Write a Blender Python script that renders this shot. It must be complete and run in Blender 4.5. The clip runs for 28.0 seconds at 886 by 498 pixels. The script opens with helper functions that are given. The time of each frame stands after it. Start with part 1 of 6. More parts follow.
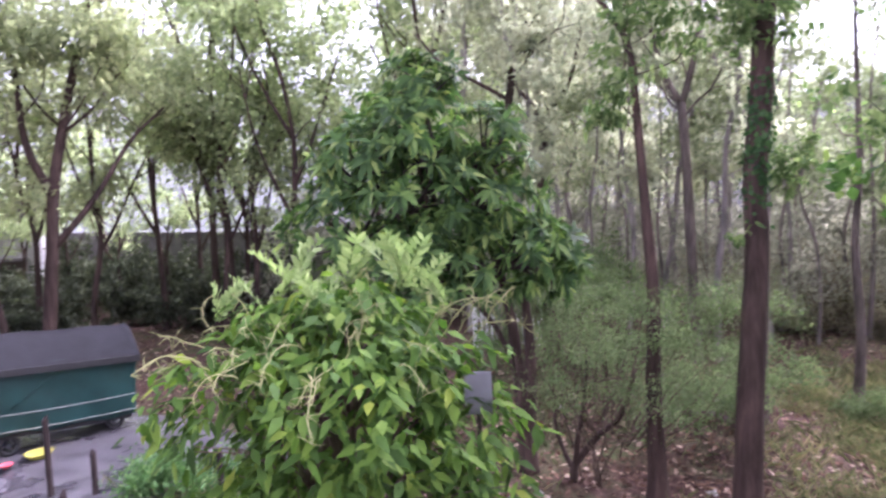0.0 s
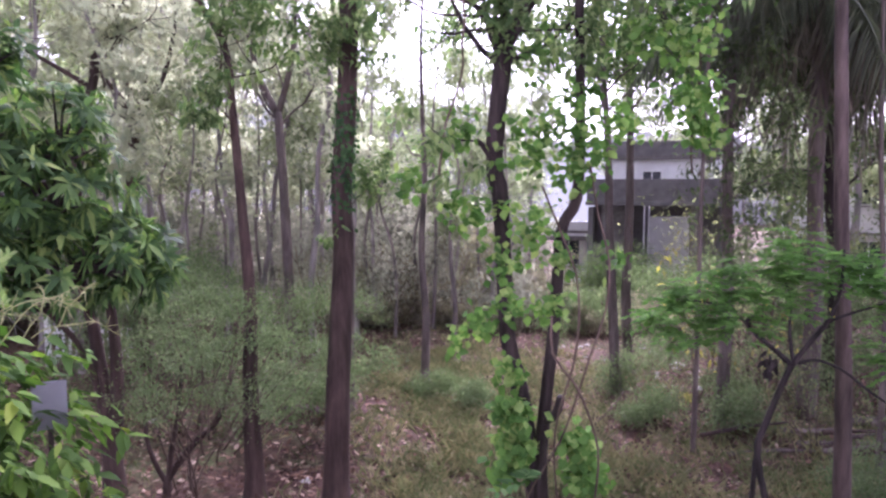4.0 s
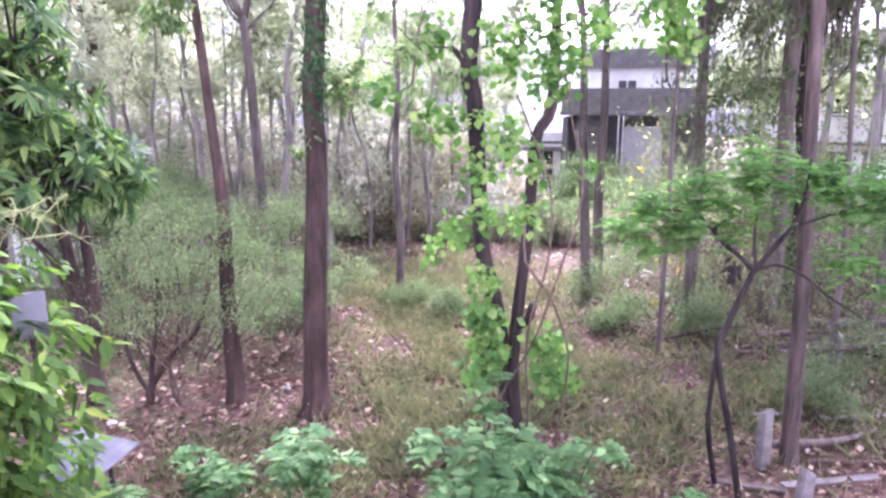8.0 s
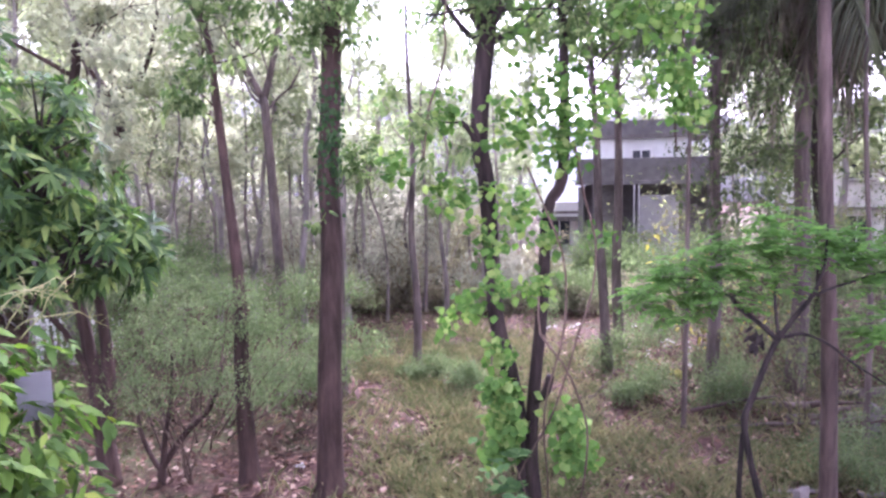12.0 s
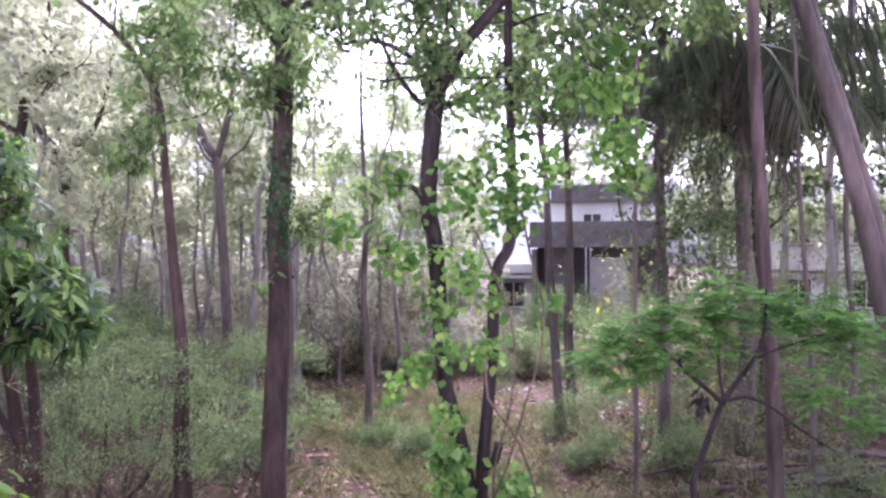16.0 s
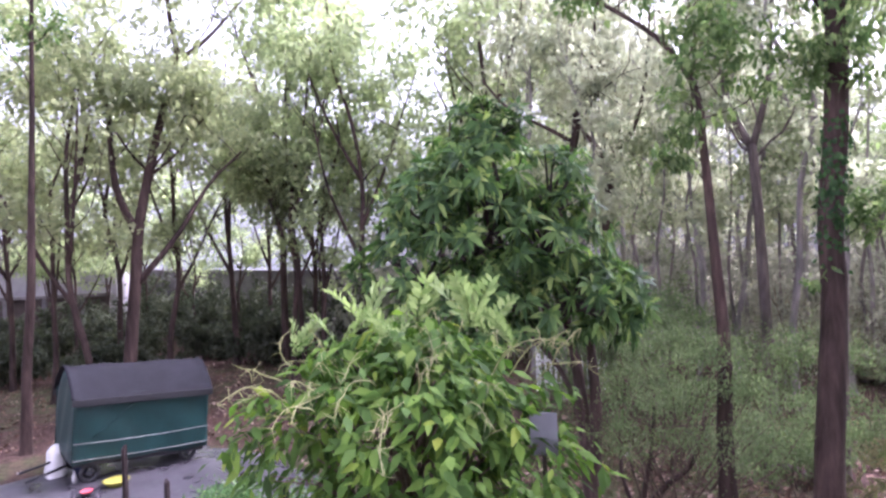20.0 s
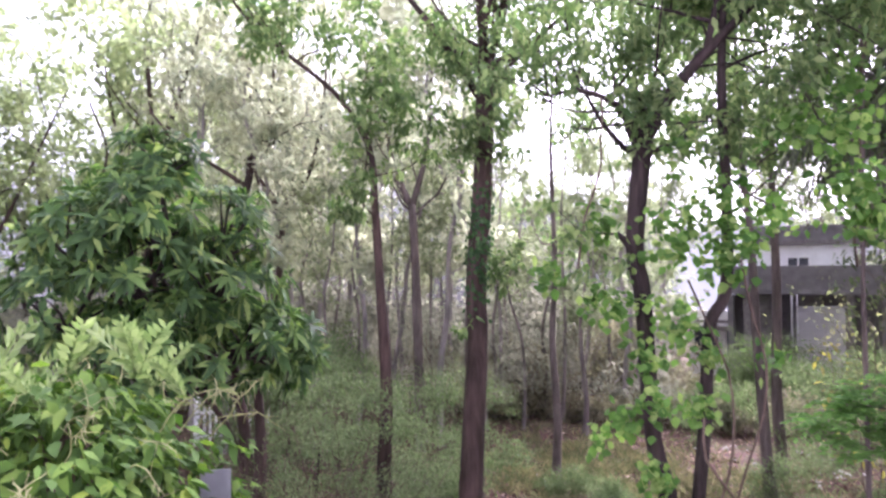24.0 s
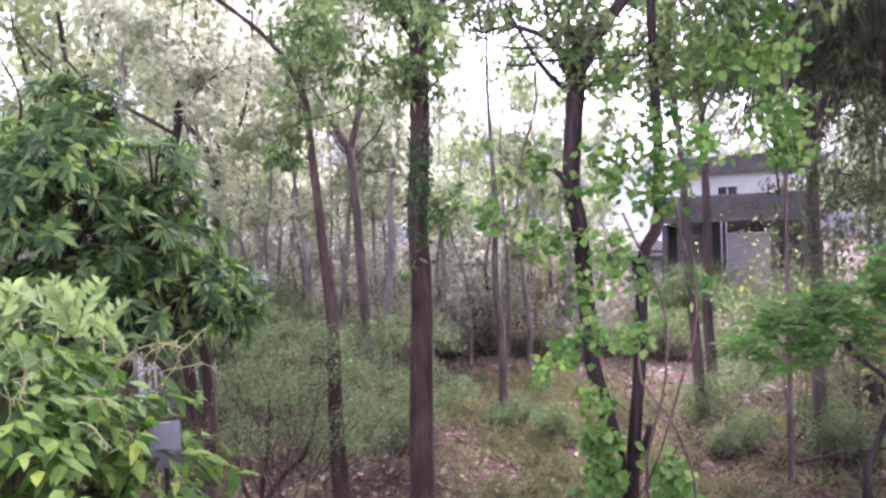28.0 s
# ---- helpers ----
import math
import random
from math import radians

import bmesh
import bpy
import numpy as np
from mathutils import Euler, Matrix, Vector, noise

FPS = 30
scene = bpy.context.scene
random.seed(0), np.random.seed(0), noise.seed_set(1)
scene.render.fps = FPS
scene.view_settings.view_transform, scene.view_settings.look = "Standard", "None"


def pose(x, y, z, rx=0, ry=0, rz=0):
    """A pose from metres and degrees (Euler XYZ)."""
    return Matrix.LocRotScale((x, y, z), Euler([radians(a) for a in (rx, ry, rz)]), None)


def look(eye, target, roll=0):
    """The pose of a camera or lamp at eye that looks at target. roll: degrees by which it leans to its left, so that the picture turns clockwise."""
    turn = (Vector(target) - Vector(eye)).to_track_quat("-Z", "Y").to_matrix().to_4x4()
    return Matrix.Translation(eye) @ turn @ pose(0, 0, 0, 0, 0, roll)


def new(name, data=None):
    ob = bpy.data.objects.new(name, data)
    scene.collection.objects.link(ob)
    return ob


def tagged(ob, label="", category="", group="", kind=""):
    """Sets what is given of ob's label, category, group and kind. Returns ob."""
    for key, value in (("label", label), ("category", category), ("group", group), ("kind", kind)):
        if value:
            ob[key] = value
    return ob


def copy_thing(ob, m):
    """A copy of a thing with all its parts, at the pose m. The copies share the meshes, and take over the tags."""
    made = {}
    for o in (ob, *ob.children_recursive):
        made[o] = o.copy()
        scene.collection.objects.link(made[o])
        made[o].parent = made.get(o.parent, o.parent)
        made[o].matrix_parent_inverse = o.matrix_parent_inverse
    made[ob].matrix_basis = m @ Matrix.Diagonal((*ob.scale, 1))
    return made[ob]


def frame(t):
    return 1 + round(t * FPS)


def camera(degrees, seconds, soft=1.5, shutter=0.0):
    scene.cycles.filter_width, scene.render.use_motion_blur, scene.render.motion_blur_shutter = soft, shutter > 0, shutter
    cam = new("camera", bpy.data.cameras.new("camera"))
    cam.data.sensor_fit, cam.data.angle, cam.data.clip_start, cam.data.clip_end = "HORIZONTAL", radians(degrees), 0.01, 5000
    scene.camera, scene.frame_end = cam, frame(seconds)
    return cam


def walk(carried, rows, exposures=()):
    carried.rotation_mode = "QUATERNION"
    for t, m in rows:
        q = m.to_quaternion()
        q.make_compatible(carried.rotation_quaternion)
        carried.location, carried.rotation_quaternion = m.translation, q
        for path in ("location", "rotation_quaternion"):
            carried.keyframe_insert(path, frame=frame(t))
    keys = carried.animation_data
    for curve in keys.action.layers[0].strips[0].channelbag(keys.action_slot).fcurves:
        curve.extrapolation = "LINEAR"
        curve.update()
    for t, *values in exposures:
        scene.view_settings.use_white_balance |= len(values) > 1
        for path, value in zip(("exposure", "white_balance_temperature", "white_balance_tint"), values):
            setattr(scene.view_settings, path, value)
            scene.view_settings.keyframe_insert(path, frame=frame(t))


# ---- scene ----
# The camera: held at a first-floor balcony, turning over a wood in the rain.
cam = camera(66.13, 28.0, soft=2.55, shutter=0.4)
PATH = [  # seconds, x, y, z, pitch, roll, heading
    (0.0, -0.050, 0.102, 4.542, -4.54, -2.57, 35.10),
    (0.5, -0.050, 0.003, 4.528, -3.21, -2.83, 29.24),
    (1.0, -0.087, 0.039, 4.533, -3.97, -1.83, 25.04),
    (1.5, -0.093, 0.038, 4.534, -4.82, -2.04, 23.03),
    (2.0, -0.075, 0.029, 4.497, -6.51, -0.93, 14.90),
    (2.5, -0.052, 0.048, 4.485, -5.26, 0.48, 3.13),
    (4.5, 0.030, 0.004, 4.461, -4.65, 0.06, 2.19),
    (5.0, 0.024, 0.005, 4.451, -7.14, -0.84, 4.59),
    (5.5, 0.032, 0.014, 4.446, -11.61, -0.40, 2.10),
    (6.0, 0.036, 0.010, 4.449, -14.76, -0.21, 0.82),
    (6.5, 0.051, 0.078, 4.429, -16.61, -0.77, 0.61),
    (7.0, 0.031, -0.030, 4.451, -16.81, -0.87, 0.55),
    (7.5, 0.032, -0.033, 4.448, -15.65, -0.68, 0.56),
    (8.0, 0.016, -0.038, 4.459, -12.06, -0.00, -0.00),
    (8.5, 0.023, 0.104, 4.431, -11.30, 0.23, 0.84),
    (9.0, 0.019, -0.030, 4.462, -11.30, -0.26, 1.71),
    (9.5, 0.017, -0.033, 4.459, -10.98, -0.50, 1.18),
    (10.0, 0.019, -0.031, 4.459, -10.36, -0.26, 0.00),
    (10.5, 0.019, -0.034, 4.465, -9.71, -0.70, 0.02),
    (11.0, 0.026, -0.027, 4.471, -8.66, -1.02, -0.65),
    (11.5, 0.046, 0.001, 4.469, -7.22, -0.88, 2.75),
    (12.0, 0.082, 0.011, 4.464, -6.07, -1.12, 1.59),
    (12.5, 0.110, 0.023, 4.469, -5.27, -2.47, -0.21),
    (14.5, 0.167, 0.013, 4.482, -3.72, -2.40, -2.21),
    (15.0, 0.163, 0.025, 4.481, -3.57, -1.06, -1.87),
    (15.5, 0.176, 0.048, 4.486, -2.78, -1.53, -3.11),
    (16.0, 0.169, 0.044, 4.482, -1.02, -0.60, -2.14),
    (16.5, 0.144, 0.058, 4.492, -2.55, -2.04, 2.33),
    (17.0, 0.106, 0.051, 4.489, -2.97, -1.39, 7.40),
    (17.5, 0.082, 0.035, 4.490, -3.94, -1.56, 16.45),
    (18.0, 0.071, 0.027, 4.482, -4.65, -2.25, 24.83),
    (18.5, 0.077, 0.010, 4.488, -3.24, -3.17, 31.22),
    (19.0, 0.032, 0.011, 4.504, -3.94, -2.39, 35.59),
    (19.5, 0.021, 0.000, 4.510, -3.60, -1.73, 38.94),
    (20.0, 0.013, -0.034, 4.555, -0.89, -2.14, 40.26),
    (20.5, -0.036, -0.031, 4.556, 3.22, -1.58, 38.82),
    (21.0, -0.079, 0.006, 4.558, 7.00, -0.82, 33.03),
    (21.5, -0.126, 0.006, 4.570, 8.95, -0.71, 27.99),
    (22.0, -0.146, 0.001, 4.565, 9.91, 0.75, 19.97),
    (22.5, -0.132, 0.015, 4.578, 10.39, -0.28, 17.97),
    (24.5, -0.127, -0.060, 4.545, -0.00, 0.03, 10.93),
    (25.0, -0.124, -0.067, 4.544, -0.82, -0.39, 9.91),
    (25.5, -0.117, -0.065, 4.545, -1.22, 0.15, 8.99),
    (26.0, -0.113, -0.046, 4.539, -1.62, -0.03, 8.15),
    (26.5, -0.114, -0.038, 4.529, -2.29, 0.04, 8.10),
    (27.0, -0.113, -0.052, 4.534, -2.83, -2.23, 9.62),
    (27.5, -0.100, -0.043, 4.533, -1.92, -1.43, 6.49),
    (28.0, -0.105, -0.065, 4.546, -2.44, -2.48, 7.84),
]
walk(cam, [(t, pose(x, y, z, 90 + p, 0, h) @ pose(0, 0, 0, 0, 0, r)) for t, x, y, z, p, r, h in PATH],
     exposures=[(0, 2.3, 5650, 37), (2, 2.24, 5650, 43), (4.5, 2.15, 5550, 45), (5.0, 2.25, 5550, 45), (6.0, 3.16, 5500, 45), (6.5, 3.34, 5500, 44), (8.0, 3.29, 5400, 44), (9.0, 3.03, 5400, 44), (10.0, 3.03, 5450, 44), (12.0, 2.82, 5450, 46), (15, 2.58, 5450, 46), (17.0, 2.5, 5550, 43), (18.0, 2.58, 5550, 43),
                (20, 2.2, 5550, 40), (21, 1.82, 6000, 29), (22, 1.6, 6450, 18), (24.5, 2.44, 5650, 42), (28, 2.5, 5600, 46)])

# ---- sky and sun: thin white rain cloud ----
world = bpy.data.worlds.new("sky")
scene.world = world
world.use_nodes = True
wn, wl = world.node_tree.nodes, world.node_tree.links
sky = wn.new("ShaderNodeTexSky")
sky.sky_type = "NISHITA"
sky.sun_disc = False
sky.sun_elevation, sky.sun_rotation = radians(50), radians(20)
sky.air_density, sky.dust_density, sky.ozone_density = 1.0, 8.0, 1.0
pale = wn.new("ShaderNodeHueSaturation")
pale.inputs["Saturation"].default_value = 0.22
wl.new(sky.outputs["Color"], pale.inputs["Color"])
wl.new(pale.outputs["Color"], wn["Background"].inputs["Color"])
wn["Background"].inputs["Strength"].default_value = 0.15
sun = new("sun", bpy.data.lights.new("sun", "SUN"))
sun.data.energy, sun.data.angle, sun.data.color = 1.0, radians(25), (1.0, 0.96, 0.92)
sun.matrix_world = look((4, 11, 14), (0, 0, 0))


# ---- materials ----
def nodes_of(name):
    m = bpy.data.materials.new(name)
    m.use_nodes = True
    n, l = m.node_tree.nodes, m.node_tree.links
    return m, n, l, n["Principled BSDF"]


def ramp(n, stops):
    r = n.new("ShaderNodeValToRGB")
    e = r.color_ramp.elements
    while len(e) < len(stops):
        e.new(0.5)
    for el, (p, col) in zip(e, stops):
        el.position, el.color = p, (*col, 1)
    return r


def tex(n, l, scale, detail=4, rough=0.6, stretch=None, coords="Object"):
    t = n.new("ShaderNodeTexNoise")
    t.inputs["Scale"].default_value, t.inputs["Detail"].default_value, t.inputs["Roughness"].default_value = scale, detail, rough
    c = n.new("ShaderNodeTexCoord")
    if stretch:
        mp = n.new("ShaderNodeMapping")
        mp.inputs["Scale"].default_value = stretch
        l.new(c.outputs[coords], mp.inputs["Vector"])
        l.new(mp.outputs["Vector"], t.inputs["Vector"])
    else:
        l.new(c.outputs[coords], t.inputs["Vector"])
    return t


def bump(n, l, source, strength, distance, bsdf):
    b = n.new("ShaderNodeBump")
    b.inputs["Strength"].default_value, b.inputs["Distance"].default_value = strength, distance
    l.new(source, b.inputs["Height"])
    l.new(b.outputs["Normal"], bsdf.inputs["Normal"])


def mixed(n, l, kind, fac, a, b):
    m = n.new("ShaderNodeMix")
    m.data_type, m.blend_type = "RGBA", kind
    for sock, v in ((m.inputs[0], fac), (m.inputs[6], a), (m.inputs[7], b)):
        if hasattr(v, "is_linked"):
            l.new(v, sock)
        elif isinstance(v, (int, float)):
            sock.default_value = v
        else:
            sock.default_value = (*v, 1)
    return m.outputs[2]


def leaf_material(name, stops, rough=0.42, through_light=0.4, single=False, glow=(1.3, 1.45, 0.85), blotch=1.1):
    """Leaf skin: colour differs from leaf to leaf, with blotches; some light comes through the blade."""
    m, n, l, b = nodes_of(name)
    r = ramp(n, stops)
    if single:
        l.new(n.new("ShaderNodeObjectInfo").outputs["Random"], r.inputs[0])
    else:
        l.new(n.new("ShaderNodeNewGeometry").outputs["Random Per Island"], r.inputs[0])
    t = tex(n, l, blotch, 3)
    spot = ramp(n, [(0.3, (0.62, 0.66, 0.6)), (0.7, (1.25, 1.2, 1.1))])
    l.new(t.outputs[0], spot.inputs[0])
    col = mixed(n, l, "MULTIPLY", 1.0, r.outputs[0], spot.outputs[0])
    l.new(col, b.inputs["Base Color"])
    b.inputs["Roughness"].default_value = rough
    b.inputs["Specular IOR Level"].default_value = 0.12 if rough > 0.8 else 0.24
    tr = n.new("ShaderNodeBsdfTranslucent")
    l.new(mixed(n, l, "MULTIPLY", 1.0, col, glow), tr.inputs["Color"])
    mx = n.new("ShaderNodeMixShader")
    mx.inputs[0].default_value = through_light
    l.new(b.outputs[0], mx.inputs[1])
    l.new(tr.outputs[0], mx.inputs[2])
    l.new(mx.outputs[0], n["Material Output"].inputs["Surface"])
    return m


def bark_material(name, dark, light, grain=9.0, rough=0.75):
    m, n, l, b = nodes_of(name)
    t = tex(n, l, grain, 6, 0.65, (1, 1, 0.16))
    big = tex(n, l, 1.3, 3, 0.5, (1, 1, 0.5))
    r = ramp(n, [(0.32, dark), (0.68, light)])
    l.new(t.outputs[0], r.inputs[0])
    spot = ramp(n, [(0.35, (0.6, 0.6, 0.58)), (0.65, (1.2, 1.15, 1.15))])
    l.new(big.outputs[0], spot.inputs[0])
    l.new(mixed(n, l, "MULTIPLY", 1.0, r.outputs[0], spot.outputs[0]), b.inputs["Base Color"])
    b.inputs["Roughness"].default_value = rough
    b.inputs["Specular IOR Level"].default_value = 0.15
    bump(n, l, t.outputs[0], 1.0, 0.03, b)
    return m


def plain_material(name, col, rough=0.6, vary=0.25, scale=6.0, metal=0.0, relief=0.3):
    m, n, l, b = nodes_of(name)
    t = tex(n, l, scale, 6, 0.6)
    r = ramp(n, [(0.3, [c * (1 - vary) for c in col]), (0.7, [min(1, c * (1 + vary)) for c in col])])
    l.new(t.outputs[0], r.inputs[0])
    big = tex(n, l, scale * 0.15, 3)
    spot = ramp(n, [(0.35, (0.8, 0.78, 0.76)), (0.65, (1.1, 1.1, 1.1))])
    l.new(big.outputs[0], spot.inputs[0])
    l.new(mixed(n, l, "MULTIPLY", 0.8, r.outputs[0], spot.outputs[0]), b.inputs["Base Color"])
    b.inputs["Roughness"].default_value, b.inputs["Metallic"].default_value = rough, metal
    b.inputs["Specular IOR Level"].default_value = 0.5 if rough < 0.75 else 0.2
    bump(n, l, t.outputs[0], relief, 0.01, b)
    return m


LEAF_BUSH = leaf_material("bush_leaf", [(0.0, (0.034, 0.077, 0.015)), (0.5, (0.069, 0.140, 0.026)), (0.84, (0.119, 0.207, 0.036)), (0.97, (0.150, 0.233, 0.040)), (1.0, (0.232, 0.288, 0.050))], 0.68, 0.42, blotch=3.5)
LEAF_BUSH_ONE = leaf_material("bush_leaf_single", [(0.0, (0.034, 0.077, 0.015)), (0.5, (0.069, 0.140, 0.026)), (0.84, (0.119, 0.207, 0.036)), (0.97, (0.150, 0.233, 0.040)), (1.0, (0.232, 0.288, 0.050))], 0.68, 0.42, True)
LEAF_MANGO = leaf_material("mango_leaf", [(0.0, (0.033, 0.074, 0.027)), (0.5, (0.073, 0.145, 0.046)), (0.85, (0.145, 0.24, 0.074)), (1.0, (0.29, 0.37, 0.12))], 0.6, 0.32, blotch=3.0)
LEAF_PLUME = leaf_material("young_plume_leaf", [(0.0, (0.158, 0.228, 0.098)), (1.0, (0.292, 0.361, 0.192))], 0.75, 0.42)
LEAF_WOOD = leaf_material("woodland_leaf", [(0.0, (0.085, 0.145, 0.062)), (0.5, (0.15, 0.225, 0.095)), (1.0, (0.28, 0.345, 0.17))], 0.78, 0.5, glow=(1.15, 1.28, 0.9), blotch=2.0)
# far-tree leaves bleached in their base colour to stand in for mist
LEAF_HAZED_PALE = leaf_material("hazed_pale_leaf", [(0.0, (0.42, 0.44, 0.35)), (0.5, (0.46, 0.48, 0.385)), (1.0, (0.5, 0.515, 0.425))], 0.9, 0.68, glow=(1.22, 1.26, 1.12))
LEAF_HAZED_LIGHT = leaf_material("hazed_light_leaf", [(0.0, (0.31, 0.345, 0.225)), (0.5, (0.37, 0.405, 0.27)), (1.0, (0.44, 0.47, 0.33))], 0.9, 0.64, glow=(1.2, 1.27, 1.0))
LEAF_HAZE = leaf_material("hazed_green_leaf", [(0.0, (0.31, 0.365, 0.225)), (0.5, (0.385, 0.435, 0.275)), (1.0, (0.47, 0.515, 0.35))], 0.9, 0.7, glow=(1.18, 1.26, 1.04), blotch=0.6)
LEAF_HAZED_MID = leaf_material("hazed_grey_green_leaf", [(0.0, (0.24, 0.275, 0.185)), (0.5, (0.28, 0.315, 0.215)), (1.0, (0.33, 0.36, 0.255))], 0.9, 0.6, glow=(1.18, 1.25, 1.02))
LEAF_VINE = leaf_material("vine_leaf", [(0.0, (0.06, 0.145, 0.032)), (0.6, (0.125, 0.25, 0.058)), (1.0, (0.29, 0.39, 0.14))], 0.7, 0.45)
LEAF_VINE_ONE = leaf_material("vine_leaf_single", [(0.0, (0.06, 0.145, 0.032)), (0.6, (0.125, 0.25, 0.058)), (1.0, (0.29, 0.39, 0.14))], 0.7, 0.45, True)
LEAF_IVY = leaf_material("ivy_leaf", [(0.0, (0.02, 0.06, 0.02)), (1.0, (0.06, 0.13, 0.04))], 0.4, 0.2)
LEAF_FINE = leaf_material("fine_leaf", [(0.0, (0.085, 0.19, 0.055)), (1.0, (0.165, 0.32, 0.095))], 0.75, 0.52)
LEAF_FERN = leaf_material("sapling_leaf", [(0.0, (0.058, 0.135, 0.05)), (0.7, (0.11, 0.22, 0.083)), (1.0, (0.23, 0.345, 0.155))], 0.72, 0.42)
# shrub leaf: narrow, lifted tone range puts thin haze into the colour
LEAF_SHRUB = leaf_material("shrub_leaf", [(0.0, (0.118, 0.16, 0.098)), (0.6, (0.148, 0.192, 0.12)), (1.0, (0.19, 0.235, 0.15))], 0.95, 0.55, blotch=2.5)
# palm green greyed in its colour to look hazy
LEAF_PALM = leaf_material("palm_leaf", [(0.0, (0.095, 0.105, 0.09)), (1.0, (0.17, 0.185, 0.155))], 0.7, 0.35)
# mauve-grey brush colour holds the haze and the shadowed floor band
LEAF_HAZED_BRUSH = leaf_material("hazed_brush_leaf", [(0.0, (0.2, 0.18, 0.172)), (1.0, (0.29, 0.26, 0.245))], 0.95, 0.6)
LEAF_DUSK = leaf_material("dull_dark_leaf", [(0.0, (0.06, 0.085, 0.05)), (0.6, (0.11, 0.14, 0.085)), (1.0, (0.18, 0.215, 0.13))], 0.85, 0.45, blotch=1.2)
# hedge leaf desaturated and lightened for the haze before the wall
LEAF_DARK = leaf_material("hedge_leaf", [(0.0, (0.052, 0.06, 0.046)), (1.0, (0.1, 0.112, 0.086))], 0.9, 0.3)
LEAF_OLIVE = leaf_material("olive_leaf", [(0.0, (0.13, 0.145, 0.095)), (0.6, (0.20, 0.21, 0.14)), (1.0, (0.28, 0.265, 0.185))], 0.85, 0.55, blotch=1.5)
BARK_BLACK = bark_material("black_wet_bark", (0.014, 0.012, 0.012), (0.052, 0.043, 0.041), 14)
# thicket leaf: close, lifted tones with the haze put into them
LEAF_HAZED_FAR = leaf_material("hazed_thicket_leaf", [(0.0, (0.27, 0.273, 0.238)), (0.5, (0.297, 0.3, 0.26)), (1.0, (0.325, 0.326, 0.284))], 0.95, 0.68, glow=(1.2, 1.22, 1.08))
LEAF_DEAD = leaf_material("dead_frond", [(0.0, (0.10, 0.09, 0.08)), (1.0, (0.21, 0.185, 0.165))], 0.85, 0.2)
LEAF_DRY = leaf_material("yellowed_leaf", [(0.0, (0.16, 0.15, 0.07)), (0.6, (0.3, 0.26, 0.11)), (0.8, (0.5, 0.44, 0.12)), (1.0, (0.68, 0.6, 0.16))], 0.7, 0.45)
LITTER = leaf_material("fallen_leaf", [(0.0, (0.042, 0.026, 0.02)), (0.5, (0.128, 0.075, 0.06)), (0.82, (0.235, 0.152, 0.126)), (1.0, (0.45, 0.345, 0.305))], 0.85, 0.1)
GRASS = leaf_material("grass_blade", [(0.0, (0.125, 0.145, 0.085)), (0.4, (0.188, 0.196, 0.125)), (0.75, (0.235, 0.215, 0.155)), (1.0, (0.3, 0.245, 0.195))], 0.9, 0.38)
PANICLE = leaf_material("flower_stalk", [(0.0, (0.30, 0.31, 0.16)), (1.0, (0.42, 0.41, 0.24))], 0.8, 0.3)
BARK_RED = bark_material("reddish_bark", (0.033, 0.022, 0.019), (0.108, 0.074, 0.064))
BARK_MID = bark_material("brown_grey_bark", (0.05, 0.037, 0.034), (0.14, 0.108, 0.098))
BARK_DARK = bark_material("wet_dark_bark", (0.018, 0.014, 0.014), (0.07, 0.052, 0.05))
BARK_GREY = bark_material("grey_bark", (0.075, 0.06, 0.055), (0.20, 0.165, 0.15))
# far, slim-tree and brush bark paled in colour for haze
BARK_HAZED = bark_material("hazed_grey_bark", (0.2, 0.18, 0.18), (0.38, 0.345, 0.34), 7)
BARK_HAZED_SLIM = bark_material("hazed_slim_bark", (0.12, 0.1, 0.098), (0.26, 0.225, 0.22), 8)
BARK_HAZED_BRUSH = bark_material("hazed_brush_bark", (0.15, 0.125, 0.125), (0.27, 0.23, 0.228), 12)
BARK_PALE = bark_material("pale_ringed_bark", (0.065, 0.05, 0.045), (0.18, 0.15, 0.135), 6)
TWIG = bark_material("twig_bark", (0.07, 0.05, 0.04), (0.17, 0.13, 0.10), 20)
CONCRETE = plain_material("weathered_concrete", (0.19, 0.172, 0.168), 0.9, 0.35, 7)
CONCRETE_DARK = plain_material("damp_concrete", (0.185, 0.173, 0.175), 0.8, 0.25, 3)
WHITEWASH = plain_material("whitewashed_plaster", (0.8, 0.8, 0.8), 0.85, 0.05, 4)
BROWNWASH = plain_material("brown_plaster", (0.085, 0.068, 0.06), 0.9, 0.25, 2)
GREYWASH = plain_material("grey_plaster", (0.42, 0.4, 0.41), 0.85, 0.12, 3)
TARP = plain_material("green_tarpaulin", (0.006, 0.04, 0.037), 0.5, 0.2, 3, relief=0.5)
TARP_ROOF = plain_material("dark_grey_roof_sheet", (0.013, 0.013, 0.017), 0.8, 0.25, 4, relief=0.3)
BLACK = plain_material("black_rubber", (0.02, 0.02, 0.022), 0.6, 0.2)
CLOTH = plain_material("white_cloth", (0.8, 0.79, 0.77), 0.8, 0.06)
ROPE = plain_material("pale_rope", (0.24, 0.26, 0.24), 0.8, 0.2, 30)
PLASTIC_WHITE = plain_material("white_plastic", (0.6, 0.6, 0.59), 0.45, 0.08)
SCRAP = plain_material("greyish_white_plastic", (0.42, 0.41, 0.4), 0.6, 0.15)
PLASTIC_YELLOW = plain_material("yellow_plastic", (0.36, 0.34, 0.06), 0.5, 0.15)
PLASTIC_PINK = plain_material("pink_plastic", (0.62, 0.10, 0.13), 0.4, 0.1)
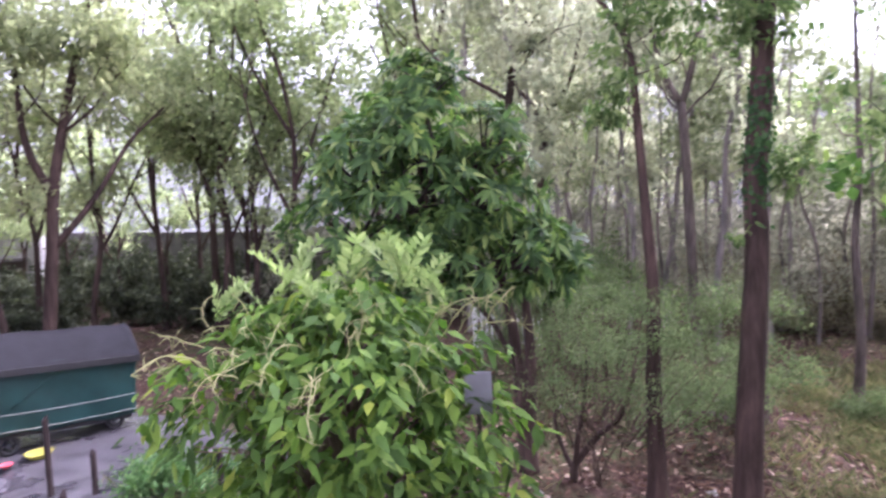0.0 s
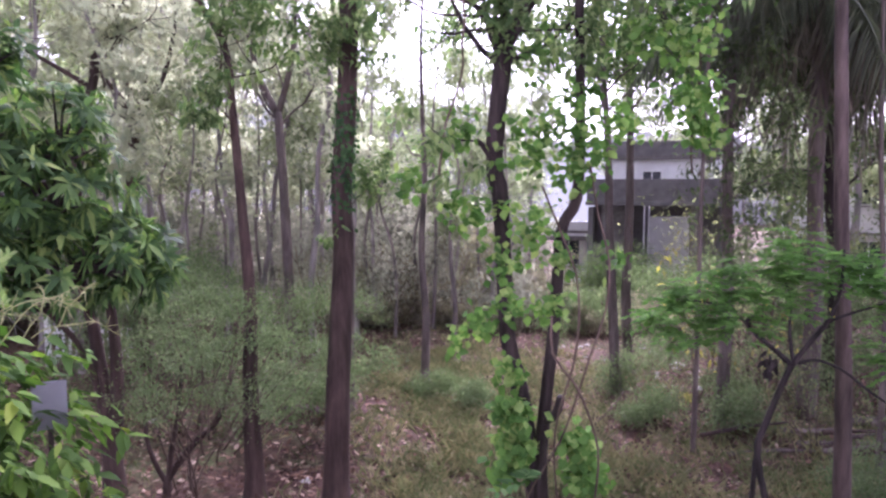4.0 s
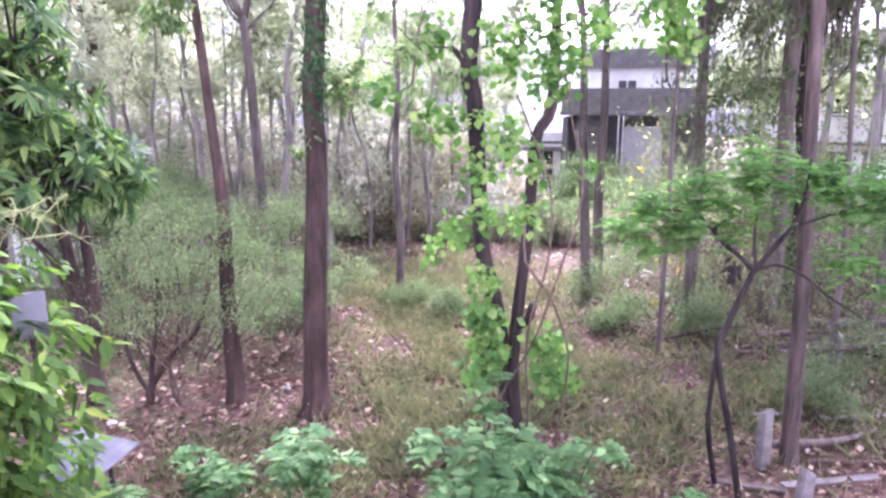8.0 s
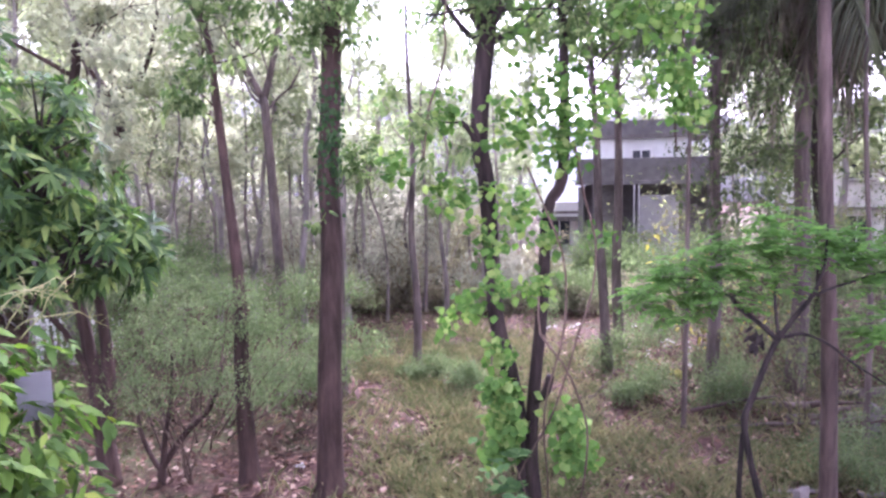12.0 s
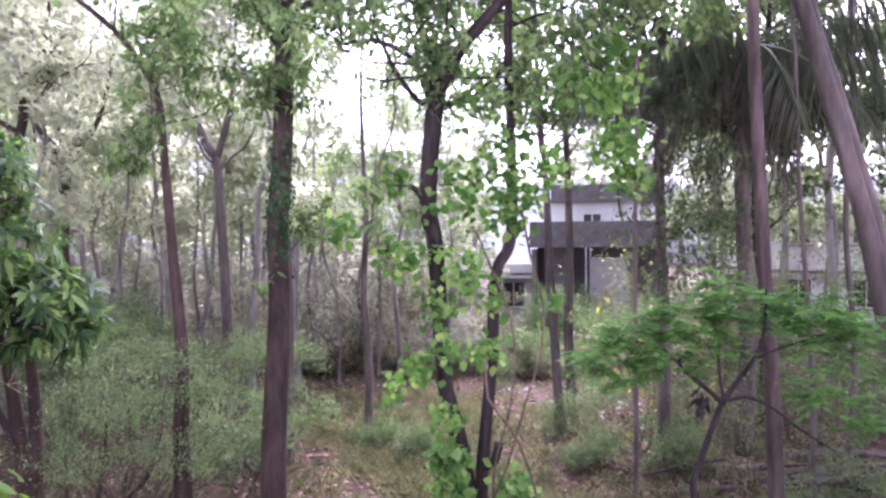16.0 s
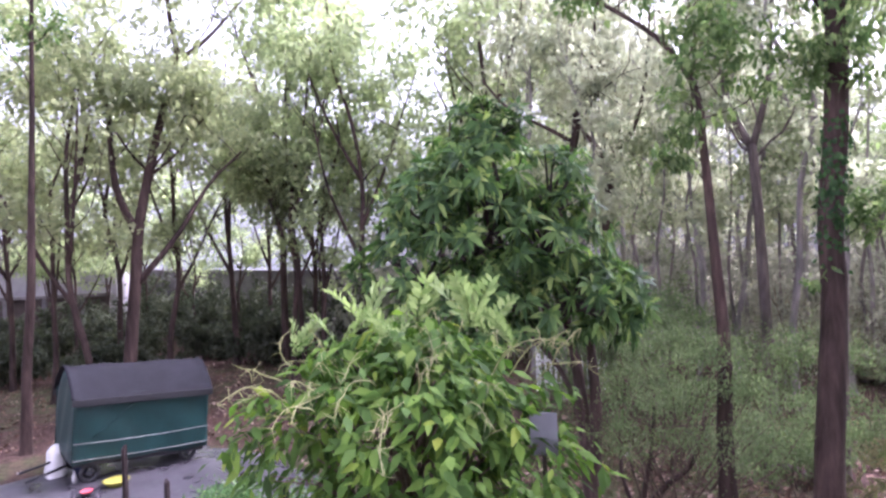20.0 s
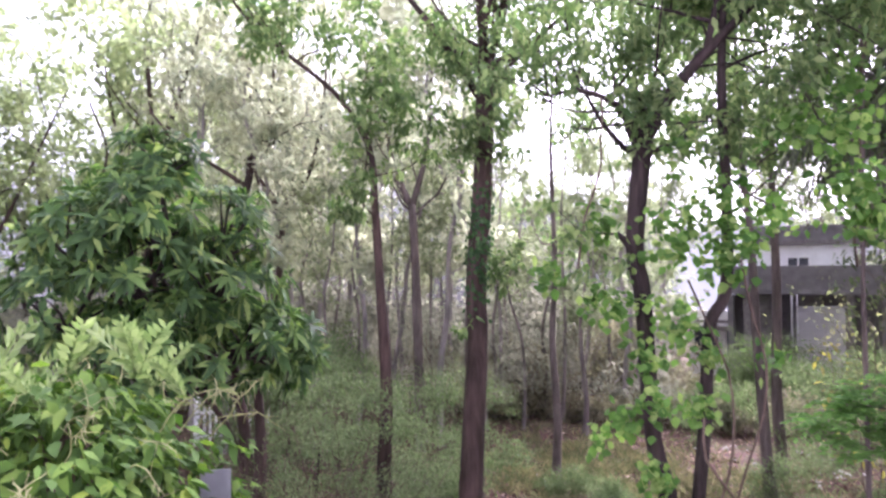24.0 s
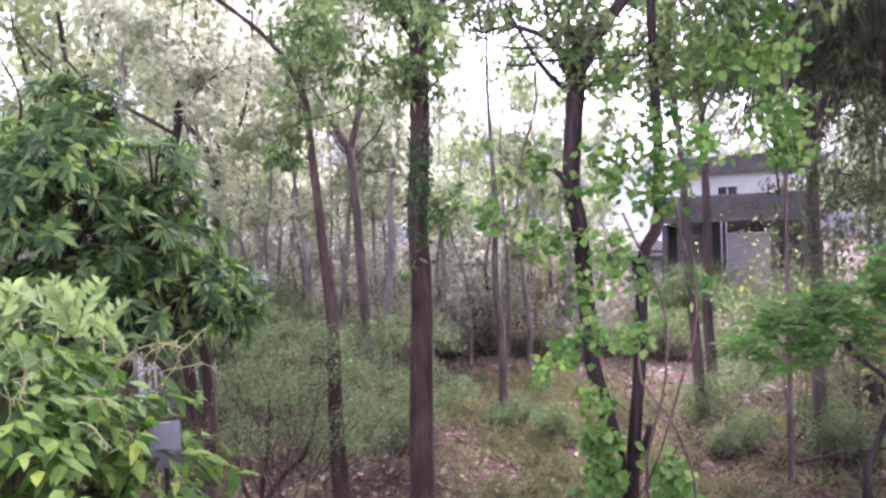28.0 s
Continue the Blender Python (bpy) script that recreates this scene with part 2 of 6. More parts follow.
PLASTIC_BLUE = plain_material("dark_blue_plastic", (0.03, 0.04, 0.10), 0.4, 0.1)
BOARD = plain_material("dull_grey_board", (0.165, 0.17, 0.185), 0.85, 0.2, 4)
STEEL = plain_material("wet_sheet_steel", (0.085, 0.088, 0.1), 0.75, 0.3, 3, 0.1)
GLASS_DARK = plain_material("dark_window_glass", (0.03, 0.035, 0.045), 0.1, 0.1)
# plaster darkened in its own colour for the shade below the balcony
SHADE_DARK = plain_material("shade_dark_plaster", (0.13, 0.115, 0.12), 0.9, 0.2)


def ground_material():
    m, n, l, b = nodes_of("forest_floor")
    fine = tex(n, l, 9, 8, 0.7)
    mid = tex(n, l, 1.6, 5, 0.6)
    big = tex(n, l, 0.22, 4, 0.55)
    litter = ramp(n, [(0.3, (0.026, 0.018, 0.014)), (0.5, (0.088, 0.052, 0.044)), (0.68, (0.165, 0.105, 0.089))])
    l.new(fine.outputs[0], litter.inputs[0])
    moss = ramp(n, [(0.3, (0.04, 0.055, 0.022)), (0.7, (0.12, 0.14, 0.06))])
    l.new(fine.outputs[0], moss.inputs[0])
    a = ramp(n, [(0.47, (0, 0, 0)), (0.62, (0.85, 0.85, 0.85))])
    l.new(mixed(n, l, "MIX", 0.45, big.outputs[0], mid.outputs[0]), a.inputs[0])
    l.new(mixed(n, l, "MIX", a.outputs[0], litter.outputs[0], moss.outputs[0]), b.inputs["Base Color"])
    b.inputs["Roughness"].default_value = 0.9
    b.inputs["Specular IOR Level"].default_value = 0.08
    bump(n, l, fine.outputs[0], 0.9, 0.05, b)
    return m


def wet_road_material():
    m, n, l, b = nodes_of("wet_concrete_drive")
    t = tex(n, l, 2.2, 6)
    r = ramp(n, [(0.35, (0.04, 0.037, 0.042)), (0.65, (0.085, 0.078, 0.088))])
    l.new(t.outputs[0], r.inputs[0])
    l.new(r.outputs[0], b.inputs["Base Color"])
    g = ramp(n, [(0.4, (0.2, 0.2, 0.2)), (0.6, (0.6, 0.6, 0.6))])
    l.new(tex(n, l, 1.1, 3).outputs[0], g.inputs[0])
    l.new(g.outputs[0], b.inputs["Roughness"])
    bump(n, l, tex(n, l, 40, 3).outputs[0], 0.12, 0.01, b)
    return m


GROUND, WET_ROAD = ground_material(), wet_road_material()


# ---- mesh tools ----
def unit(v):
    v = np.asarray(v, float)
    return v / np.maximum(np.linalg.norm(v, axis=-1, keepdims=True), 1e-9)


class Build:
    """Gathers triangles for one mesh."""

    def __init__(self):
        self.v, self.f, self.n = [], [], 0

    def add(self, v, f):
        self.v.append(np.asarray(v, float).reshape(-1, 3))
        self.f.append(np.asarray(f, int).reshape(-1, 3) + self.n)
        self.n += len(self.v[-1])

    def tube(self, pts, radii, sides=7, knots=3, rough=0.0, rng=None):
        """A tapered tube with a rounded path through pts."""
        p, r = np.asarray(pts, float), np.asarray(radii, float)
        if len(p) > 2 and knots > 1:
            q = np.vstack([2 * p[0] - p[1], p, 2 * p[-1] - p[-2]])
            out, rr = [], []
            for i in range(1, len(q) - 2):
                for s in np.arange(knots) / knots:
                    a, b, c, d = q[i - 1], q[i], q[i + 1], q[i + 2]
                    out.append(0.5 * (2 * b + (c - a) * s + (2 * a - 5 * b + 4 * c - d) * s * s + (3 * b - a - 3 * c + d) * s ** 3))
                    rr.append(r[i - 1] * (1 - s) + r[i] * s)
            p, r = np.vstack([out, p[-1:]]), np.append(rr, r[-1])
        d = unit(np.gradient(p, axis=0))
        ref = np.array([1.0, 0.15, 0.05]) if abs(d[0][0]) < 0.8 else np.array([0.0, 1.0, 0.1])
        s = unit(np.cross(d, ref))
        u = np.cross(s, d)
        a = np.linspace(0, 2 * math.pi, sides, endpoint=False)
        k = len(p)
        rad = r[:, None] * np.ones((1, sides))
        if rough and rng is not None:
            rad = rad * (1 + rough * rng.normal(size=(1, sides)) + rough * 0.6 * rng.normal(size=(k, sides)))
        v = p[:, None] + rad[..., None] * (np.cos(a)[None, :, None] * s[:, None] + np.sin(a)[None, :, None] * u[:, None])
        i, j = np.meshgrid(np.arange(k - 1), np.arange(sides), indexing="ij")
        jn = (j + 1) % sides
        a0, a1, b0, b1 = i * sides + j, i * sides + jn, (i + 1) * sides + j, (i + 1) * sides + jn
        f = np.concatenate([np.stack([a0, b0, a1], -1).reshape(-1, 3), np.stack([a1, b0, b1], -1).reshape(-1, 3)])
        base, top = k * sides, k * sides + 1
        v = np.vstack([v.reshape(-1, 3), p[:1], p[-1:]])
        j = np.arange(sides)
        jn = (j + 1) % sides
        cap = np.concatenate([np.stack([np.full(sides, base), j, jn], -1), np.stack([np.full(sides, top), (k - 1) * sides + jn, (k - 1) * sides + j], -1)])
        self.add(v, np.concatenate([f, cap]))

    def leaves(self, at, along, face, length, width, droop=0.15, fold=0.12, full=False):
        """Folded leaf blades from arrays of places, directions and normals."""
        at, d, nn = np.asarray(at, float), unit(along), unit(face)
        k = len(at)
        ln, wd = np.broadcast_to(length, (k,))[:, None], np.broadcast_to(width, (k,))[:, None]
        s = unit(np.cross(d, nn))
        nn = np.cross(s, d)
        mid = at + d * ln * 0.45 - nn * wd * fold
        tip = at + d * ln - np.array([0, 0, 1.0]) * ln * droop
        left, right = at + d * ln * 0.4 + s * wd * 0.5, at + d * ln * 0.4 - s * wd * 0.5
        o = np.arange(k)[:, None]
        if full:
            l2, r2 = at + d * ln * 0.72 + s * wd * 0.32 - [0, 0, 1] * ln * droop * 0.45, at + d * ln * 0.72 - s * wd * 0.32 - [0, 0, 1] * ln * droop * 0.45
            v = np.stack([at, left, mid, right, l2, r2, tip], 1)
            f = np.concatenate([o * 7 + np.array(t) for t in ([0, 2, 1], [0, 3, 2], [1, 2, 4], [2, 3, 5], [2, 5, 4], [4, 5, 6])])
        else:
            v = np.stack([at, left, right, tip], 1)
            f = np.concatenate([o * 4 + np.array(t) for t in ([0, 2, 3], [0, 3, 1])])
        self.add(v.reshape(-1, 3), f)

    def box(self, c, size, turn=0.0, taper=1.0):
        x, y, z = np.asarray(size) / 2
        v = np.array([[sx * x * (taper if sz > 0 else 1), sy * y * (taper if sz > 0 else 1), sz * z] for sz in (-1, 1) for sx, sy in ((-1, -1), (1, -1), (1, 1), (-1, 1))])
        ct, st = math.cos(turn), math.sin(turn)
        v = v @ np.array([[ct, st, 0], [-st, ct, 0], [0, 0, 1]]) + c
        q = [(0, 3, 2, 1), (4, 5, 6, 7), (0, 1, 5, 4), (1, 2, 6, 5), (2, 3, 7, 6), (3, 0, 4, 7)]
        self.add(v, [t for a, b, c2, d in q for t in ((a, b, c2), (a, c2, d))])

    def mesh(self, name, material, smooth=True):
        me = bpy.data.meshes.new(name)
        v, f = np.concatenate(self.v), np.concatenate(self.f)
        me.vertices.add(len(v))
        me.vertices.foreach_set("co", v.astype(np.float32).ravel())
        me.loops.add(len(f) * 3)
        me.loops.foreach_set("vertex_index", f.astype(np.int32).ravel())
        me.polygons.add(len(f))
        me.polygons.foreach_set("loop_start", np.arange(len(f), dtype=np.int32) * 3)
        me.polygons.foreach_set("use_smooth", np.full(len(f), smooth))
        me.update(calc_edges=True)
        me.validate()
        me.materials.append(material)
        return me


def part(name, built, material, parent=None, label="", smooth=True):
    ob = new(name, built.mesh(name, material, smooth) if isinstance(built, Build) else built)
    if parent:
        ob.parent = parent
    return tagged(ob, label)


def boxes(name, size, at, material, parent=None, label="", turn=0.0, bevel=0.012, taper=1.0):
    """One bevelled block as a mesh of its own, standing on its base."""
    bm = bmesh.new()
    bmesh.ops.create_cube(bm, size=1)
    for v in bm.verts:
        k = taper if v.co.z > 0 else 1
        v.co = (v.co.x * size[0] * k, v.co.y * size[1] * k, (v.co.z + 0.5) * size[2])
    if bevel:
        bmesh.ops.bevel(bm, geom=bm.edges[:], offset=min(bevel, min(size) * 0.3), segments=2, affect="EDGES", profile=0.6)
    me = bpy.data.meshes.new(name)
    bm.to_mesh(me)
    bm.free()
    me.materials.append(material)
    ob = new(name, me)
    ob.matrix_basis = pose(*at, 0, 0, math.degrees(turn))
    if parent:
        ob.parent = parent
    return tagged(ob, label)


def thing(name, at, label, category, group="", kind="", turn=0.0):
    e = new(name)
    e.empty_display_size = 0.2
    e.matrix_basis = pose(*at, 0, 0, turn)
    return tagged(e, label, category, group, kind)


def gz(x, y):
    """Height of the forest floor."""
    x, y = np.asarray(x, float), np.asarray(y, float)
    near = np.clip(np.hypot(x, y) / 6 - 0.3, 0, 1)
    return near * (0.05 * np.sin(0.9 * x + 0.4) * np.cos(0.7 * y) + 0.035 * np.sin(2.1 * x - 1.3 * y) + 0.02 * np.sin(4.3 * y + 2.2 * x))


def polar(r, az):
    """A place r metres off at az degrees to the left of straight ahead."""
    return -r * math.sin(radians(az)), r * math.cos(radians(az))


# ---- ground, road, distance ----
def ground():
    b = Build()
    rs = np.concatenate([np.linspace(0, 26, 79), np.geomspace(27, 1500, 26)])
    az = np.linspace(0, 2 * math.pi, 240, endpoint=False)
    R, A = np.meshgrid(rs, az, indexing="ij")
    x, y = -R * np.sin(A), R * np.cos(A)
    v = np.stack([x, y, gz(x, y)], -1)
    i, j = np.meshgrid(np.arange(len(rs) - 1), np.arange(240), indexing="ij")
    jn = (j + 1) % 240
    a0, a1, b0, b1 = i * 240 + j, i * 240 + jn, (i + 1) * 240 + j, (i + 1) * 240 + jn
    b.add(v, np.concatenate([np.stack([a0, b1, b0], -1).reshape(-1, 3), np.stack([a0, a1, b1], -1).reshape(-1, 3)]))
    tagged(part("ground", b, GROUND), "brown forest floor of fallen leaves and thin moss", "ground", kind="structure")


ground()


def drive():
    """The wet concrete strip that the cart stands on."""
    rng = np.random.default_rng(5)
    b = Build()
    a, c = np.array([-15.4, 5.4]), np.array([-4.5, 4.4])
    k = 26
    top, bottom = [], []
    for i in range(k):
        s = i / (k - 1)
        m = a * (1 - s) + c * s + (0, 1.5 * math.sin(s * 3.1))
        top.append((m[0], m[1] + 2.6 - 1.2 * s + rng.normal() * 0.09))
        bottom.append((m[0], m[1] - 2.0 + rng.normal() * 0.09))
    rows = [[np.array(t) * (1 - s) + np.array(q) * s for t, q in zip(top, bottom)] for s in np.linspace(0, 1, 9)]
    v = np.array(rows).reshape(-1, 2)
    edge = np.array([[0.0 if i in (0, k - 1) or j in (0, 8) else 0.03 for i in range(k)] for j in range(9)]).ravel()
    v = np.column_stack([v, gz(v[:, 0], v[:, 1]) + 0.005 + edge])
    i, j = np.meshgrid(np.arange(8), np.arange(k - 1), indexing="ij")
    q = i * k + j
    b.add(v, np.concatenate([np.stack([q, q + k, q + 1], -1).reshape(-1, 3), np.stack([q + 1, q + k, q + k + 1], -1).reshape(-1, 3)]))
    tagged(part("road", b, WET_ROAD), "wet grey concrete drive shining with rain", "road", kind="structure")


drive()


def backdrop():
    """Glowing ring of far woods, beyond all that shifts, with mist painted into its colour."""
    m = bpy.data.materials.new("painted_mist_glow")
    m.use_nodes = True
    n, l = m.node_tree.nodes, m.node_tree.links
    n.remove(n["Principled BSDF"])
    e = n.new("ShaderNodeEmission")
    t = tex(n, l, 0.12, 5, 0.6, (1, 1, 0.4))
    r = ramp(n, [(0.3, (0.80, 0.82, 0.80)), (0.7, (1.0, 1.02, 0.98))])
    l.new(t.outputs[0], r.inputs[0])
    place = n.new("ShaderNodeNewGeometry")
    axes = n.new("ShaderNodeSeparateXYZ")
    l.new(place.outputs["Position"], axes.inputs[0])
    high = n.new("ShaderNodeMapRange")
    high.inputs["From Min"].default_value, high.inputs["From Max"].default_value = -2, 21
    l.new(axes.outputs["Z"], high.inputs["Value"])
    # painted haze: the glow gets brighter with height
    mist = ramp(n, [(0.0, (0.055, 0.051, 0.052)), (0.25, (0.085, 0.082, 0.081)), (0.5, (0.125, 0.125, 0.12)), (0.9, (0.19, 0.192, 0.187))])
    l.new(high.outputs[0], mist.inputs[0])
    # whiter glow at both sides and in one gap, painted as bright sky
    bright_sectors = ramp(n, [(0.12, (1, 1, 1)), (0.2, (0, 0, 0)), (0.535, (0, 0, 0)), (0.56, (1, 1, 1)), (0.6, (1, 1, 1)), (0.625, (0, 0, 0)), (0.7, (0, 0, 0)), (0.78, (1, 1, 1))])
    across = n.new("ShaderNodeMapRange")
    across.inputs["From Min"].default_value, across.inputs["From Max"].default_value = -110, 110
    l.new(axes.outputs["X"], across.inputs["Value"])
    l.new(across.outputs[0], bright_sectors.inputs[0])
    rain = mixed(n, l, "MIX", bright_sectors.outputs[0], mist.outputs[0], (0.2, 0.202, 0.206))
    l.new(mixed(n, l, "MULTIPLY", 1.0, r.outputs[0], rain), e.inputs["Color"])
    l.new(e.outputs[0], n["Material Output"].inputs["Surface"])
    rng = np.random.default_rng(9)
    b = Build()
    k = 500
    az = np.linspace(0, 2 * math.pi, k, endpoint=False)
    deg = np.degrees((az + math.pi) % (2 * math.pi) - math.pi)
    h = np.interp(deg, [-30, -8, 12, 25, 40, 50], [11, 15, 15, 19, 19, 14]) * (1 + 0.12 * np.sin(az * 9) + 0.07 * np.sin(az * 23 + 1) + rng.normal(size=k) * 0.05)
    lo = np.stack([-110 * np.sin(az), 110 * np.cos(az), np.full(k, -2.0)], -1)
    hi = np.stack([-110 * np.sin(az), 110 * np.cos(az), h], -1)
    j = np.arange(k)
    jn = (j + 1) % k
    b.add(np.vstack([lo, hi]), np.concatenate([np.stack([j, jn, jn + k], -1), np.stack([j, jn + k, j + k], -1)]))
    tagged(part("backdrop", b, m), "glowing line of distant woodland with painted mist", "backdrop", kind="structure")


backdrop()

# the plain house that the camera looks out of
tagged(boxes("wall_south", (16, 0.25, 9.5), (0, -1.6, 0), WHITEWASH), "plain white plaster wall of the house", "wall", kind="structure")
tagged(boxes("floor", (5.0, 1.9, 0.15), (0, -0.55, 2.85), CONCRETE), "plain concrete balcony floor", "floor", kind="structure")


# ---- trees ----
def grow(rng, start, way, length, steps=5, wander=0.2, lift=0.12):
    """A wandering line of steps + 1 points."""
    p, d, out = np.array(start, float), unit(way), [np.array(start, float)]
    for _ in range(steps):
        d = unit(d + rng.normal(size=3) * wander + (0, 0, lift))
        p = p + d * length / steps
        out.append(p.copy())
    return np.array(out)


def spray(rng, tips, ways, per, spread, size, shape=0.5, droop=0.3, build=None, full=False):
    """Leaves in loose tufts round twig ends."""
    k = len(tips) * per
    at = np.repeat(tips, per, 0) + rng.normal(size=(k, 3)) * spread * np.array([1, 1, 0.7])
    d = unit(np.repeat(ways, per, 0) * 0.5 + rng.normal(size=(k, 3)) + np.array([0, 0, -droop]))
    nn = unit(rng.normal(size=(k, 3)) * 0.55 + np.array([0, 0, 1.0]))
    ln = size * rng.uniform(0.65, 1.25, k)
    build = build or Build()
    build.leaves(at, d, nn, ln, ln * shape * rng.uniform(0.8, 1.2, k), droop * 0.6, full=full)
    return build


def branch_out(rng, wood, root, way, length, radius, subs=4, twigs=3, lift=0.12, wander=0.22):
    """One limb with its branches and twigs. Returns twig ends and their directions."""
    limb = grow(rng, root, way, length, 6, wander * 0.8, lift)
    wood.tube(limb, np.linspace(radius, radius * 0.3, len(limb)), 6, 2)
    tips, ways = [limb[-1]], [limb[-1] - limb[-2]]
    for _ in range(subs):
        i = rng.integers(2, len(limb))
        d = unit(limb[i] - limb[i - 1]) + rng.normal(size=3) * 0.65
        sub = grow(rng, limb[i], d, length * rng.uniform(0.3, 0.55), 4, wander, lift * 0.8)
        wood.tube(sub, np.linspace(radius * 0.38, radius * 0.12, len(sub)), 4, 1)
        tips.append(sub[-1]), ways.append(sub[-1] - sub[-2])
        for _ in range(twigs):
            j = rng.integers(1, len(sub))
            e = unit(sub[j] - sub[j - 1]) + rng.normal(size=3) * 0.8
            tw = grow(rng, sub[j], e, length * rng.uniform(0.12, 0.25), 3, wander, 0.05)
            wood.tube(tw, np.linspace(radius * 0.14, radius * 0.06, len(tw)), 3, 1)
            tips.append(tw[-1]), ways.append(tw[-1] - tw[-2])
            tips.append(tw[1]), ways.append(tw[1] - tw[0])
    return tips, ways


def trunk_at(path, radii, z):
    """The point of a trunk at height z, and its radius there."""
    p = np.asarray(path, float)
    return np.array([np.interp(z, p[:, 2], p[:, i]) for i in range(3)]), float(np.interp(z, p[:, 2], radii))


def tree(name, at, path, radii, label, category, bark, leaf, seed, limbs=8, low=4.0, reach=2.2, leaf_size=0.16, per=9,
         spread=0.22, forks=(), subs=4, twigs=3, shape=0.55, group="", limb_lift=0.14, sides=11, crown=True, keep=None, joined=False, fill=0.36, tufts=(), bare=(), gap=None):
    """A tree: path and forks are given from its base; limbs leave the trunk above the height low."""
    rng = np.random.default_rng(seed)
    e = thing(name, (at[0], at[1], float(gz(at[0], at[1])) - 0.03), label, category, group)
    stem, tips, ways, wood = Build(), [], [], []
    path = np.asarray(path, float)
    foot = np.vstack([path[:1], path[:1] + (path[1] - path[0]) * min(0.35 / max(np.linalg.norm(path[1] - path[0]), 0.4), 0.5), path[1:]])
    fr = np.concatenate([[radii[0] * 1.45], [radii[0] * 1.04], radii[1:]])
    stem.tube(foot, fr, sides, 4, 0.035, rng)
    lines = [(path, np.asarray(radii, float))]
    spine = [path]
    for i, (pts, r0, r1) in enumerate(forks):
        pts = np.asarray(pts, float)
        rr = np.linspace(r0, r1, len(pts))
        wood.append(Build())
        wood[-1].tube(pts, rr, 8, 4, 0.03, rng)
        spine.append(pts)
        if i not in bare:
            lines.append((pts, rr))
    w = np.linspace(0, 1, 12)[None, :, None]
    spine = np.concatenate([(p[:-1, None] * (1 - w) + p[1:, None] * w).reshape(-1, 3) for p in spine])
    for i in range(limbs):
        line, rr = lines[i % len(lines)]
        top = line[-1][2]
        z = rng.uniform(min(max(low, line[0][2]), 0.93 * top), top)
        root, r = trunk_at(line, rr, z)
        a = rng.uniform(0, 2 * math.pi)
        if keep is not None:
            a = keep(rng)
        way = np.array([math.cos(a), math.sin(a), rng.uniform(0.25, 0.9)])
        if joined and wood:
            pass
        else:
            wood.append(Build())
        t, w = branch_out(rng, wood[-1], root, way, reach * rng.uniform(0.6, 1.2), max(r * 0.36, 0.016), subs, twigs, limb_lift)
        if gap:
            (x0, x1), (z0, z1) = gap
            out = [not (x0 < q[0] + at[0] < x1 and z0 < q[2] < z1) for q in t]
            t, w = [q for q, ok in zip(t, out) if ok], [q for q, ok in zip(w, out) if ok]
        tips += t
        ways += w
    part("trunk", stem, bark, e)
    for w in wood:
        part("branch", w, bark, e)
    top = Build()
    if tips:
        tips, ways = np.array(tips), np.array(ways)
        pick = rng.permutation(len(tips))[:max(3, int(len(tips) * fill))]
        spray(rng, tips[pick], ways[pick], int(per / fill * 0.9), spread * 0.66, leaf_size, shape, build=top)
    for x, y, z, s, k in tufts:
        mid = np.array([x - at[0], y - at[1], z])
        root = spine[np.argmin(np.linalg.norm(spine - mid + (0, 0, 0.35), axis=1))]
        c = mid + rng.normal(size=(6, 3)) * s * 0.75
        twig = Build()
        far = np.linalg.norm(mid - root)
        twig.tube([root, root * 0.45 + mid * 0.55 + rng.normal(size=3) * far * 0.08 + (0, 0, far * 0.06), mid], [0.009 + 0.008 * far, 0.008 + 0.003 * far, 0.004], 5, 3)
        for q in c:
            twig.tube([mid, (mid + q) / 2 + rng.normal(size=3) * s * 0.1, q], [0.005, 0.004, 0.002], 3, 2)
        part("twig", twig, bark, e)
        spray(rng, c, rng.normal(size=(6, 3)), max(1, k // 3), s * 0.4, leaf_size * 0.9, 0.52, 0.5, top)
    if top.n:
        part("crown", top, leaf, e)
    return e


def rel(base, pts):
    return [(x - base[0], y - base[1], z) for x, y, z in pts]


# the ivy-clad trunk in front
A = (-1.86, 9.35)
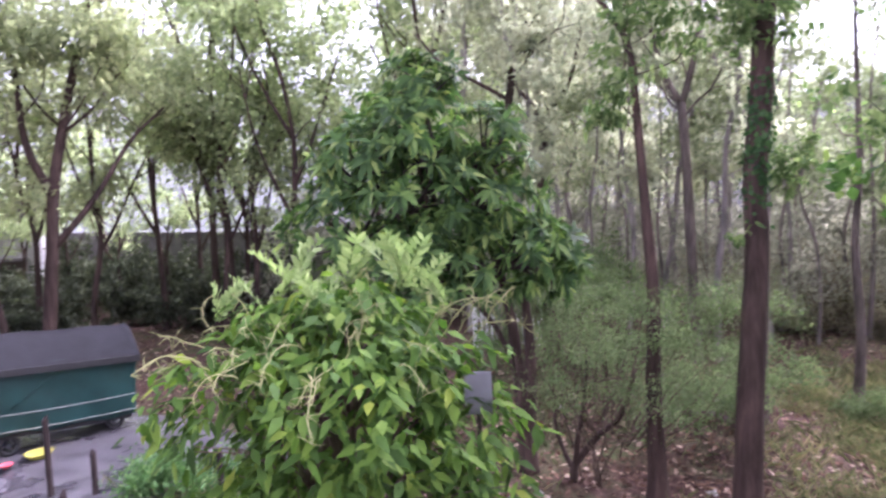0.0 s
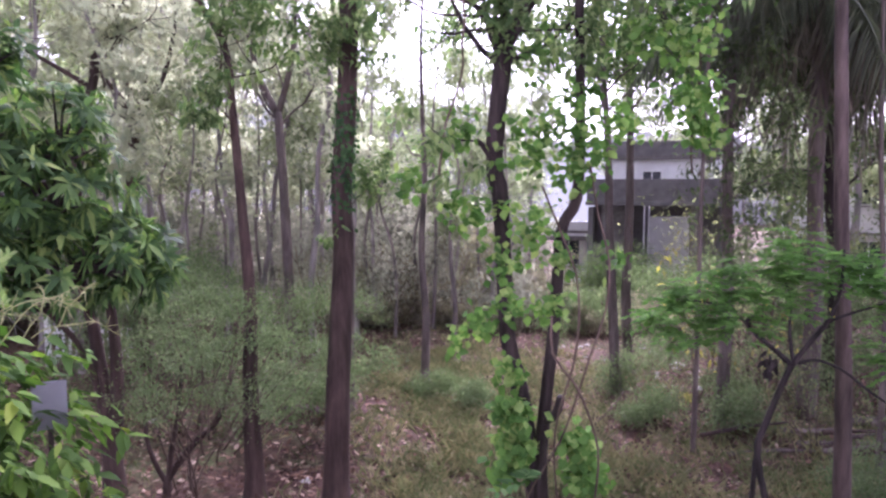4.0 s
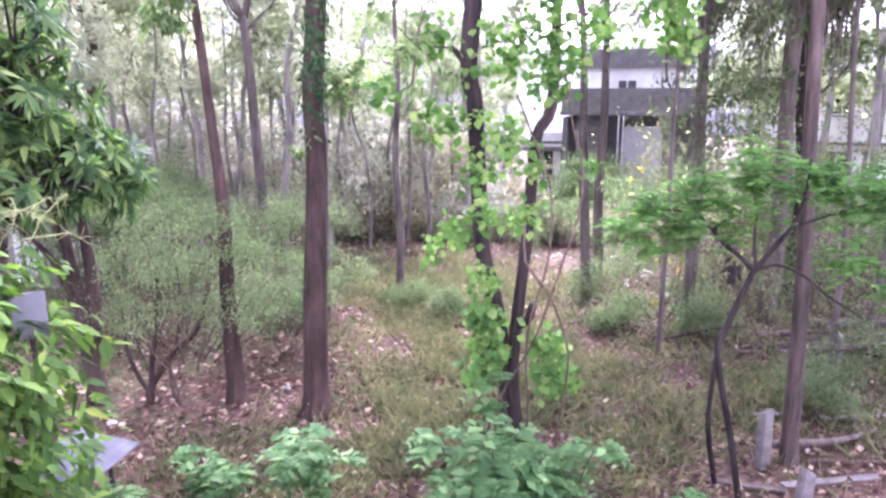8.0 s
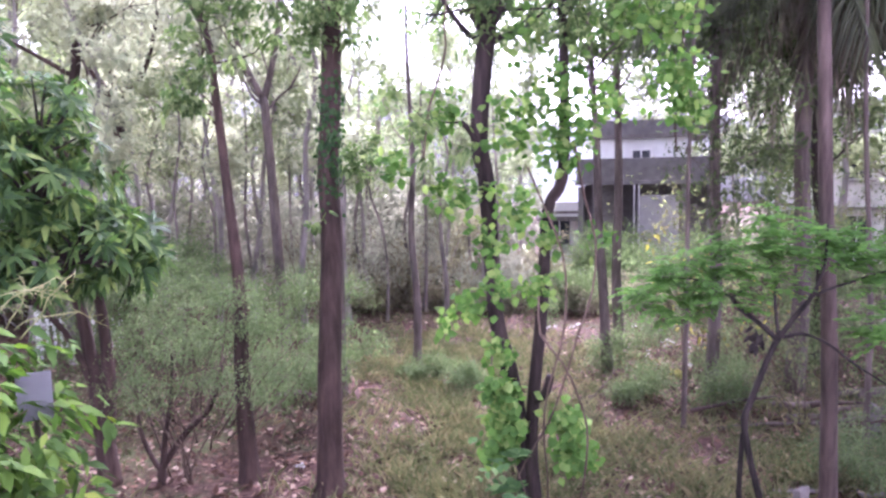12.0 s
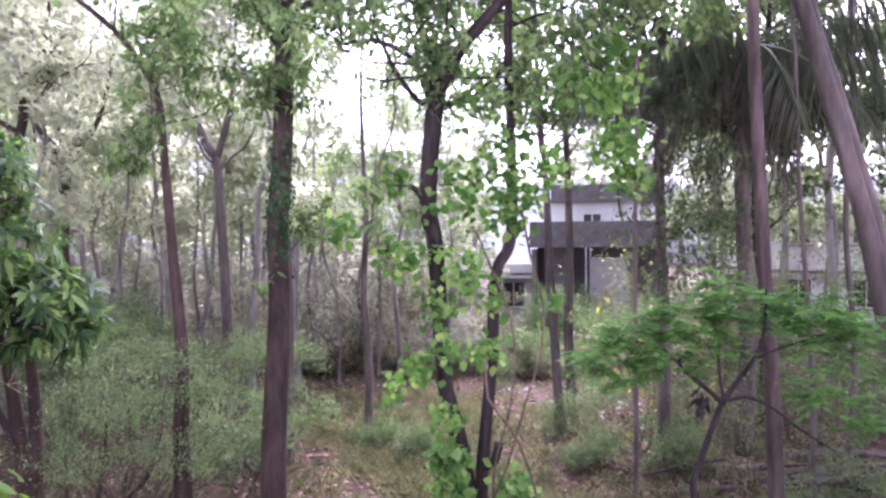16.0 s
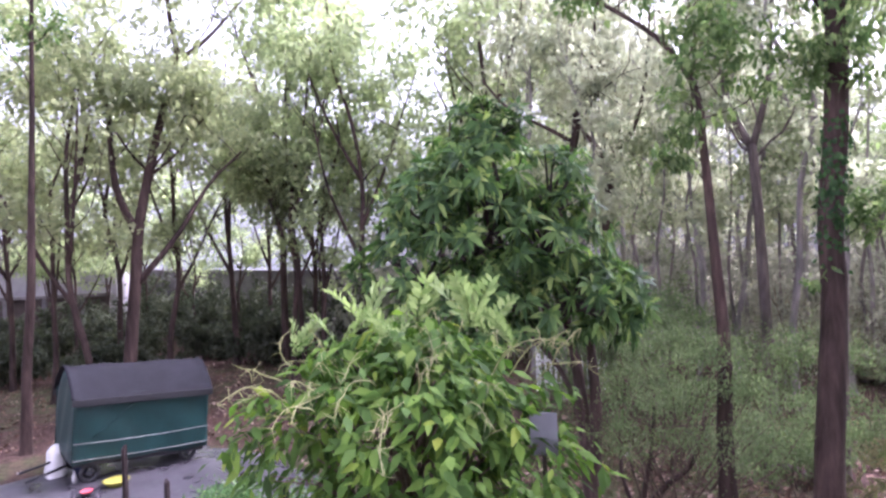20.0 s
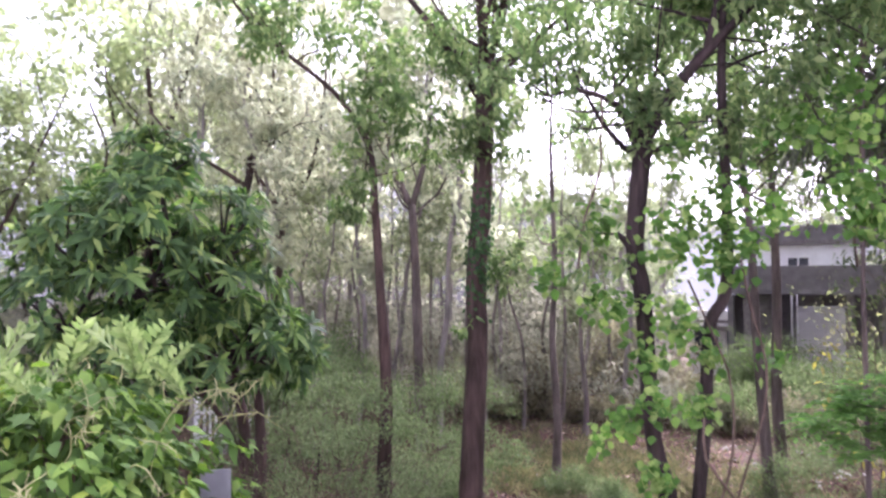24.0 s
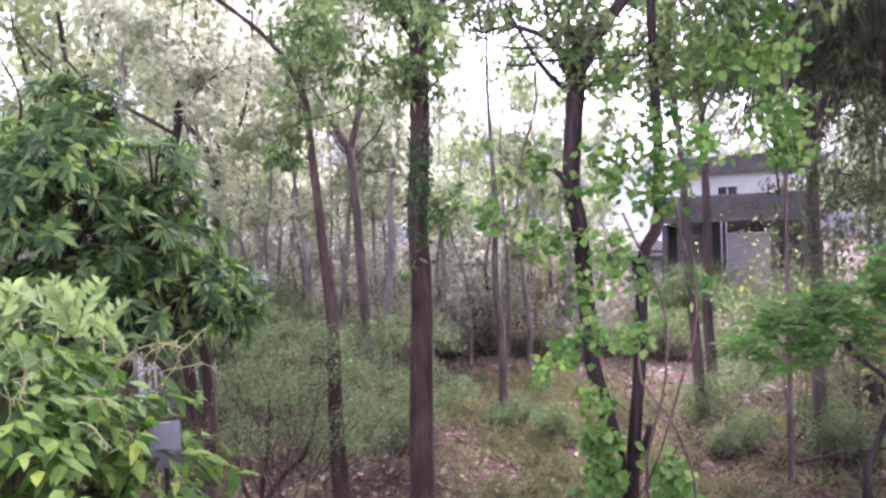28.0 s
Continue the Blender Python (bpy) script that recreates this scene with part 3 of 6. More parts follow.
ivy_tree = tree("ivy_clad_tree", A, rel(A, [(-1.86, 9.35, 0), (-1.84, 9.5, 1.8), (-1.80, 9.8, 3.7), (-1.83, 9.85, 4.6), (-1.74, 9.88, 5.9), (-1.70, 9.9, 7.2), (-1.68, 9.9, 7.9)]),
                [0.185, 0.17, 0.15, 0.15, 0.145, 0.135, 0.12], "tall straight forest tree with reddish bark and ivy", "tree", BARK_RED, LEAF_WOOD, 11,
                limbs=20, low=7.2, reach=2.6, leaf_size=0.14, per=14, gap=((-1.35, 0.6), (4.5, 8.0)), spread=0.24, shape=0.5,
                tufts=[(-1.95, 9.6, 6.6, 0.24, 90), (-1.5, 9.75, 6.6, 0.2, 60), (-1.75, 9.6, 7.1, 0.3, 120), (-2.2, 9.6, 6.85, 0.25, 80), (-1.6, 9.6, 7.6, 0.35, 140), (-2.1, 9.6, 8.2, 0.35, 120), (-1.2, 9.7, 8.2, 0.35, 120), (-1.7, 9.6, 8.8, 0.4, 140), (-2.0, 9.75, 3.85, 0.12, 24)], forks=[
                    (rel(A, [(-1.68, 9.9, 7.8), (-1.8, 9.85, 9.2), (-1.95, 9.9, 10.6), (-2.0, 9.9, 12.5)]), 0.09, 0.03),
                    (rel(A, [(-1.68, 9.9, 7.8), (-1.35, 9.9, 9.0), (-1.1, 10.0, 10.6), (-0.9, 10.1, 12.0)]), 0.085, 0.03),
                    (rel(A, [(-1.7, 9.9, 7.2), (-2.4, 9.7, 8.3), (-3.2, 9.5, 9.4), (-3.7, 9.3, 10.6)]), 0.06, 0.02)])


def ivy(parent, path, radii, z0, z1, count, seed, size, out=0.05):
    rng = np.random.default_rng(seed)
    at, nn = [], []
    for _ in range(count):
        z = rng.triangular(z0, (z0 + z1) / 2, z1)
        p, r = trunk_at(path, radii, z)
        a = rng.normal(-1.2, 1.3)
        o = np.array([math.cos(a), math.sin(a), 0])
        at.append(p + o * (r + rng.uniform(0, out)))
        nn.append(o + rng.normal(size=3) * 0.35)
    at, nn = np.array(at), unit(np.array(nn))
    d = unit(np.cross(nn, rng.normal(size=nn.shape)) + np.array([0, 0, -0.9]))
    b = Build()
    b.leaves(at, d, nn, size * rng.uniform(0.6, 1.2, count), size * 0.8 * rng.uniform(0.7, 1.2, count), 0.1, full=True)
    return part("ivy", b, LEAF_IVY, parent, "small dark green ivy leaves clinging to the bark")


ivy(ivy_tree, rel(A, [(-1.86, 9.35, 0), (-1.84, 9.5, 1.8), (-1.80, 9.8, 3.7), (-1.83, 9.85, 4.6), (-1.74, 9.88, 5.9), (-1.70, 9.9, 7.2)]), [0.185, 0.17, 0.15, 0.15, 0.145, 0.135], 4.0, 6.3, 330, 3, 0.085)

# the trunk beside it that bends over to the left above
B = (-3.15, 9.75)
tree("bending_tree", B, rel(B, [(-3.15, 9.75, 0), (-3.17, 9.65, 1.7), (-3.14, 9.65, 3.0), (-3.22, 9.63, 4.25), (-3.33, 9.62, 5.8), (-3.43, 9.65, 6.6), (-3.9, 9.5, 7.4), (-4.77, 9.1, 8.15), (-5.4, 8.7, 8.9), (-5.9, 8.5, 10.0)]),
     [0.14, 0.112, 0.09, 0.072, 0.056, 0.045, 0.036, 0.028, 0.022, 0.015], "slender tree whose top bends over sideways", "tree", BARK_RED, LEAF_WOOD, 21,
     limbs=11, low=6.0, reach=1.4, leaf_size=0.14, per=10, spread=0.22, shape=0.6,
     tufts=[(-3.15, 9.25, 7.1, 0.28, 120), (-3.5, 9.15, 5.85, 0.2, 110), (-3.66, 9.1, 5.6, 0.16, 70), (-3.3, 9.3, 6.3, 0.2, 70), (-2.5, 9.45, 6.65, 0.22, 70), (-2.8, 9.4, 7.3, 0.25, 80), (-3.7, 9.2, 7.6, 0.28, 90), (-4.3, 9.1, 8.2, 0.3, 80)])

# the creeper-hung pair of stems
V = (0.80, 7.2)
creeper_tree = tree("creeper_hung_tree", V, rel(V, [(0.80, 7.2, 0), (0.76, 7.22, 1.1), (0.62, 7.28, 2.2), (0.45, 7.33, 2.95), (0.39, 7.34, 3.9), (0.35, 7.34, 4.5), (0.29, 7.34, 4.8), (0.31, 7.34, 5.3), (0.39, 7.34, 6.05)]),
                    [0.105, 0.098, 0.092, 0.085, 0.088, 0.09, 0.094, 0.096, 0.098], "dark crooked forest tree hung with leafy creeper", "tree", BARK_DARK, LEAF_WOOD, 31,
                    limbs=18, low=7.7, reach=1.6, leaf_size=0.125, per=15, gap=((-1.4, 0.15), (5.4, 7.0)), spread=0.2, shape=0.5,
                    tufts=[(-0.3, 7.1, 5.1, 0.2, 80), (-0.5, 7.1, 6.85, 0.2, 70), (0.2, 7.6, 6.95, 0.26, 90), (0.85, 7.6, 6.2, 0.18, 50), (0.7, 7.6, 7.7, 0.3, 130), (0.35, 7.6, 7.25, 0.25, 90), (1.4, 7.0, 7.5, 0.32, 130), (0.15, 7.2, 7.95, 0.3, 110), (0.95, 7.1, 8.1, 0.3, 110)] + [(1.5, 7.0, 6.5, 0.28, 100), (1.2, 7.05, 6.15, 0.22, 80), (1.45, 7.5, 6.75, 0.25, 80), (2.0, 6.9, 7.9, 0.35, 130), (1.9, 6.9, 7.2, 0.3, 110), (2.3, 6.8, 8.3, 0.4, 150), (1.6, 7.0, 8.6, 0.4, 150), (2.5, 6.8, 7.5, 0.35, 120), (2.6, 6.7, 6.9, 0.3, 90), (0.6, 7.1, 8.8, 0.35, 110), (1.75, 6.95, 6.75, 0.3, 110), (2.1, 6.85, 7.0, 0.3, 110), (1.0, 7.7, 7.35, 0.25, 80), (-0.9, 7.3, 6.75, 0.25, 90), (-0.75, 7.4, 7.2, 0.3, 120), (-0.2, 7.5, 7.3, 0.3, 120), (2.7, 6.7, 7.9, 0.35, 120), (3.0, 6.6, 7.2, 0.3, 90)], forks=[
                        (rel(V, [(0.39, 7.34, 6.03), (0.58, 7.3, 6.4), (0.82, 7.25, 6.7), (1.1, 7.2, 7.0), (1.42, 7.14, 7.33), (2.0, 7.0, 8.1)]), 0.082, 0.035),
                        (rel(V, [(1.0, 7.22, 6.9), (1.1, 7.2, 7.4), (1.17, 7.18, 8.0), (1.25, 7.2, 9.0)]), 0.04, 0.015),
                        (rel(V, [(1.05, 7.2, 7.2), (0.7, 7.25, 7.35), (0.28, 7.28, 7.5)]), 0.025, 0.01),
                        (rel(V, [(0.39, 7.34, 6.0), (0.25, 7.3, 6.2), (0.08, 7.3, 6.45), (-0.3, 7.3, 6.6), (-0.6, 7.3, 6.55)]), 0.05, 0.015),
                        (rel(V, [(0.33, 7.3, 4.75), (0.18, 7.25, 4.98), (0.1, 7.2, 5.05)]), 0.035, 0.03)], bare=(2, 4))
W = (0.92, 7.05)
tree("crooked_tree", W, rel(W, [(0.92, 7.05, 0), (0.80, 7.15, 1.4), (0.83, 7.25, 2.0), (0.94, 7.29, 3.1), (1.0, 7.28, 4.1), (1.15, 7.26, 4.45), (1.18, 7.26, 5.25), (1.15, 7.27, 6.7), (1.25, 7.3, 8.5)]),
     [0.085, 0.075, 0.07, 0.065, 0.062, 0.062, 0.055, 0.045, 0.02], "thin dark forest stem with a sawn-off side branch", "tree", BARK_DARK, LEAF_WOOD, 32,
     limbs=6, low=6.6, reach=1.2, leaf_size=0.11, per=10, spread=0.2, shape=0.62, forks=[(rel(W, [(0.84, 7.24, 2.05), (0.95, 7.15, 2.15), (1.0, 7.1, 2.36)]), 0.05, 0.048)], bare=(0,))


def creeper(parent, base):
    """Heart-shaped creeper leaves hanging round the two stems: a thick skirt below, tufts higher up."""
    rng = np.random.default_rng(41)
    groups = [  # x, y, z, spread, how many
        (0.47, 7.0, 2.25, 0.14, 120), (0.5, 7.0, 1.9, 0.15, 130), (0.42, 7.0, 1.62, 0.12, 60), (1.15, 6.9, 1.95, 0.13, 110), (1.24, 6.9, 1.6, 0.14, 95), (0.45, 7.05, 2.65, 0.12, 50),
        (0.14, 7.05, 3.15, 0.15, 46), (-0.08, 7.05, 3.0, 0.12, 26), (0.37, 7.04, 3.83, 0.16, 60), (0.48, 7.05, 3.4, 0.14, 40), (0.15, 7.1, 4.3, 0.17, 46), (-0.1, 7.05, 4.4, 0.15, 40), (0.65, 7.05, 4.2, 0.2, 70), (0.87, 7.0, 3.35, 0.13, 40)] + [
        (0.58, 7.05, 4.98, 0.22, 90), (1.2, 6.95, 4.95, 0.2, 80), (1.12, 6.95, 4.7, 0.16, 50), (0.9, 7.0, 5.2, 0.2, 60), (1.55, 7.0, 5.25, 0.2, 60), (-0.6, 7.05, 4.64, 0.13, 50), (-0.1, 7.1, 5.2, 0.18, 60), (1.15, 6.95, 5.5, 0.18, 50), (0.95, 7.0, 3.85, 0.12, 30),
        (1.5, 7.0, 3.85, 0.12, 20), (2.2, 6.75, 5.45, 0.2, 130), (2.25, 6.75, 5.1, 0.16, 80), (2.1, 6.8, 5.95, 0.22, 110), (1.75, 6.9, 6.05, 0.2, 80), (2.15, 6.8, 6.35, 0.2, 80), (0.75, 7.05, 5.9, 0.18, 40)]
    singles, rest = [], Build()
    for x, y, z, s, k in groups:
        k = int(k * 1.3)
        at = rng.normal(size=(k, 3)) * np.array([s, s * 0.7, s]) * 0.68 + np.array([x - base[0], y - base[1], z])
        nn = unit(rng.normal(size=(k, 3)) * 0.45 + np.array([0, -0.65, 0.95]))
        d = unit(rng.normal(size=(k, 3)) * 0.6 + np.array([0, -0.6, -0.6]))
        ln = (0.125 if z < 2.5 else 0.105) * rng.uniform(0.6, 1.25, k)
        if len(singles) < 280 and z < 2.5:
            singles += list(zip(at, d, nn, ln))
        else:
            rest.leaves(at, d, nn, ln, ln * 0.85, 0.1, full=True)
    one = Build()
    one.leaves([(0, 0, 0)], [(1, 0, 0)], [(0, 0, 1)], 1.0, 0.85, 0.12, full=True)
    me = one.mesh("leaf", LEAF_VINE_ONE)
    for p, d, nn, ln in singles[:290]:
        s = unit(np.cross(nn, d))
        up = np.cross(d, s)
        m = Matrix([[d[i] * ln, s[i] * ln, up[i] * ln, p[i]] for i in range(3)] + [[0, 0, 0, 1]])
        ob = new("leaf", me)
        ob.parent = parent
        ob.matrix_basis = m
    p2 = singles[290:]
    if p2:
        rest.leaves([q[0] for q in p2], [q[1] for q in p2], [q[2] for q in p2], np.array([q[3] for q in p2]), np.array([q[3] for q in p2]) * 0.85, 0.1, full=True)
    part("creeper_leaves", rest, LEAF_VINE, parent, "bright green heart-shaped creeper leaves")
    for x, z0, z1 in ((0.45, 0.6, 5.0), (0.9, 0.5, 4.7), (1.3, 0.4, 3.6), (-0.3, 4.6, 6.5), (2.25, 4.7, 7.4)):
        pts = grow(rng, (x - base[0], -0.25, z0), (0, 0, 1), z1 - z0, 9, 0.22, 0.5)
        vine = Build()
        vine.tube(pts, np.full(len(pts), 0.012), 5, 2)
        part("vine_stem", vine, TWIG, parent)


creeper(creeper_tree, V)

# straight trunk at the right, and the thin ones behind it
Rb = (4.45, 7.95)
tree("straight_tree", Rb, rel(Rb, [(4.45, 7.95, 0), (4.3, 7.8, 2.4), (4.18, 7.78, 4.2), (4.15, 7.85, 5.6), (4.12, 7.9, 6.9), (4.1, 7.9, 9.5), (4.1, 7.9, 12)]),
     [0.105, 0.09, 0.08, 0.075, 0.07, 0.06, 0.025], "straight forest tree with smooth reddish-grey bark", "tree", BARK_MID, LEAF_WOOD, 51, limbs=8, low=8.5, reach=1.9, per=8)
for k, (x, y, h, r, lean, seed) in enumerate([(-1.0, 15.6, 9.5, 0.10, (-0.1, 0.6), 61), (3.35, 15.2, 11, 0.13, (-0.35, 1.2), 62), (4.15, 17.5, 12, 0.14, (-0.2, 0.3), 63), 
                                              (6.5, 10.7, 15, 0.05, (-0.5, 0.2), 65), (3.9, 11.6, 13.5, 0.045, (0.1, 0), 66), (-17.15, 5.45, 11.5, 0.12, (0.35, 0.5), 67), (-2.35, 13.4, 10.5, 0.07, (-0.1, 0.2), 68),
                                              (8.3, 12.6, 14, 0.07, (0.2, 0.2), 69), (7.0, 9.4, 14, 0.045, (0.3, 0.2), 70)]):
    rng = np.random.default_rng(seed)
    pts = [(lean[0] * s + rng.normal() * 0.035 * (s > 0), lean[1] * s + rng.normal() * 0.035 * (s > 0), h * s) for s in np.linspace(0, 1, 7)]
    tree("slender_tree", (x, y), pts, np.linspace(r, r * 0.25, 7), "thin forest tree with a bare wet trunk", "tree", BARK_RED if x < -10 else BARK_GREY, LEAF_WOOD, seed, limbs=17 if x > 2 else 5, low=h * 0.52, reach=2.5 if x > 2 else 1.2, per=16 if x > 2 else 5, leaf_size=0.17, spread=0.4, fill=0.3,
         group="slender woodland trees", sides=9, tufts=[(-1.9, 13.2, 4.85, 0.22, 130), (-1.75, 13.1, 4.55, 0.16, 60)] if seed == 68 else ())

# slim stems whose bark and leaf colours are lightened to look misty
for i, (r, az) in enumerate([(20.5, 1.2), (22, 3.0), (21, 6.2), (23.5, 4.4), (22.5, 8.6), (21.2, 11.0), (24, 13.0), (20, 15.2), (23, 17.4), (21.5, 19.8), (24.5, 22.0), (22, 24.5), (25, -0.8), (23.5, -3.2), (21.8, 13.9), (19.4, 22.8), (25.5, 7.3), (26, 10.2)]):
    x, y = polar(r, az)
    rng = np.random.default_rng(900 + i)
    h = rng.uniform(6.5, 9.5)
    pts = [(rng.normal() * 0.12 * s * 2, rng.normal() * 0.1 * s, h * s) for s in np.linspace(0, 1, 6)]
    pts[0] = (0, 0, 0)
    tree("slim_tree", (x, y), pts, np.linspace(rng.uniform(0.05, 0.085), 0.02, 6), "slim bare young tree in the shaded wood", "tree", BARK_HAZED_SLIM, LEAF_HAZED_MID, 920 + i, limbs=5, low=h * 0.5, reach=1.3, per=5, leaf_size=0.16, spread=0.3, group="slim young trees", sides=7)

# grey tree hung with dry creeper between the house and the palm
D = (4.95, 13.2)
draped = tree("vine_draped_tree", D, [(0, 0, 0), (0.05, 0, 2.5), (-0.03, 0, 5.0), (0.0, 0.05, 7.5), (0.15, 0.1, 10)], [0.12, 0.11, 0.10, 0.09, 0.04], "grey tree draped with dry creeper and dull green leaves", "tree", BARK_GREY, LEAF_DUSK, 65, limbs=15, low=6.0, reach=2.2, leaf_size=0.14, per=14, spread=0.36,
              tufts=[(4.65, 12.27, 6.88, 0.35, 60), (4.86, 12.46, 5.99, 0.4, 90), (4.65, 12.8, 5.41, 0.35, 70), (5.12, 12.09, 5.53, 0.4, 90), (5.57, 12.17, 5.93, 0.4, 80), (5.11, 12.63, 4.64, 0.4, 90), (5.37, 11.98, 4.71, 0.4, 90), (5.81, 12.05, 4.9, 0.35, 60), (4.72, 12.78, 4.13, 0.35, 60), (5.18, 12.06, 3.91, 0.4, 80), (4.91, 12.44, 3.6, 0.35, 60), (4.44, 12.87, 4.68, 0.3, 40)])
rng = np.random.default_rng(66)
for i in range(16):
    a = rng.uniform(0, 2 * math.pi)
    top = np.array([0.5 * math.cos(a), 0.35 * math.sin(a), rng.uniform(5.5, 8.5)])
    strand = Build()
    line = grow(rng, top, (rng.normal() * 0.2, rng.normal() * 0.2, -1), rng.uniform(1.2, 3.2), 8, 0.14, -0.1)
    strand.tube(line, np.linspace(0.012, 0.006, 9), 4, 2)
    k = 14
    pick = rng.integers(0, 9, k)
    strand.leaves(line[pick] + rng.normal(size=(k, 3)) * 0.05, rng.normal(size=(k, 3)) * 0.5 + (0, 0, -1), rng.normal(size=(k, 3)), rng.uniform(0.1, 0.22, k), 0.035, 0.2)
    part("dry_creeper", strand, LEAF_DEAD, draped, "dry grey creeper strand hanging down")

# forked trees in the middle distance, leaves paled in colour for haze
C = (-4.62, 17.6)
tree("forked_tree", C, [(0, 0, 0), (-0.1, 0, 2.5), (-0.2, 0, 5.0), (-0.3, 0, 6.6)], [0.15, 0.13, 0.12, 0.11], "slim grey tree that forks halfway up", "tree", BARK_GREY, LEAF_HAZED_PALE, 71, limbs=9, low=7.5, reach=2.0, per=7, leaf_size=0.2,
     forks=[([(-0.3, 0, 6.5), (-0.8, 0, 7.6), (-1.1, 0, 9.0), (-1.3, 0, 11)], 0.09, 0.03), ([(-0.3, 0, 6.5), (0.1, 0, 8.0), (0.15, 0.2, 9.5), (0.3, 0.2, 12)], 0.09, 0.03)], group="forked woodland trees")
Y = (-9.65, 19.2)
tree("forked_tree", Y, [(0, 0, 0), (0.1, 0, 2.4), (0.02, 0, 4.4), (0.12, 0, 6.0), (0.14, 0, 6.7)], [0.2, 0.18, 0.17, 0.15, 0.15], "slim grey tree that forks halfway up", "tree", BARK_RED, LEAF_HAZED_PALE, 72, limbs=10, low=7.6, reach=2.2, per=7, leaf_size=0.2,
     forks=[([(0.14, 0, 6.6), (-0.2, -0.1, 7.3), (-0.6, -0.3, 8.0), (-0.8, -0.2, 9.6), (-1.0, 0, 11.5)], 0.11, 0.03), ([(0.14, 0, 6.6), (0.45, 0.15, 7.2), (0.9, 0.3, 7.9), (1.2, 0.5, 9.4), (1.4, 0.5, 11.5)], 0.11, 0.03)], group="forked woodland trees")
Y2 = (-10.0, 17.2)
tree("forked_tree", Y2, [(0, 0, 0), (-0.2, 0, 2.5), (-0.1, 0, 4.5), (0.06, 0.1, 6.1), (0.35, 0.2, 7.3), (0.4, 0.25, 8.0)], [0.17, 0.16, 0.15, 0.13, 0.12, 0.11], "slim grey tree that forks halfway up", "tree", BARK_RED, LEAF_HAZED_PALE, 73, limbs=10, low=8, reach=2.2, per=7, leaf_size=0.2,
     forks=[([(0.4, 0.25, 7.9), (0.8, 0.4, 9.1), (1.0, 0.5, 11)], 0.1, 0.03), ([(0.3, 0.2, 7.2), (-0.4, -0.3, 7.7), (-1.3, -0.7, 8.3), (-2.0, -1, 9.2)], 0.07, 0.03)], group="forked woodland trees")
L2 = (-17.78, 7.96)
tree("leaning_forked_tree", L2, rel(L2, [(-17.78, 7.96, 0), (-17.7, 8.12, 1.66), (-17.61, 8.31, 3.71), (-17.54, 8.47, 5.33), (-17.3, 8.95, 7.71), (-17.05, 9.4, 9.52), (-17.11, 9.3, 10.71), (-17.18, 9.17, 12.34)]), [0.18, 0.165, 0.15, 0.13, 0.105, 0.085, 0.06, 0.03],
     "dark leaning tree that forks above the cart", "tree", BARK_RED, LEAF_HAZED_LIGHT, 74, limbs=16, low=6, reach=2.6, per=16, leaf_size=0.22, spread=0.5, fill=0.24,
     forks=[(rel(L2, [(-17.56, 8.42, 4.89), (-17.76, 7.98, 6.22), (-17.81, 7.87, 8.1), (-17.94, 7.57, 9.52)]), 0.12, 0.03), (rel(L2, [(-17.05, 9.4, 9.52), (-16.66, 10.08, 10.17), (-16.21, 10.79, 11.14)]), 0.07, 0.03), (rel(L2, [(-17.6, 8.3, 3.6), (-17.2, 9.3, 4.9), (-17.0, 10.2, 6.3), (-16.6, 11.0, 7.2)]), 0.1, 0.03)])


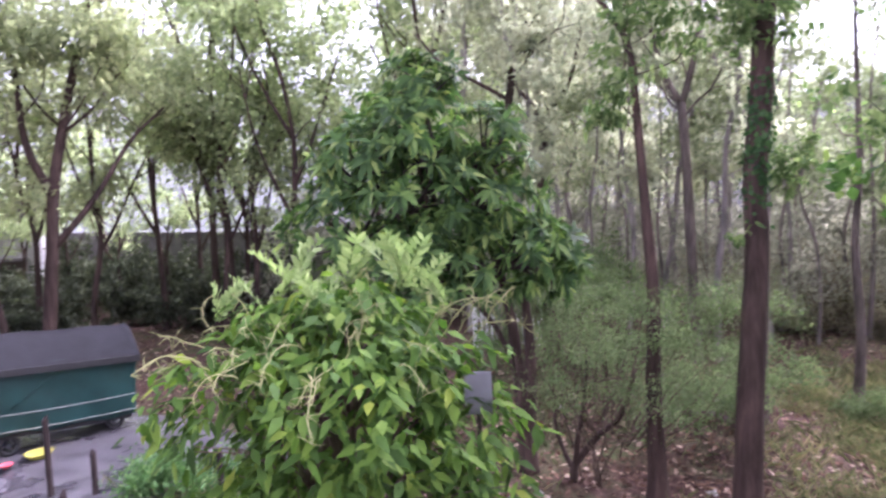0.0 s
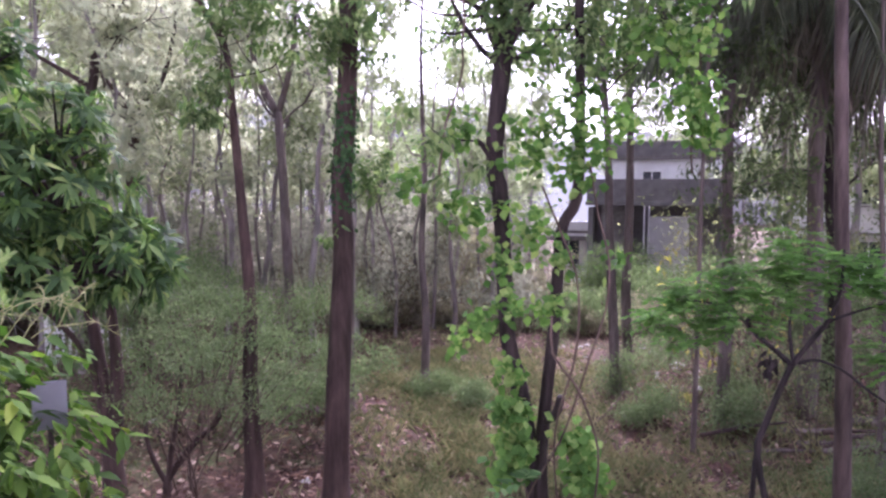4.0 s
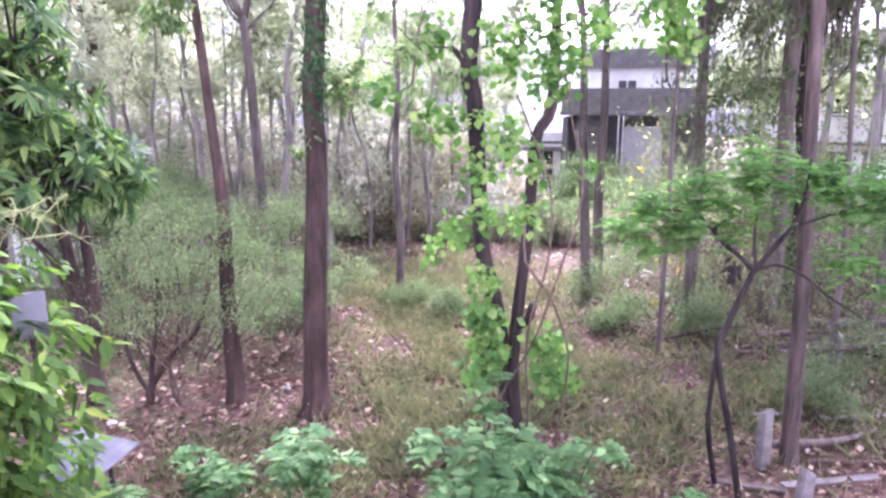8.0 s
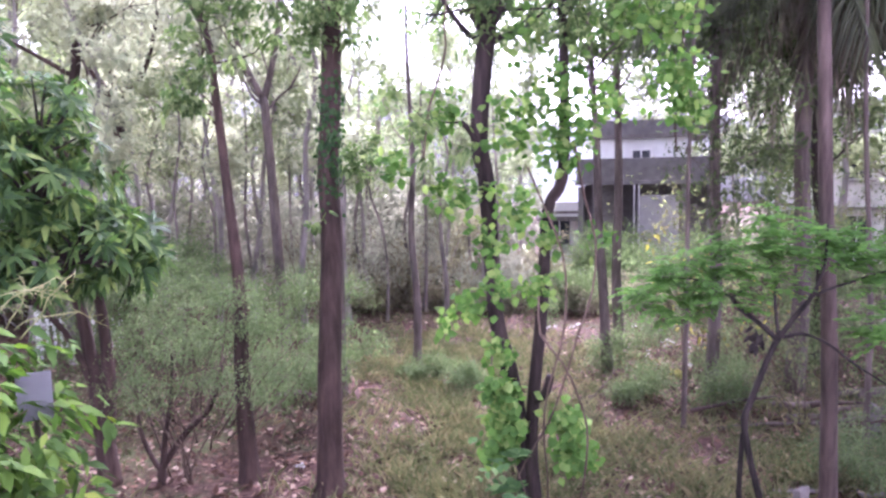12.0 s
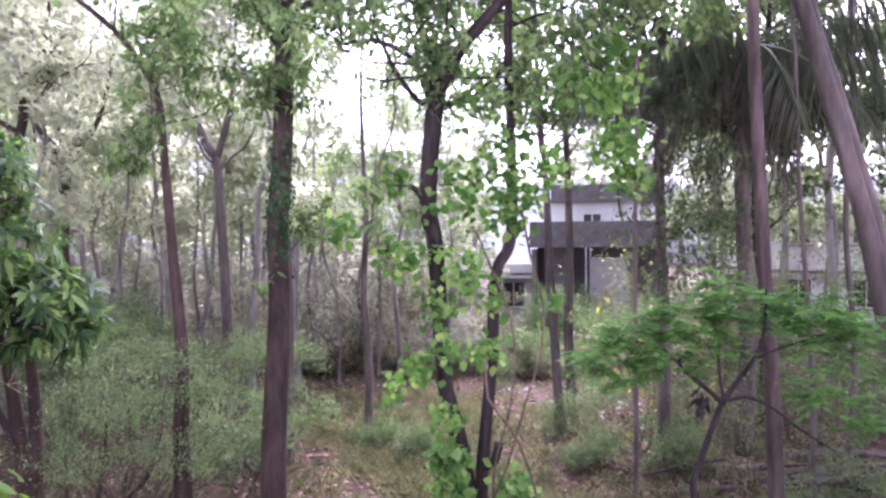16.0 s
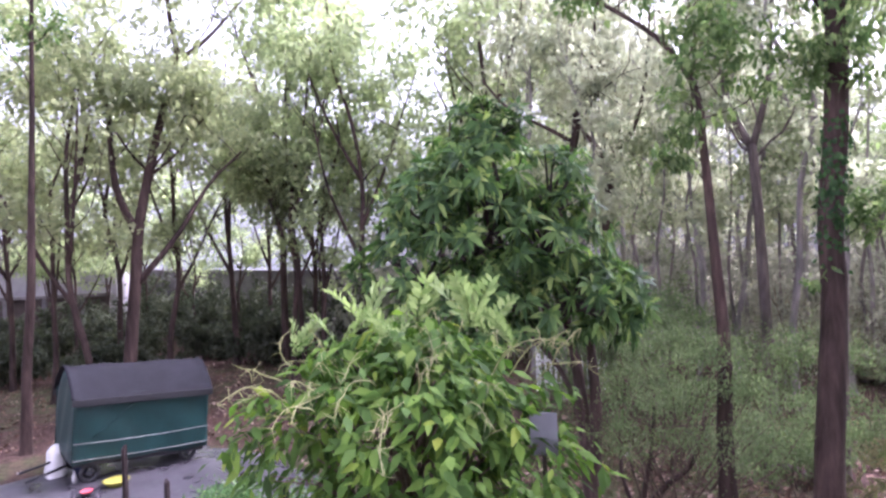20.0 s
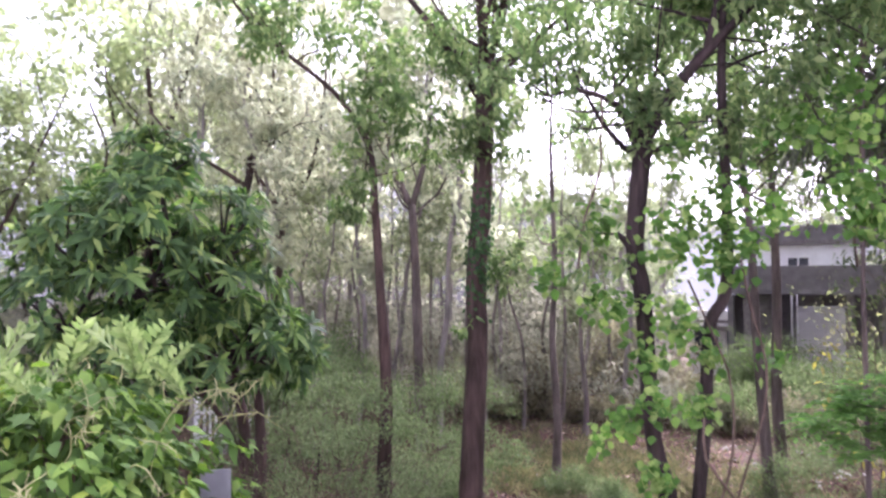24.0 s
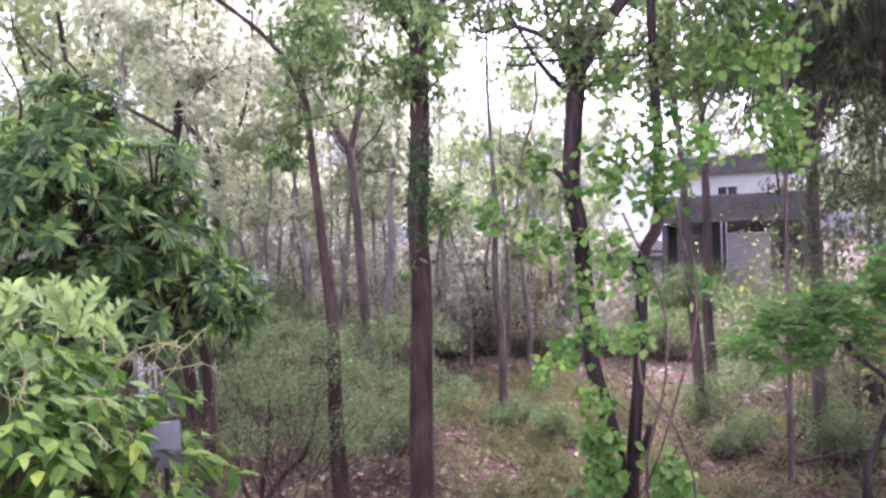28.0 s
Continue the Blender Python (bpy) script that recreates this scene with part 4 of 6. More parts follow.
# ---- the dense dark mango tree ----
def mango():
    rng = np.random.default_rng(81)
    at = (-5.15, 9.5)
    e = thing("mango_tree", (*at, float(gz(*at)) - 0.03), "dense dark green mango tree with glossy drooping leaves", "tree")
    for pts, r0, r1 in (([(0, 0, 0), (-0.02, 0, 0.45), (-0.06, 0, 0.85), (-0.13, -0.02, 1.75), (-0.26, -0.08, 2.9), (-0.6, -0.4, 4.6)], 0.17, 0.05), ([(-0.03, 0.02, 0.6), (0.03, 0.02, 1.1), (0.07, 0.03, 1.9), (0.03, 0.02, 2.7), (-0.1, 0, 3.7)], 0.125, 0.05),
                        ([(-0.1, 0, 1.3), (-0.3, -0.35, 2.4), (-0.75, -1.1, 3.6), (-0.9, -1.5, 5.4)], 0.05, 0.025)):
        b = Build()
        b.tube(pts, np.linspace(r0, r1, len(pts)), 10, 4, 0.04, rng)
        part("trunk", b, BARK_RED, e)
    lobes = [  # x, y, z, radius across, radius up, tufts
        (-5.8, 7.95, 5.45, 0.95, 0.75, 120), (-6.1, 7.9, 4.75, 1.15, 0.75, 120), (-6.7, 7.4, 4.2, 0.95, 0.6, 85), (-5.3, 8.5, 4.5, 0.95, 0.7, 95), (-5.0, 8.7, 3.75, 1.0, 0.55, 95),
        (-4.55, 9.0, 3.55, 0.65, 0.55, 60), (-6.0, 8.0, 3.7, 1.1, 0.55, 95), (-5.8, 8.1, 3.2, 0.8, 0.35, 45), (-5.8, 7.95, 6.1, 0.55, 0.4, 45), (-5.1, 8.4, 5.2, 0.6, 0.6, 60), (-6.5, 7.35, 5.1, 0.65, 0.6, 60)]
    b = Build()
    for x, y, z, ra, rz, k in lobes:
        wood = Build()
        k = int(k * 0.62)
        u = unit(rng.normal(size=(k, 3)))
        u *= rng.uniform(0.62, 1.16, (k, 1))
        c = u * np.array([ra, ra, rz]) + np.array([x - at[0], y - at[1], z])
        for p, o in zip(c, u):
            per = rng.integers(13, 19)
            axis = unit(o + np.array([0, 0, 0.35]) + rng.normal(size=3) * 0.2)
            s = unit(np.cross(axis, (0.3, 0.2, 1)))
            q = np.cross(axis, s)
            a = np.arange(per) * 2.399 + rng.uniform(0, 6)
            d = np.cos(a)[:, None] * s + np.sin(a)[:, None] * q + axis * rng.uniform(-0.15, 0.9, (per, 1)) + np.array([0, 0, -0.25])
            ln = rng.uniform(0.17, 0.3, per)
            b.leaves(p + rng.normal(size=(per, 3)) * 0.02, d, axis + rng.normal(size=(per, 3)) * 0.2, ln, ln * 0.3, rng.uniform(0.15, 0.35), full=True)
        hub = np.array([x - at[0], y - at[1], z - rz * 0.6])
        for p in c[:14]:
            wood.tube([hub, (hub + p) / 2 + rng.normal(size=3) * 0.08, p], [0.03, 0.018, 0.008], 5, 2)
        wood.tube([(-0.5, -0.4, 2.8), hub * 0.6 + np.array([-0.5, -0.4, 2.8]) * 0.4 + rng.normal(size=3) * 0.1, hub], [0.05, 0.04, 0.03], 6, 3)
        part("branch", wood, BARK_DARK, e)
    part("crown", b, LEAF_MANGO, e)


mango()


# ---- the bright bush just below the balcony ----
def near_bush():
    rng = np.random.default_rng(91)
    at = (-3.08, 3.22)
    e = thing("leafy_young_tree", (*at, float(gz(*at)) - 0.03), "bright green young tree with drooping leaves and pale flower stalks", "tree")
    b = Build()
    b.tube([(0, 0, 0), (0.05, 0.02, 1.0), (-0.03, 0, 2.0), (0, 0, 2.9)], [0.07, 0.06, 0.05, 0.03], 9, 4, 0.04, rng)
    part("trunk", b, TWIG, e)
    twigs, singles, rest = Build(), [], Build()
    k = 1050
    u, c = [], []
    for _ in range(k):
        a, z = rng.uniform(0, 2 * math.pi), 1.35 + 2.6 * rng.uniform(0, 1) ** 0.85
        h = (z - 2.6) / 1.36
        full = 1.06 * max(0.1, 1 - abs(h) ** 5.0) ** 0.5 * (1.0 - 0.04 * h)
        full *= 1 + 0.11 * math.sin(3 * a + 1.3 * z + 2.36) + 0.08 * math.sin(5 * a - 2 * z - 0.1)
        r = full * rng.uniform(0.42, 1.02)
        if z > 3.55:
            r = full * math.sqrt(rng.uniform(0, 1))
        if r > 0.6 and math.sin(4 * a + 3 * z) + math.sin(7 * a - 2.5 * z) < -1.1:
            r *= 0.72
        u.append(unit((math.cos(a), math.sin(a), max(0, h) ** 2 * 1.4 + rng.normal() * 0.15)))
        c.append((r * math.cos(a), r * math.sin(a), z))
    u, c = np.array(u), np.array(c)
    for p, o in zip(c, u):
        per = rng.integers(8, 13)
        a = rng.uniform(0, 2 * math.pi, per)
        d = np.stack([np.cos(a), np.sin(a), rng.uniform(-1.3, -0.05, per)], -1) + o * np.array([0.8, 0.8, 0.3])
        nn = rng.normal(size=(per, 3)) * 0.4 + o * 0.6 + (0, 0, 0.8)
        ln = rng.uniform(0.075, 0.16, per)
        q = p + rng.normal(size=(per, 3)) * 0.05
        facing = o[1] < 0.1 and o[2] > -0.35 and len(singles) < 300
        for i in range(per):
            if facing and i < 4 and len(singles) < 300:
                singles.append((q[i], unit(d[i]), unit(nn[i]), ln[i]))
            else:
                rest.leaves(q[i:i + 1], d[i:i + 1], nn[i:i + 1], ln[i], ln[i] * 0.43, 0.22, full=True)
    for p in c[::3]:
        twigs.tube([(0, 0, max(1.2, p[2] - 1.0)), p * (0.5, 0.5, 1) - (0, 0, 0.2), p * (0.92, 0.92, 1)], [0.01, 0.006, 0.003], 5, 3)
    shapes = []
    for w, dr in ((0.43, 0.2), (0.37, 0.32), (0.5, 0.12)):
        one = Build()
        one.leaves([(0, 0, 0)], [(1, 0, 0)], [(0, 0, 1)], 1.0, w, dr, full=True)
        shapes.append(one.mesh("leaf", LEAF_BUSH_ONE))
    for i, (p, d, nn, ln) in enumerate(singles):
        s = unit(np.cross(nn, d))
        up = np.cross(d, s)
        ob = new("leaf", shapes[i % 3])
        ob.parent = e
        ob.matrix_basis = Matrix([[d[j] * ln, s[j] * ln, up[j] * ln, p[j]] for j in range(3)] + [[0, 0, 0, 1]])
    part("twig_work", twigs, TWIG, e)
    part("crown", rest, LEAF_BUSH, e)
    # pale flower stalks and upright young shoots over the top
    for i in range(46):
        stalk = Build()
        a = rng.uniform(0, 2 * math.pi)
        r = 0.95 * math.sqrt(rng.uniform(0.02, 1))
        root = np.array([r * math.cos(a), r * math.sin(a), 3.8 - 0.2 * r])
        line = grow(rng, root, (math.cos(a) * 0.9, math.sin(a) * 0.9, 0.9), rng.uniform(0.28, 0.6), 7, 0.22, -0.17)
        stalk.tube(line, np.linspace(0.0045, 0.0025, 8), 4, 2)
        for j in range(4, 8):
            for _ in range(2):
                stalk.tube(grow(rng, line[j], rng.normal(size=3) + (0, 0, -0.3), 0.08, 2, 0.2, 0), [0.003, 0.002, 0.0015], 3, 1)
        part("flower_stalk", stalk, PANICLE, e, "pale dry flower stalk")
    for x, y, z, h in ((-0.62, -0.45, 3.84, 0.32), (-0.1, 0.2, 4.0, 0.46), (0.3, 0.3, 3.98, 0.44), (-0.35, -0.05, 3.98, 0.44), (0.1, -0.2, 3.9, 0.34), (0.5, 0.5, 3.85, 0.34), (-0.2, -0.4, 3.9, 0.32), (0.2, 0.6, 3.9, 0.38), (-0.5, 0.3, 3.85, 0.36)):
        shoot = Build()
        for _ in range(4):
            a = rng.uniform(0, 2 * math.pi)
            d = unit((math.cos(a) * 0.42, math.sin(a) * 0.42, 1))
            ln = h * rng.uniform(0.6, 1.1)
            n = 9
            s = np.linspace(0.1, 1, n)[:, None]
            line = np.array([x, y, z - 0.06]) + d * ln * s + np.array([math.cos(a), math.sin(a), -0.7]) * ln * 0.22 * s ** 2.4
            side = unit(np.cross(d, rng.normal(size=3)))
            w = (0.35 + 0.65 * np.sin(s[:, 0] * 2.6)) * ln * 0.28
            face = unit(np.cross(side, d))
            for sg in (-1, 1):
                shoot.leaves(line, np.tile(d * 0.9 + side * sg * 0.75, (n, 1)) + rng.normal(size=(n, 3)) * 0.16, face + rng.normal(size=(n, 3)) * 0.25, w * rng.uniform(0.8, 1.2, n), w * 0.36, 0.08, full=True)
            shoot.tube([line[0], line[4], line[-1]], [0.005, 0.004, 0.002], 4, 2)
        part("young_shoot", shoot, LEAF_PLUME, e, "pale feathered tuft of young leaves")


near_bush()


# ---- small flat-topped tree with dark forked stems ----
def parasol_tree():
    rng = np.random.default_rng(101)
    at = (3.35, 7.05)
    e = thing("flat_topped_tree", (*at, float(gz(*at)) - 0.03), "small flat-topped tree with black forked stems and feathery leaves", "tree")
    o = np.array([*at, 0])
    for pts, r0, r1 in (([(3.42, 7.0, 0), (3.22, 6.95, 0.9), (2.98, 6.9, 1.85), (3.04, 6.88, 2.2), (3.2, 6.84, 2.7), (3.26, 6.84, 2.83)], 0.039, 0.027), ([(3.3, 7.4, 0), (3.05, 7.15, 0.9), (2.97, 6.93, 1.8)], 0.036, 0.024),
                        ([(3.26, 6.84, 2.82), (3.12, 6.92, 2.96), (2.94, 7.0, 3.12), (2.86, 7.0, 3.22), (2.95, 7.05, 3.27), (3.02, 7.1, 3.3)], 0.027, 0.012), ([(3.26, 6.84, 2.82), (3.38, 6.78, 3.05), (3.52, 6.7, 3.3), (3.6, 6.66, 3.6), (3.62, 6.66, 4.0)], 0.032, 0.012),
                        ([(3.3, 6.82, 2.85), (3.46, 6.74, 2.9), (3.66, 6.66, 2.82), (3.9, 6.56, 2.62), (4.2, 6.45, 2.42)], 0.02, 0.008), ([(3.27, 6.84, 2.85), (3.25, 6.9, 3.15), (3.28, 7.0, 3.5), (3.2, 7.1, 3.8)], 0.022, 0.008), ([(3.52, 6.7, 3.3), (3.85, 6.6, 3.45), (4.25, 6.5, 3.6)], 0.017, 0.007), ([(2.9, 7.0, 3.2), (2.55, 7.12, 3.4), (2.2, 7.22, 3.4)], 0.014, 0.006)):
        b = Build()
        b.tube(np.array(pts) - o, np.linspace(r0, r1, len(pts)), 8, 4, 0.05, rng)
        part("stem", b, BARK_BLACK, e)
    leaf = Build()
    pads = [(2.15, 7.25, 3.3, 0.26, 26), (2.5, 7.15, 3.5, 0.26, 30), (2.75, 7.0, 3.22, 0.22, 20), (2.95, 7.0, 3.72, 0.28, 34), (3.3, 6.9, 3.95, 0.26, 30), (3.62, 6.75, 3.7, 0.26, 28), (3.95, 6.6, 3.85, 0.26, 30), (4.1, 6.5, 3.5, 0.22, 20), (4.4, 6.4, 3.62, 0.24, 24), (4.15, 6.45, 2.92, 0.24, 22), (4.5, 6.3, 2.75, 0.2, 14), (3.15, 6.9, 3.45, 0.2, 16), (2.4, 7.2, 3.05, 0.2, 14), (4.75, 6.3, 3.3, 0.2, 14)]
    for x, y, z, r, k in pads:
        for _ in range(int(k * 1.3)):
            a, q = rng.uniform(0, 2 * math.pi), r * math.sqrt(rng.uniform(0, 1))
            root = np.array([x + q * math.cos(a), y + q * math.sin(a), z + rng.normal() * 0.1]) - o
            d = unit(np.array([math.cos(a) * 0.7 + rng.normal() * 0.5, math.sin(a) * 0.7 + rng.normal() * 0.5, rng.normal() * 0.22]))
            n = 9
            s = np.linspace(0.02, 0.24, n)
            side = unit(np.cross(d, (0, 0, 1)))
            line = root + d * s[:, None] - np.array([0, 0, 1]) * (s[:, None] ** 2) * 0.8
            for sg in (-1, 1):
                leaf.leaves(line, np.tile(d * 0.5 + side * sg, (n, 1)) + rng.normal(size=(n, 3)) * 0.15, rng.normal(size=(n, 3)) * 0.3 + (0, 0, 1), 0.1, 0.042, 0.1)
    part("crown", leaf, LEAF_FINE, e)
    clot = Build()
    k = 26
    clot.leaves(np.array([3.06, 6.9, 2.84]) - o + rng.normal(size=(k, 3)) * (0.03, 0.03, 0.05), rng.normal(size=(k, 3)) * 0.5 + (0, 0, -1), rng.normal(size=(k, 3)), 0.12, 0.06, 0.1, full=True)
    part("dead_leaf_clot", clot, BARK_BLACK, e, "black clot of dead leaves caught in the fork")


parasol_tree()


# ---- shrubs, saplings, undergrowth ----
def shrub(x, y, height, width, seed, leaf, stems=9, size=0.07, per=14, label="airy green shrub with thin bare stems", group="airy shrubs", name="shrub", bark=TWIG, low=0.3, fill=1.0):
    rng = np.random.default_rng(seed)
    e = thing(name, (x, y, float(gz(x, y)) - 0.02), label, "shrub", group)
    tips, ways = [], []
    for _ in range(stems):
        wood = Build()
        a = rng.uniform(0, 2 * math.pi)
        t, w = branch_out(rng, wood, (rng.normal() * 0.16 * width, rng.normal() * 0.16 * width, 0), (math.cos(a) * width / height, math.sin(a) * width / height, 1.0), height * rng.uniform(0.75, 1.05), 0.015 * height / 2.4, 6, 4, 0.06, 0.26)
        tips += [q for q in t if q[2] > height * low]
        ways += [v for q, v in zip(t, w) if q[2] > height * low]
        part("stem", wood, bark, e)
    tips, ways = np.array(tips), np.array(ways)
    pick = rng.permutation(len(tips))[:int(len(tips) * fill)]
    part("foliage", spray(rng, tips[pick], ways[pick], per, 0.12 if fill > 0.5 else 0.15, size, 0.42, 0.2), leaf, e)
    return e


def leaf_masses(e, at, masses, leaf, seed, size=0.06):
    """Small leaves gathered in flat, ragged masses, each on its own twig."""
    rng = np.random.default_rng(seed)
    for x, y, z, r, k in masses:
        mid = np.array([x - at[0], y - at[1], z])
        twig = Build()
        root = np.array([mid[0] * 0.35, mid[1] * 0.35, max(0.3, z * 0.4)])
        twig.tube([root, (root + mid) / 2 + rng.normal(size=3) * 0.08, mid], [0.016, 0.011, 0.005], 5, 3)
        c = mid + rng.normal(size=(9, 3)) * np.array([r, r, r * 0.42]) * 0.62
        for q in c:
            twig.tube([mid - (0, 0, 0.06), (mid + q) / 2, q], [0.005, 0.004, 0.002], 3, 2)
        part("twig", twig, TWIG, e)
        part("foliage", spray(rng, c, rng.normal(size=(9, 3)), max(1, int(k * 2.4) // 9), r * 0.3, size, 0.5, 0.2), leaf, e)


left_shrub = shrub(-3.95, 9.65, 2.5, 1.0, 111, LEAF_SHRUB, 6, 0.045, 40, low=0.4, fill=0.3)
leaf_masses(left_shrub, (-3.95, 9.65), [
    (-3.85, 9.3, 2.7, 0.34, 230), (-3.2, 9.35, 2.85, 0.36, 330), (-2.7, 9.6, 2.5, 0.34, 290), (-2.4, 9.9, 2.1, 0.3, 200), (-3.35, 9.2, 2.35, 0.38, 380), (-4.05, 9.2, 2.2, 0.36, 300),
    (-2.8, 9.4, 1.9, 0.32, 260), (-4.5, 9.4, 2.4, 0.3, 200), (-3.55, 9.1, 1.8, 0.34, 280), (-4.6, 9.3, 1.8, 0.28, 180), (-3.05, 9.2, 1.5, 0.3, 180)] + [
    (-4.2, 9.2, 1.5, 0.32, 240), (-2.5, 9.7, 1.65, 0.3, 220), (-2.2, 10.0, 1.9, 0.28, 180), (-4.75, 9.4, 1.45, 0.28, 160)], LEAF_SHRUB, 611, 0.045)
crook = Build()
crook.tube([(-0.46, -0.06, -0.05), (-0.47, -0.05, 0.25), (-0.38, -0.02, 0.42), (-0.1, 0.08, 0.8), (0.24, 0.16, 1.15), (0.5, 0.1, 1.9)], [0.075, 0.065, 0.055, 0.045, 0.035, 0.02], 8, 4)
crook.tube([(-0.45, -0.05, 0.3), (-0.36, -0.1, 0.8), (-0.2, -0.2, 1.4), (-0.1, -0.3, 2.2)], [0.045, 0.04, 0.03, 0.015], 7, 4)
crook.tube([(-0.47, -0.05, 0.2), (-0.62, -0.1, 0.55), (-0.72, -0.15, 1.0), (-0.7, -0.2, 1.9)], [0.045, 0.035, 0.03, 0.015], 7, 4)
part("crooked_stem", crook, BARK_RED, left_shrub)


def mid_bush(x, y, h, seed):
    rng = np.random.default_rng(seed)
    e = shrub(x, y, h * 0.9, 0.9, seed, LEAF_SHRUB, 6, 0.06, 30, "olive-green bush in uneven leafy layers", "layered bushes", low=0.35, fill=0.25)
    ms = []
    for i in range(9):
        a, q = i * 2.4, 1.05 * math.sqrt((i + 0.4) / 9)
        ms.append((x + q * math.cos(a), y + q * math.sin(a), h * rng.uniform(0.55, 1.0) - 0.25 * q, rng.uniform(0.35, 0.55), 240))
    leaf_masses(e, (x, y), ms, LEAF_SHRUB, seed + 500, 0.07)


mid_bush(-4.9, 12.4, 2.9, 112)
mid_bush(-2.7, 11.6, 1.9, 113)
mid_bush(-6.6, 13.6, 3.2, 114)
mid_bush(-3.3, 14.2, 2.7, 115)
shrub(5.5, 9.2, 0.8, 0.8, 116, LEAF_SHRUB, 6, 0.05, 14)
shrub(7.6, 10.4, 1.1, 0.9, 118, LEAF_SHRUB, 7, 0.06, 12)
shrub(5.9, 11.6, 2.0, 0.8, 119, LEAF_OLIVE, 5, 0.08, 3, "straggling bush with yellowing leaves", "yellowing bushes")
shrub(4.55, 13.6, 2.9, 0.8, 120, LEAF_DRY, 4, 0.15, 1, "straggling bush with yellowing leaves", "yellowing bushes")
shrub(6.6, 15.4, 4.2, 0.8, 121, LEAF_OLIVE, 6, 0.12, 6, "straggling bush with yellowing leaves", "yellowing bushes")
for i, (x, y, h) in enumerate([(6.9, 25.2, 2.0), (4.6, 25.8, 1.9), (9.3, 24.6, 2.4), (5.8, 26.6, 2.6), (-7.2, 14.5, 2.4), (-8.6, 16.5, 2.8), (-6.5, 17.5, 2.6), (8.5, 14.5, 2.2), (10.5, 14.8, 2.8), (11.5, 17, 3.0), (3.4, 22.5, 1.3), (1.4, 23, 1.6), (6.0, 24, 1.4), (8.5, 23.5, 2.2), (-4.5, 20.5, 3.2), (-2.2, 22.5, 3.0), (-7.6, 21.5, 3.3), (9.2, 9.8, 1.8), (8.2, 19.6, 3.2), (7.6, 16.4, 3.4), (8.9, 17.4, 3.8)]):
    # the farthest of these use the haze-toned thicket leaf
    shrub(x, y, h, h * 0.7, 130 + i, LEAF_HAZED_FAR if y > 20 and x < 3 else LEAF_SHRUB, 7, 0.11, 11, low=0.1)

for i, (x, y, h) in enumerate([(3.3, 13.0, 0.6), (4.7, 12.4, 0.9), (3.9, 15.2, 0.9), (5.9, 13.6, 1.4), (-0.7, 14.6, 0.6), (0.3, 13.9, 0.5), (4.9, 17.2, 1.1), (3.0, 20.6, 1.2), (4.4, 21.2, 1.3)]):
    shrub(x, y, h, h * 1.1, 150 + i, LEAF_SHRUB, 6, 0.07, 9, "low dull green bush in the dead leaves", "low bushes", "low_bush", low=0.15)


BUSH_SPOTS = [(-28.5, 13.0), (-25.5, 14.5), (-22.5, 15.5), (-29.5, 10.2), (-31.5, 8.6), (-27.0, 8.4), (-30.0, 12.0), (-24.5, 10.6), (-27.5, 6.0)]


for i, (x, y, h) in enumerate([(-9.9, 5.7, 0.55), (-9.4, 6.3, 0.6), (-8.7, 6.8, 0.7), (-10.2, 6.1, 0.4)]):
    shrub(x, y, h, h * 1.1, 190 + i, LEAF_FERN, 7, 0.09, 4, "low green weed at the edge of the drive", "weeds by the drive", "weed", low=0.1)


def dark_hedge():
    """The dark bushes along the foot of the boundary wall."""
    for i, h in enumerate((1.9, 2.3, 2.6, 2.2, 2.5, 2.1, 2.4, 2.6, 2.2, 2.5, 2.3, 1.7, 1.5, 1.6, 1.7, 1.9, 1.4, 2.1, 1.3, 1.3)):
        x, y = (-41.5 + i * 2.15, 18.0 - 0.5 * (i % 2)) if i < 11 else BUSH_SPOTS[i - 11]
        shrub(x, y, h, h * 1.1, 160 + i, LEAF_DARK, 8, 0.22, 11, "dark rain-soaked bush against the boundary wall", "dark bushes by the wall", "dark_bush", BARK_DARK, 0.05)


dark_hedge()


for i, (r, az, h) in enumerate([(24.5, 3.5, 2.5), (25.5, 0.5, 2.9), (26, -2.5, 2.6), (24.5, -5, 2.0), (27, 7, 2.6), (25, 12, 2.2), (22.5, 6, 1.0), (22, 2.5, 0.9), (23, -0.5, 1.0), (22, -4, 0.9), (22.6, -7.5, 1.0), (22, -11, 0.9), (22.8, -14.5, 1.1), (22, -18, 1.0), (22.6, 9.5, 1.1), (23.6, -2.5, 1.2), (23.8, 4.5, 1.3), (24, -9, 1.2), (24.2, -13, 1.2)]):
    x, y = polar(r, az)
    shrub(x, y, h, h * (0.8 if h > 1.5 else 1.7), 180 + i, LEAF_HAZED_BRUSH, 6, 0.14, 8 if h > 1.5 else 5, "mauve-grey brush under the far trees, toned for haze", "dark brush", "brush", BARK_HAZED_BRUSH, 0.1)


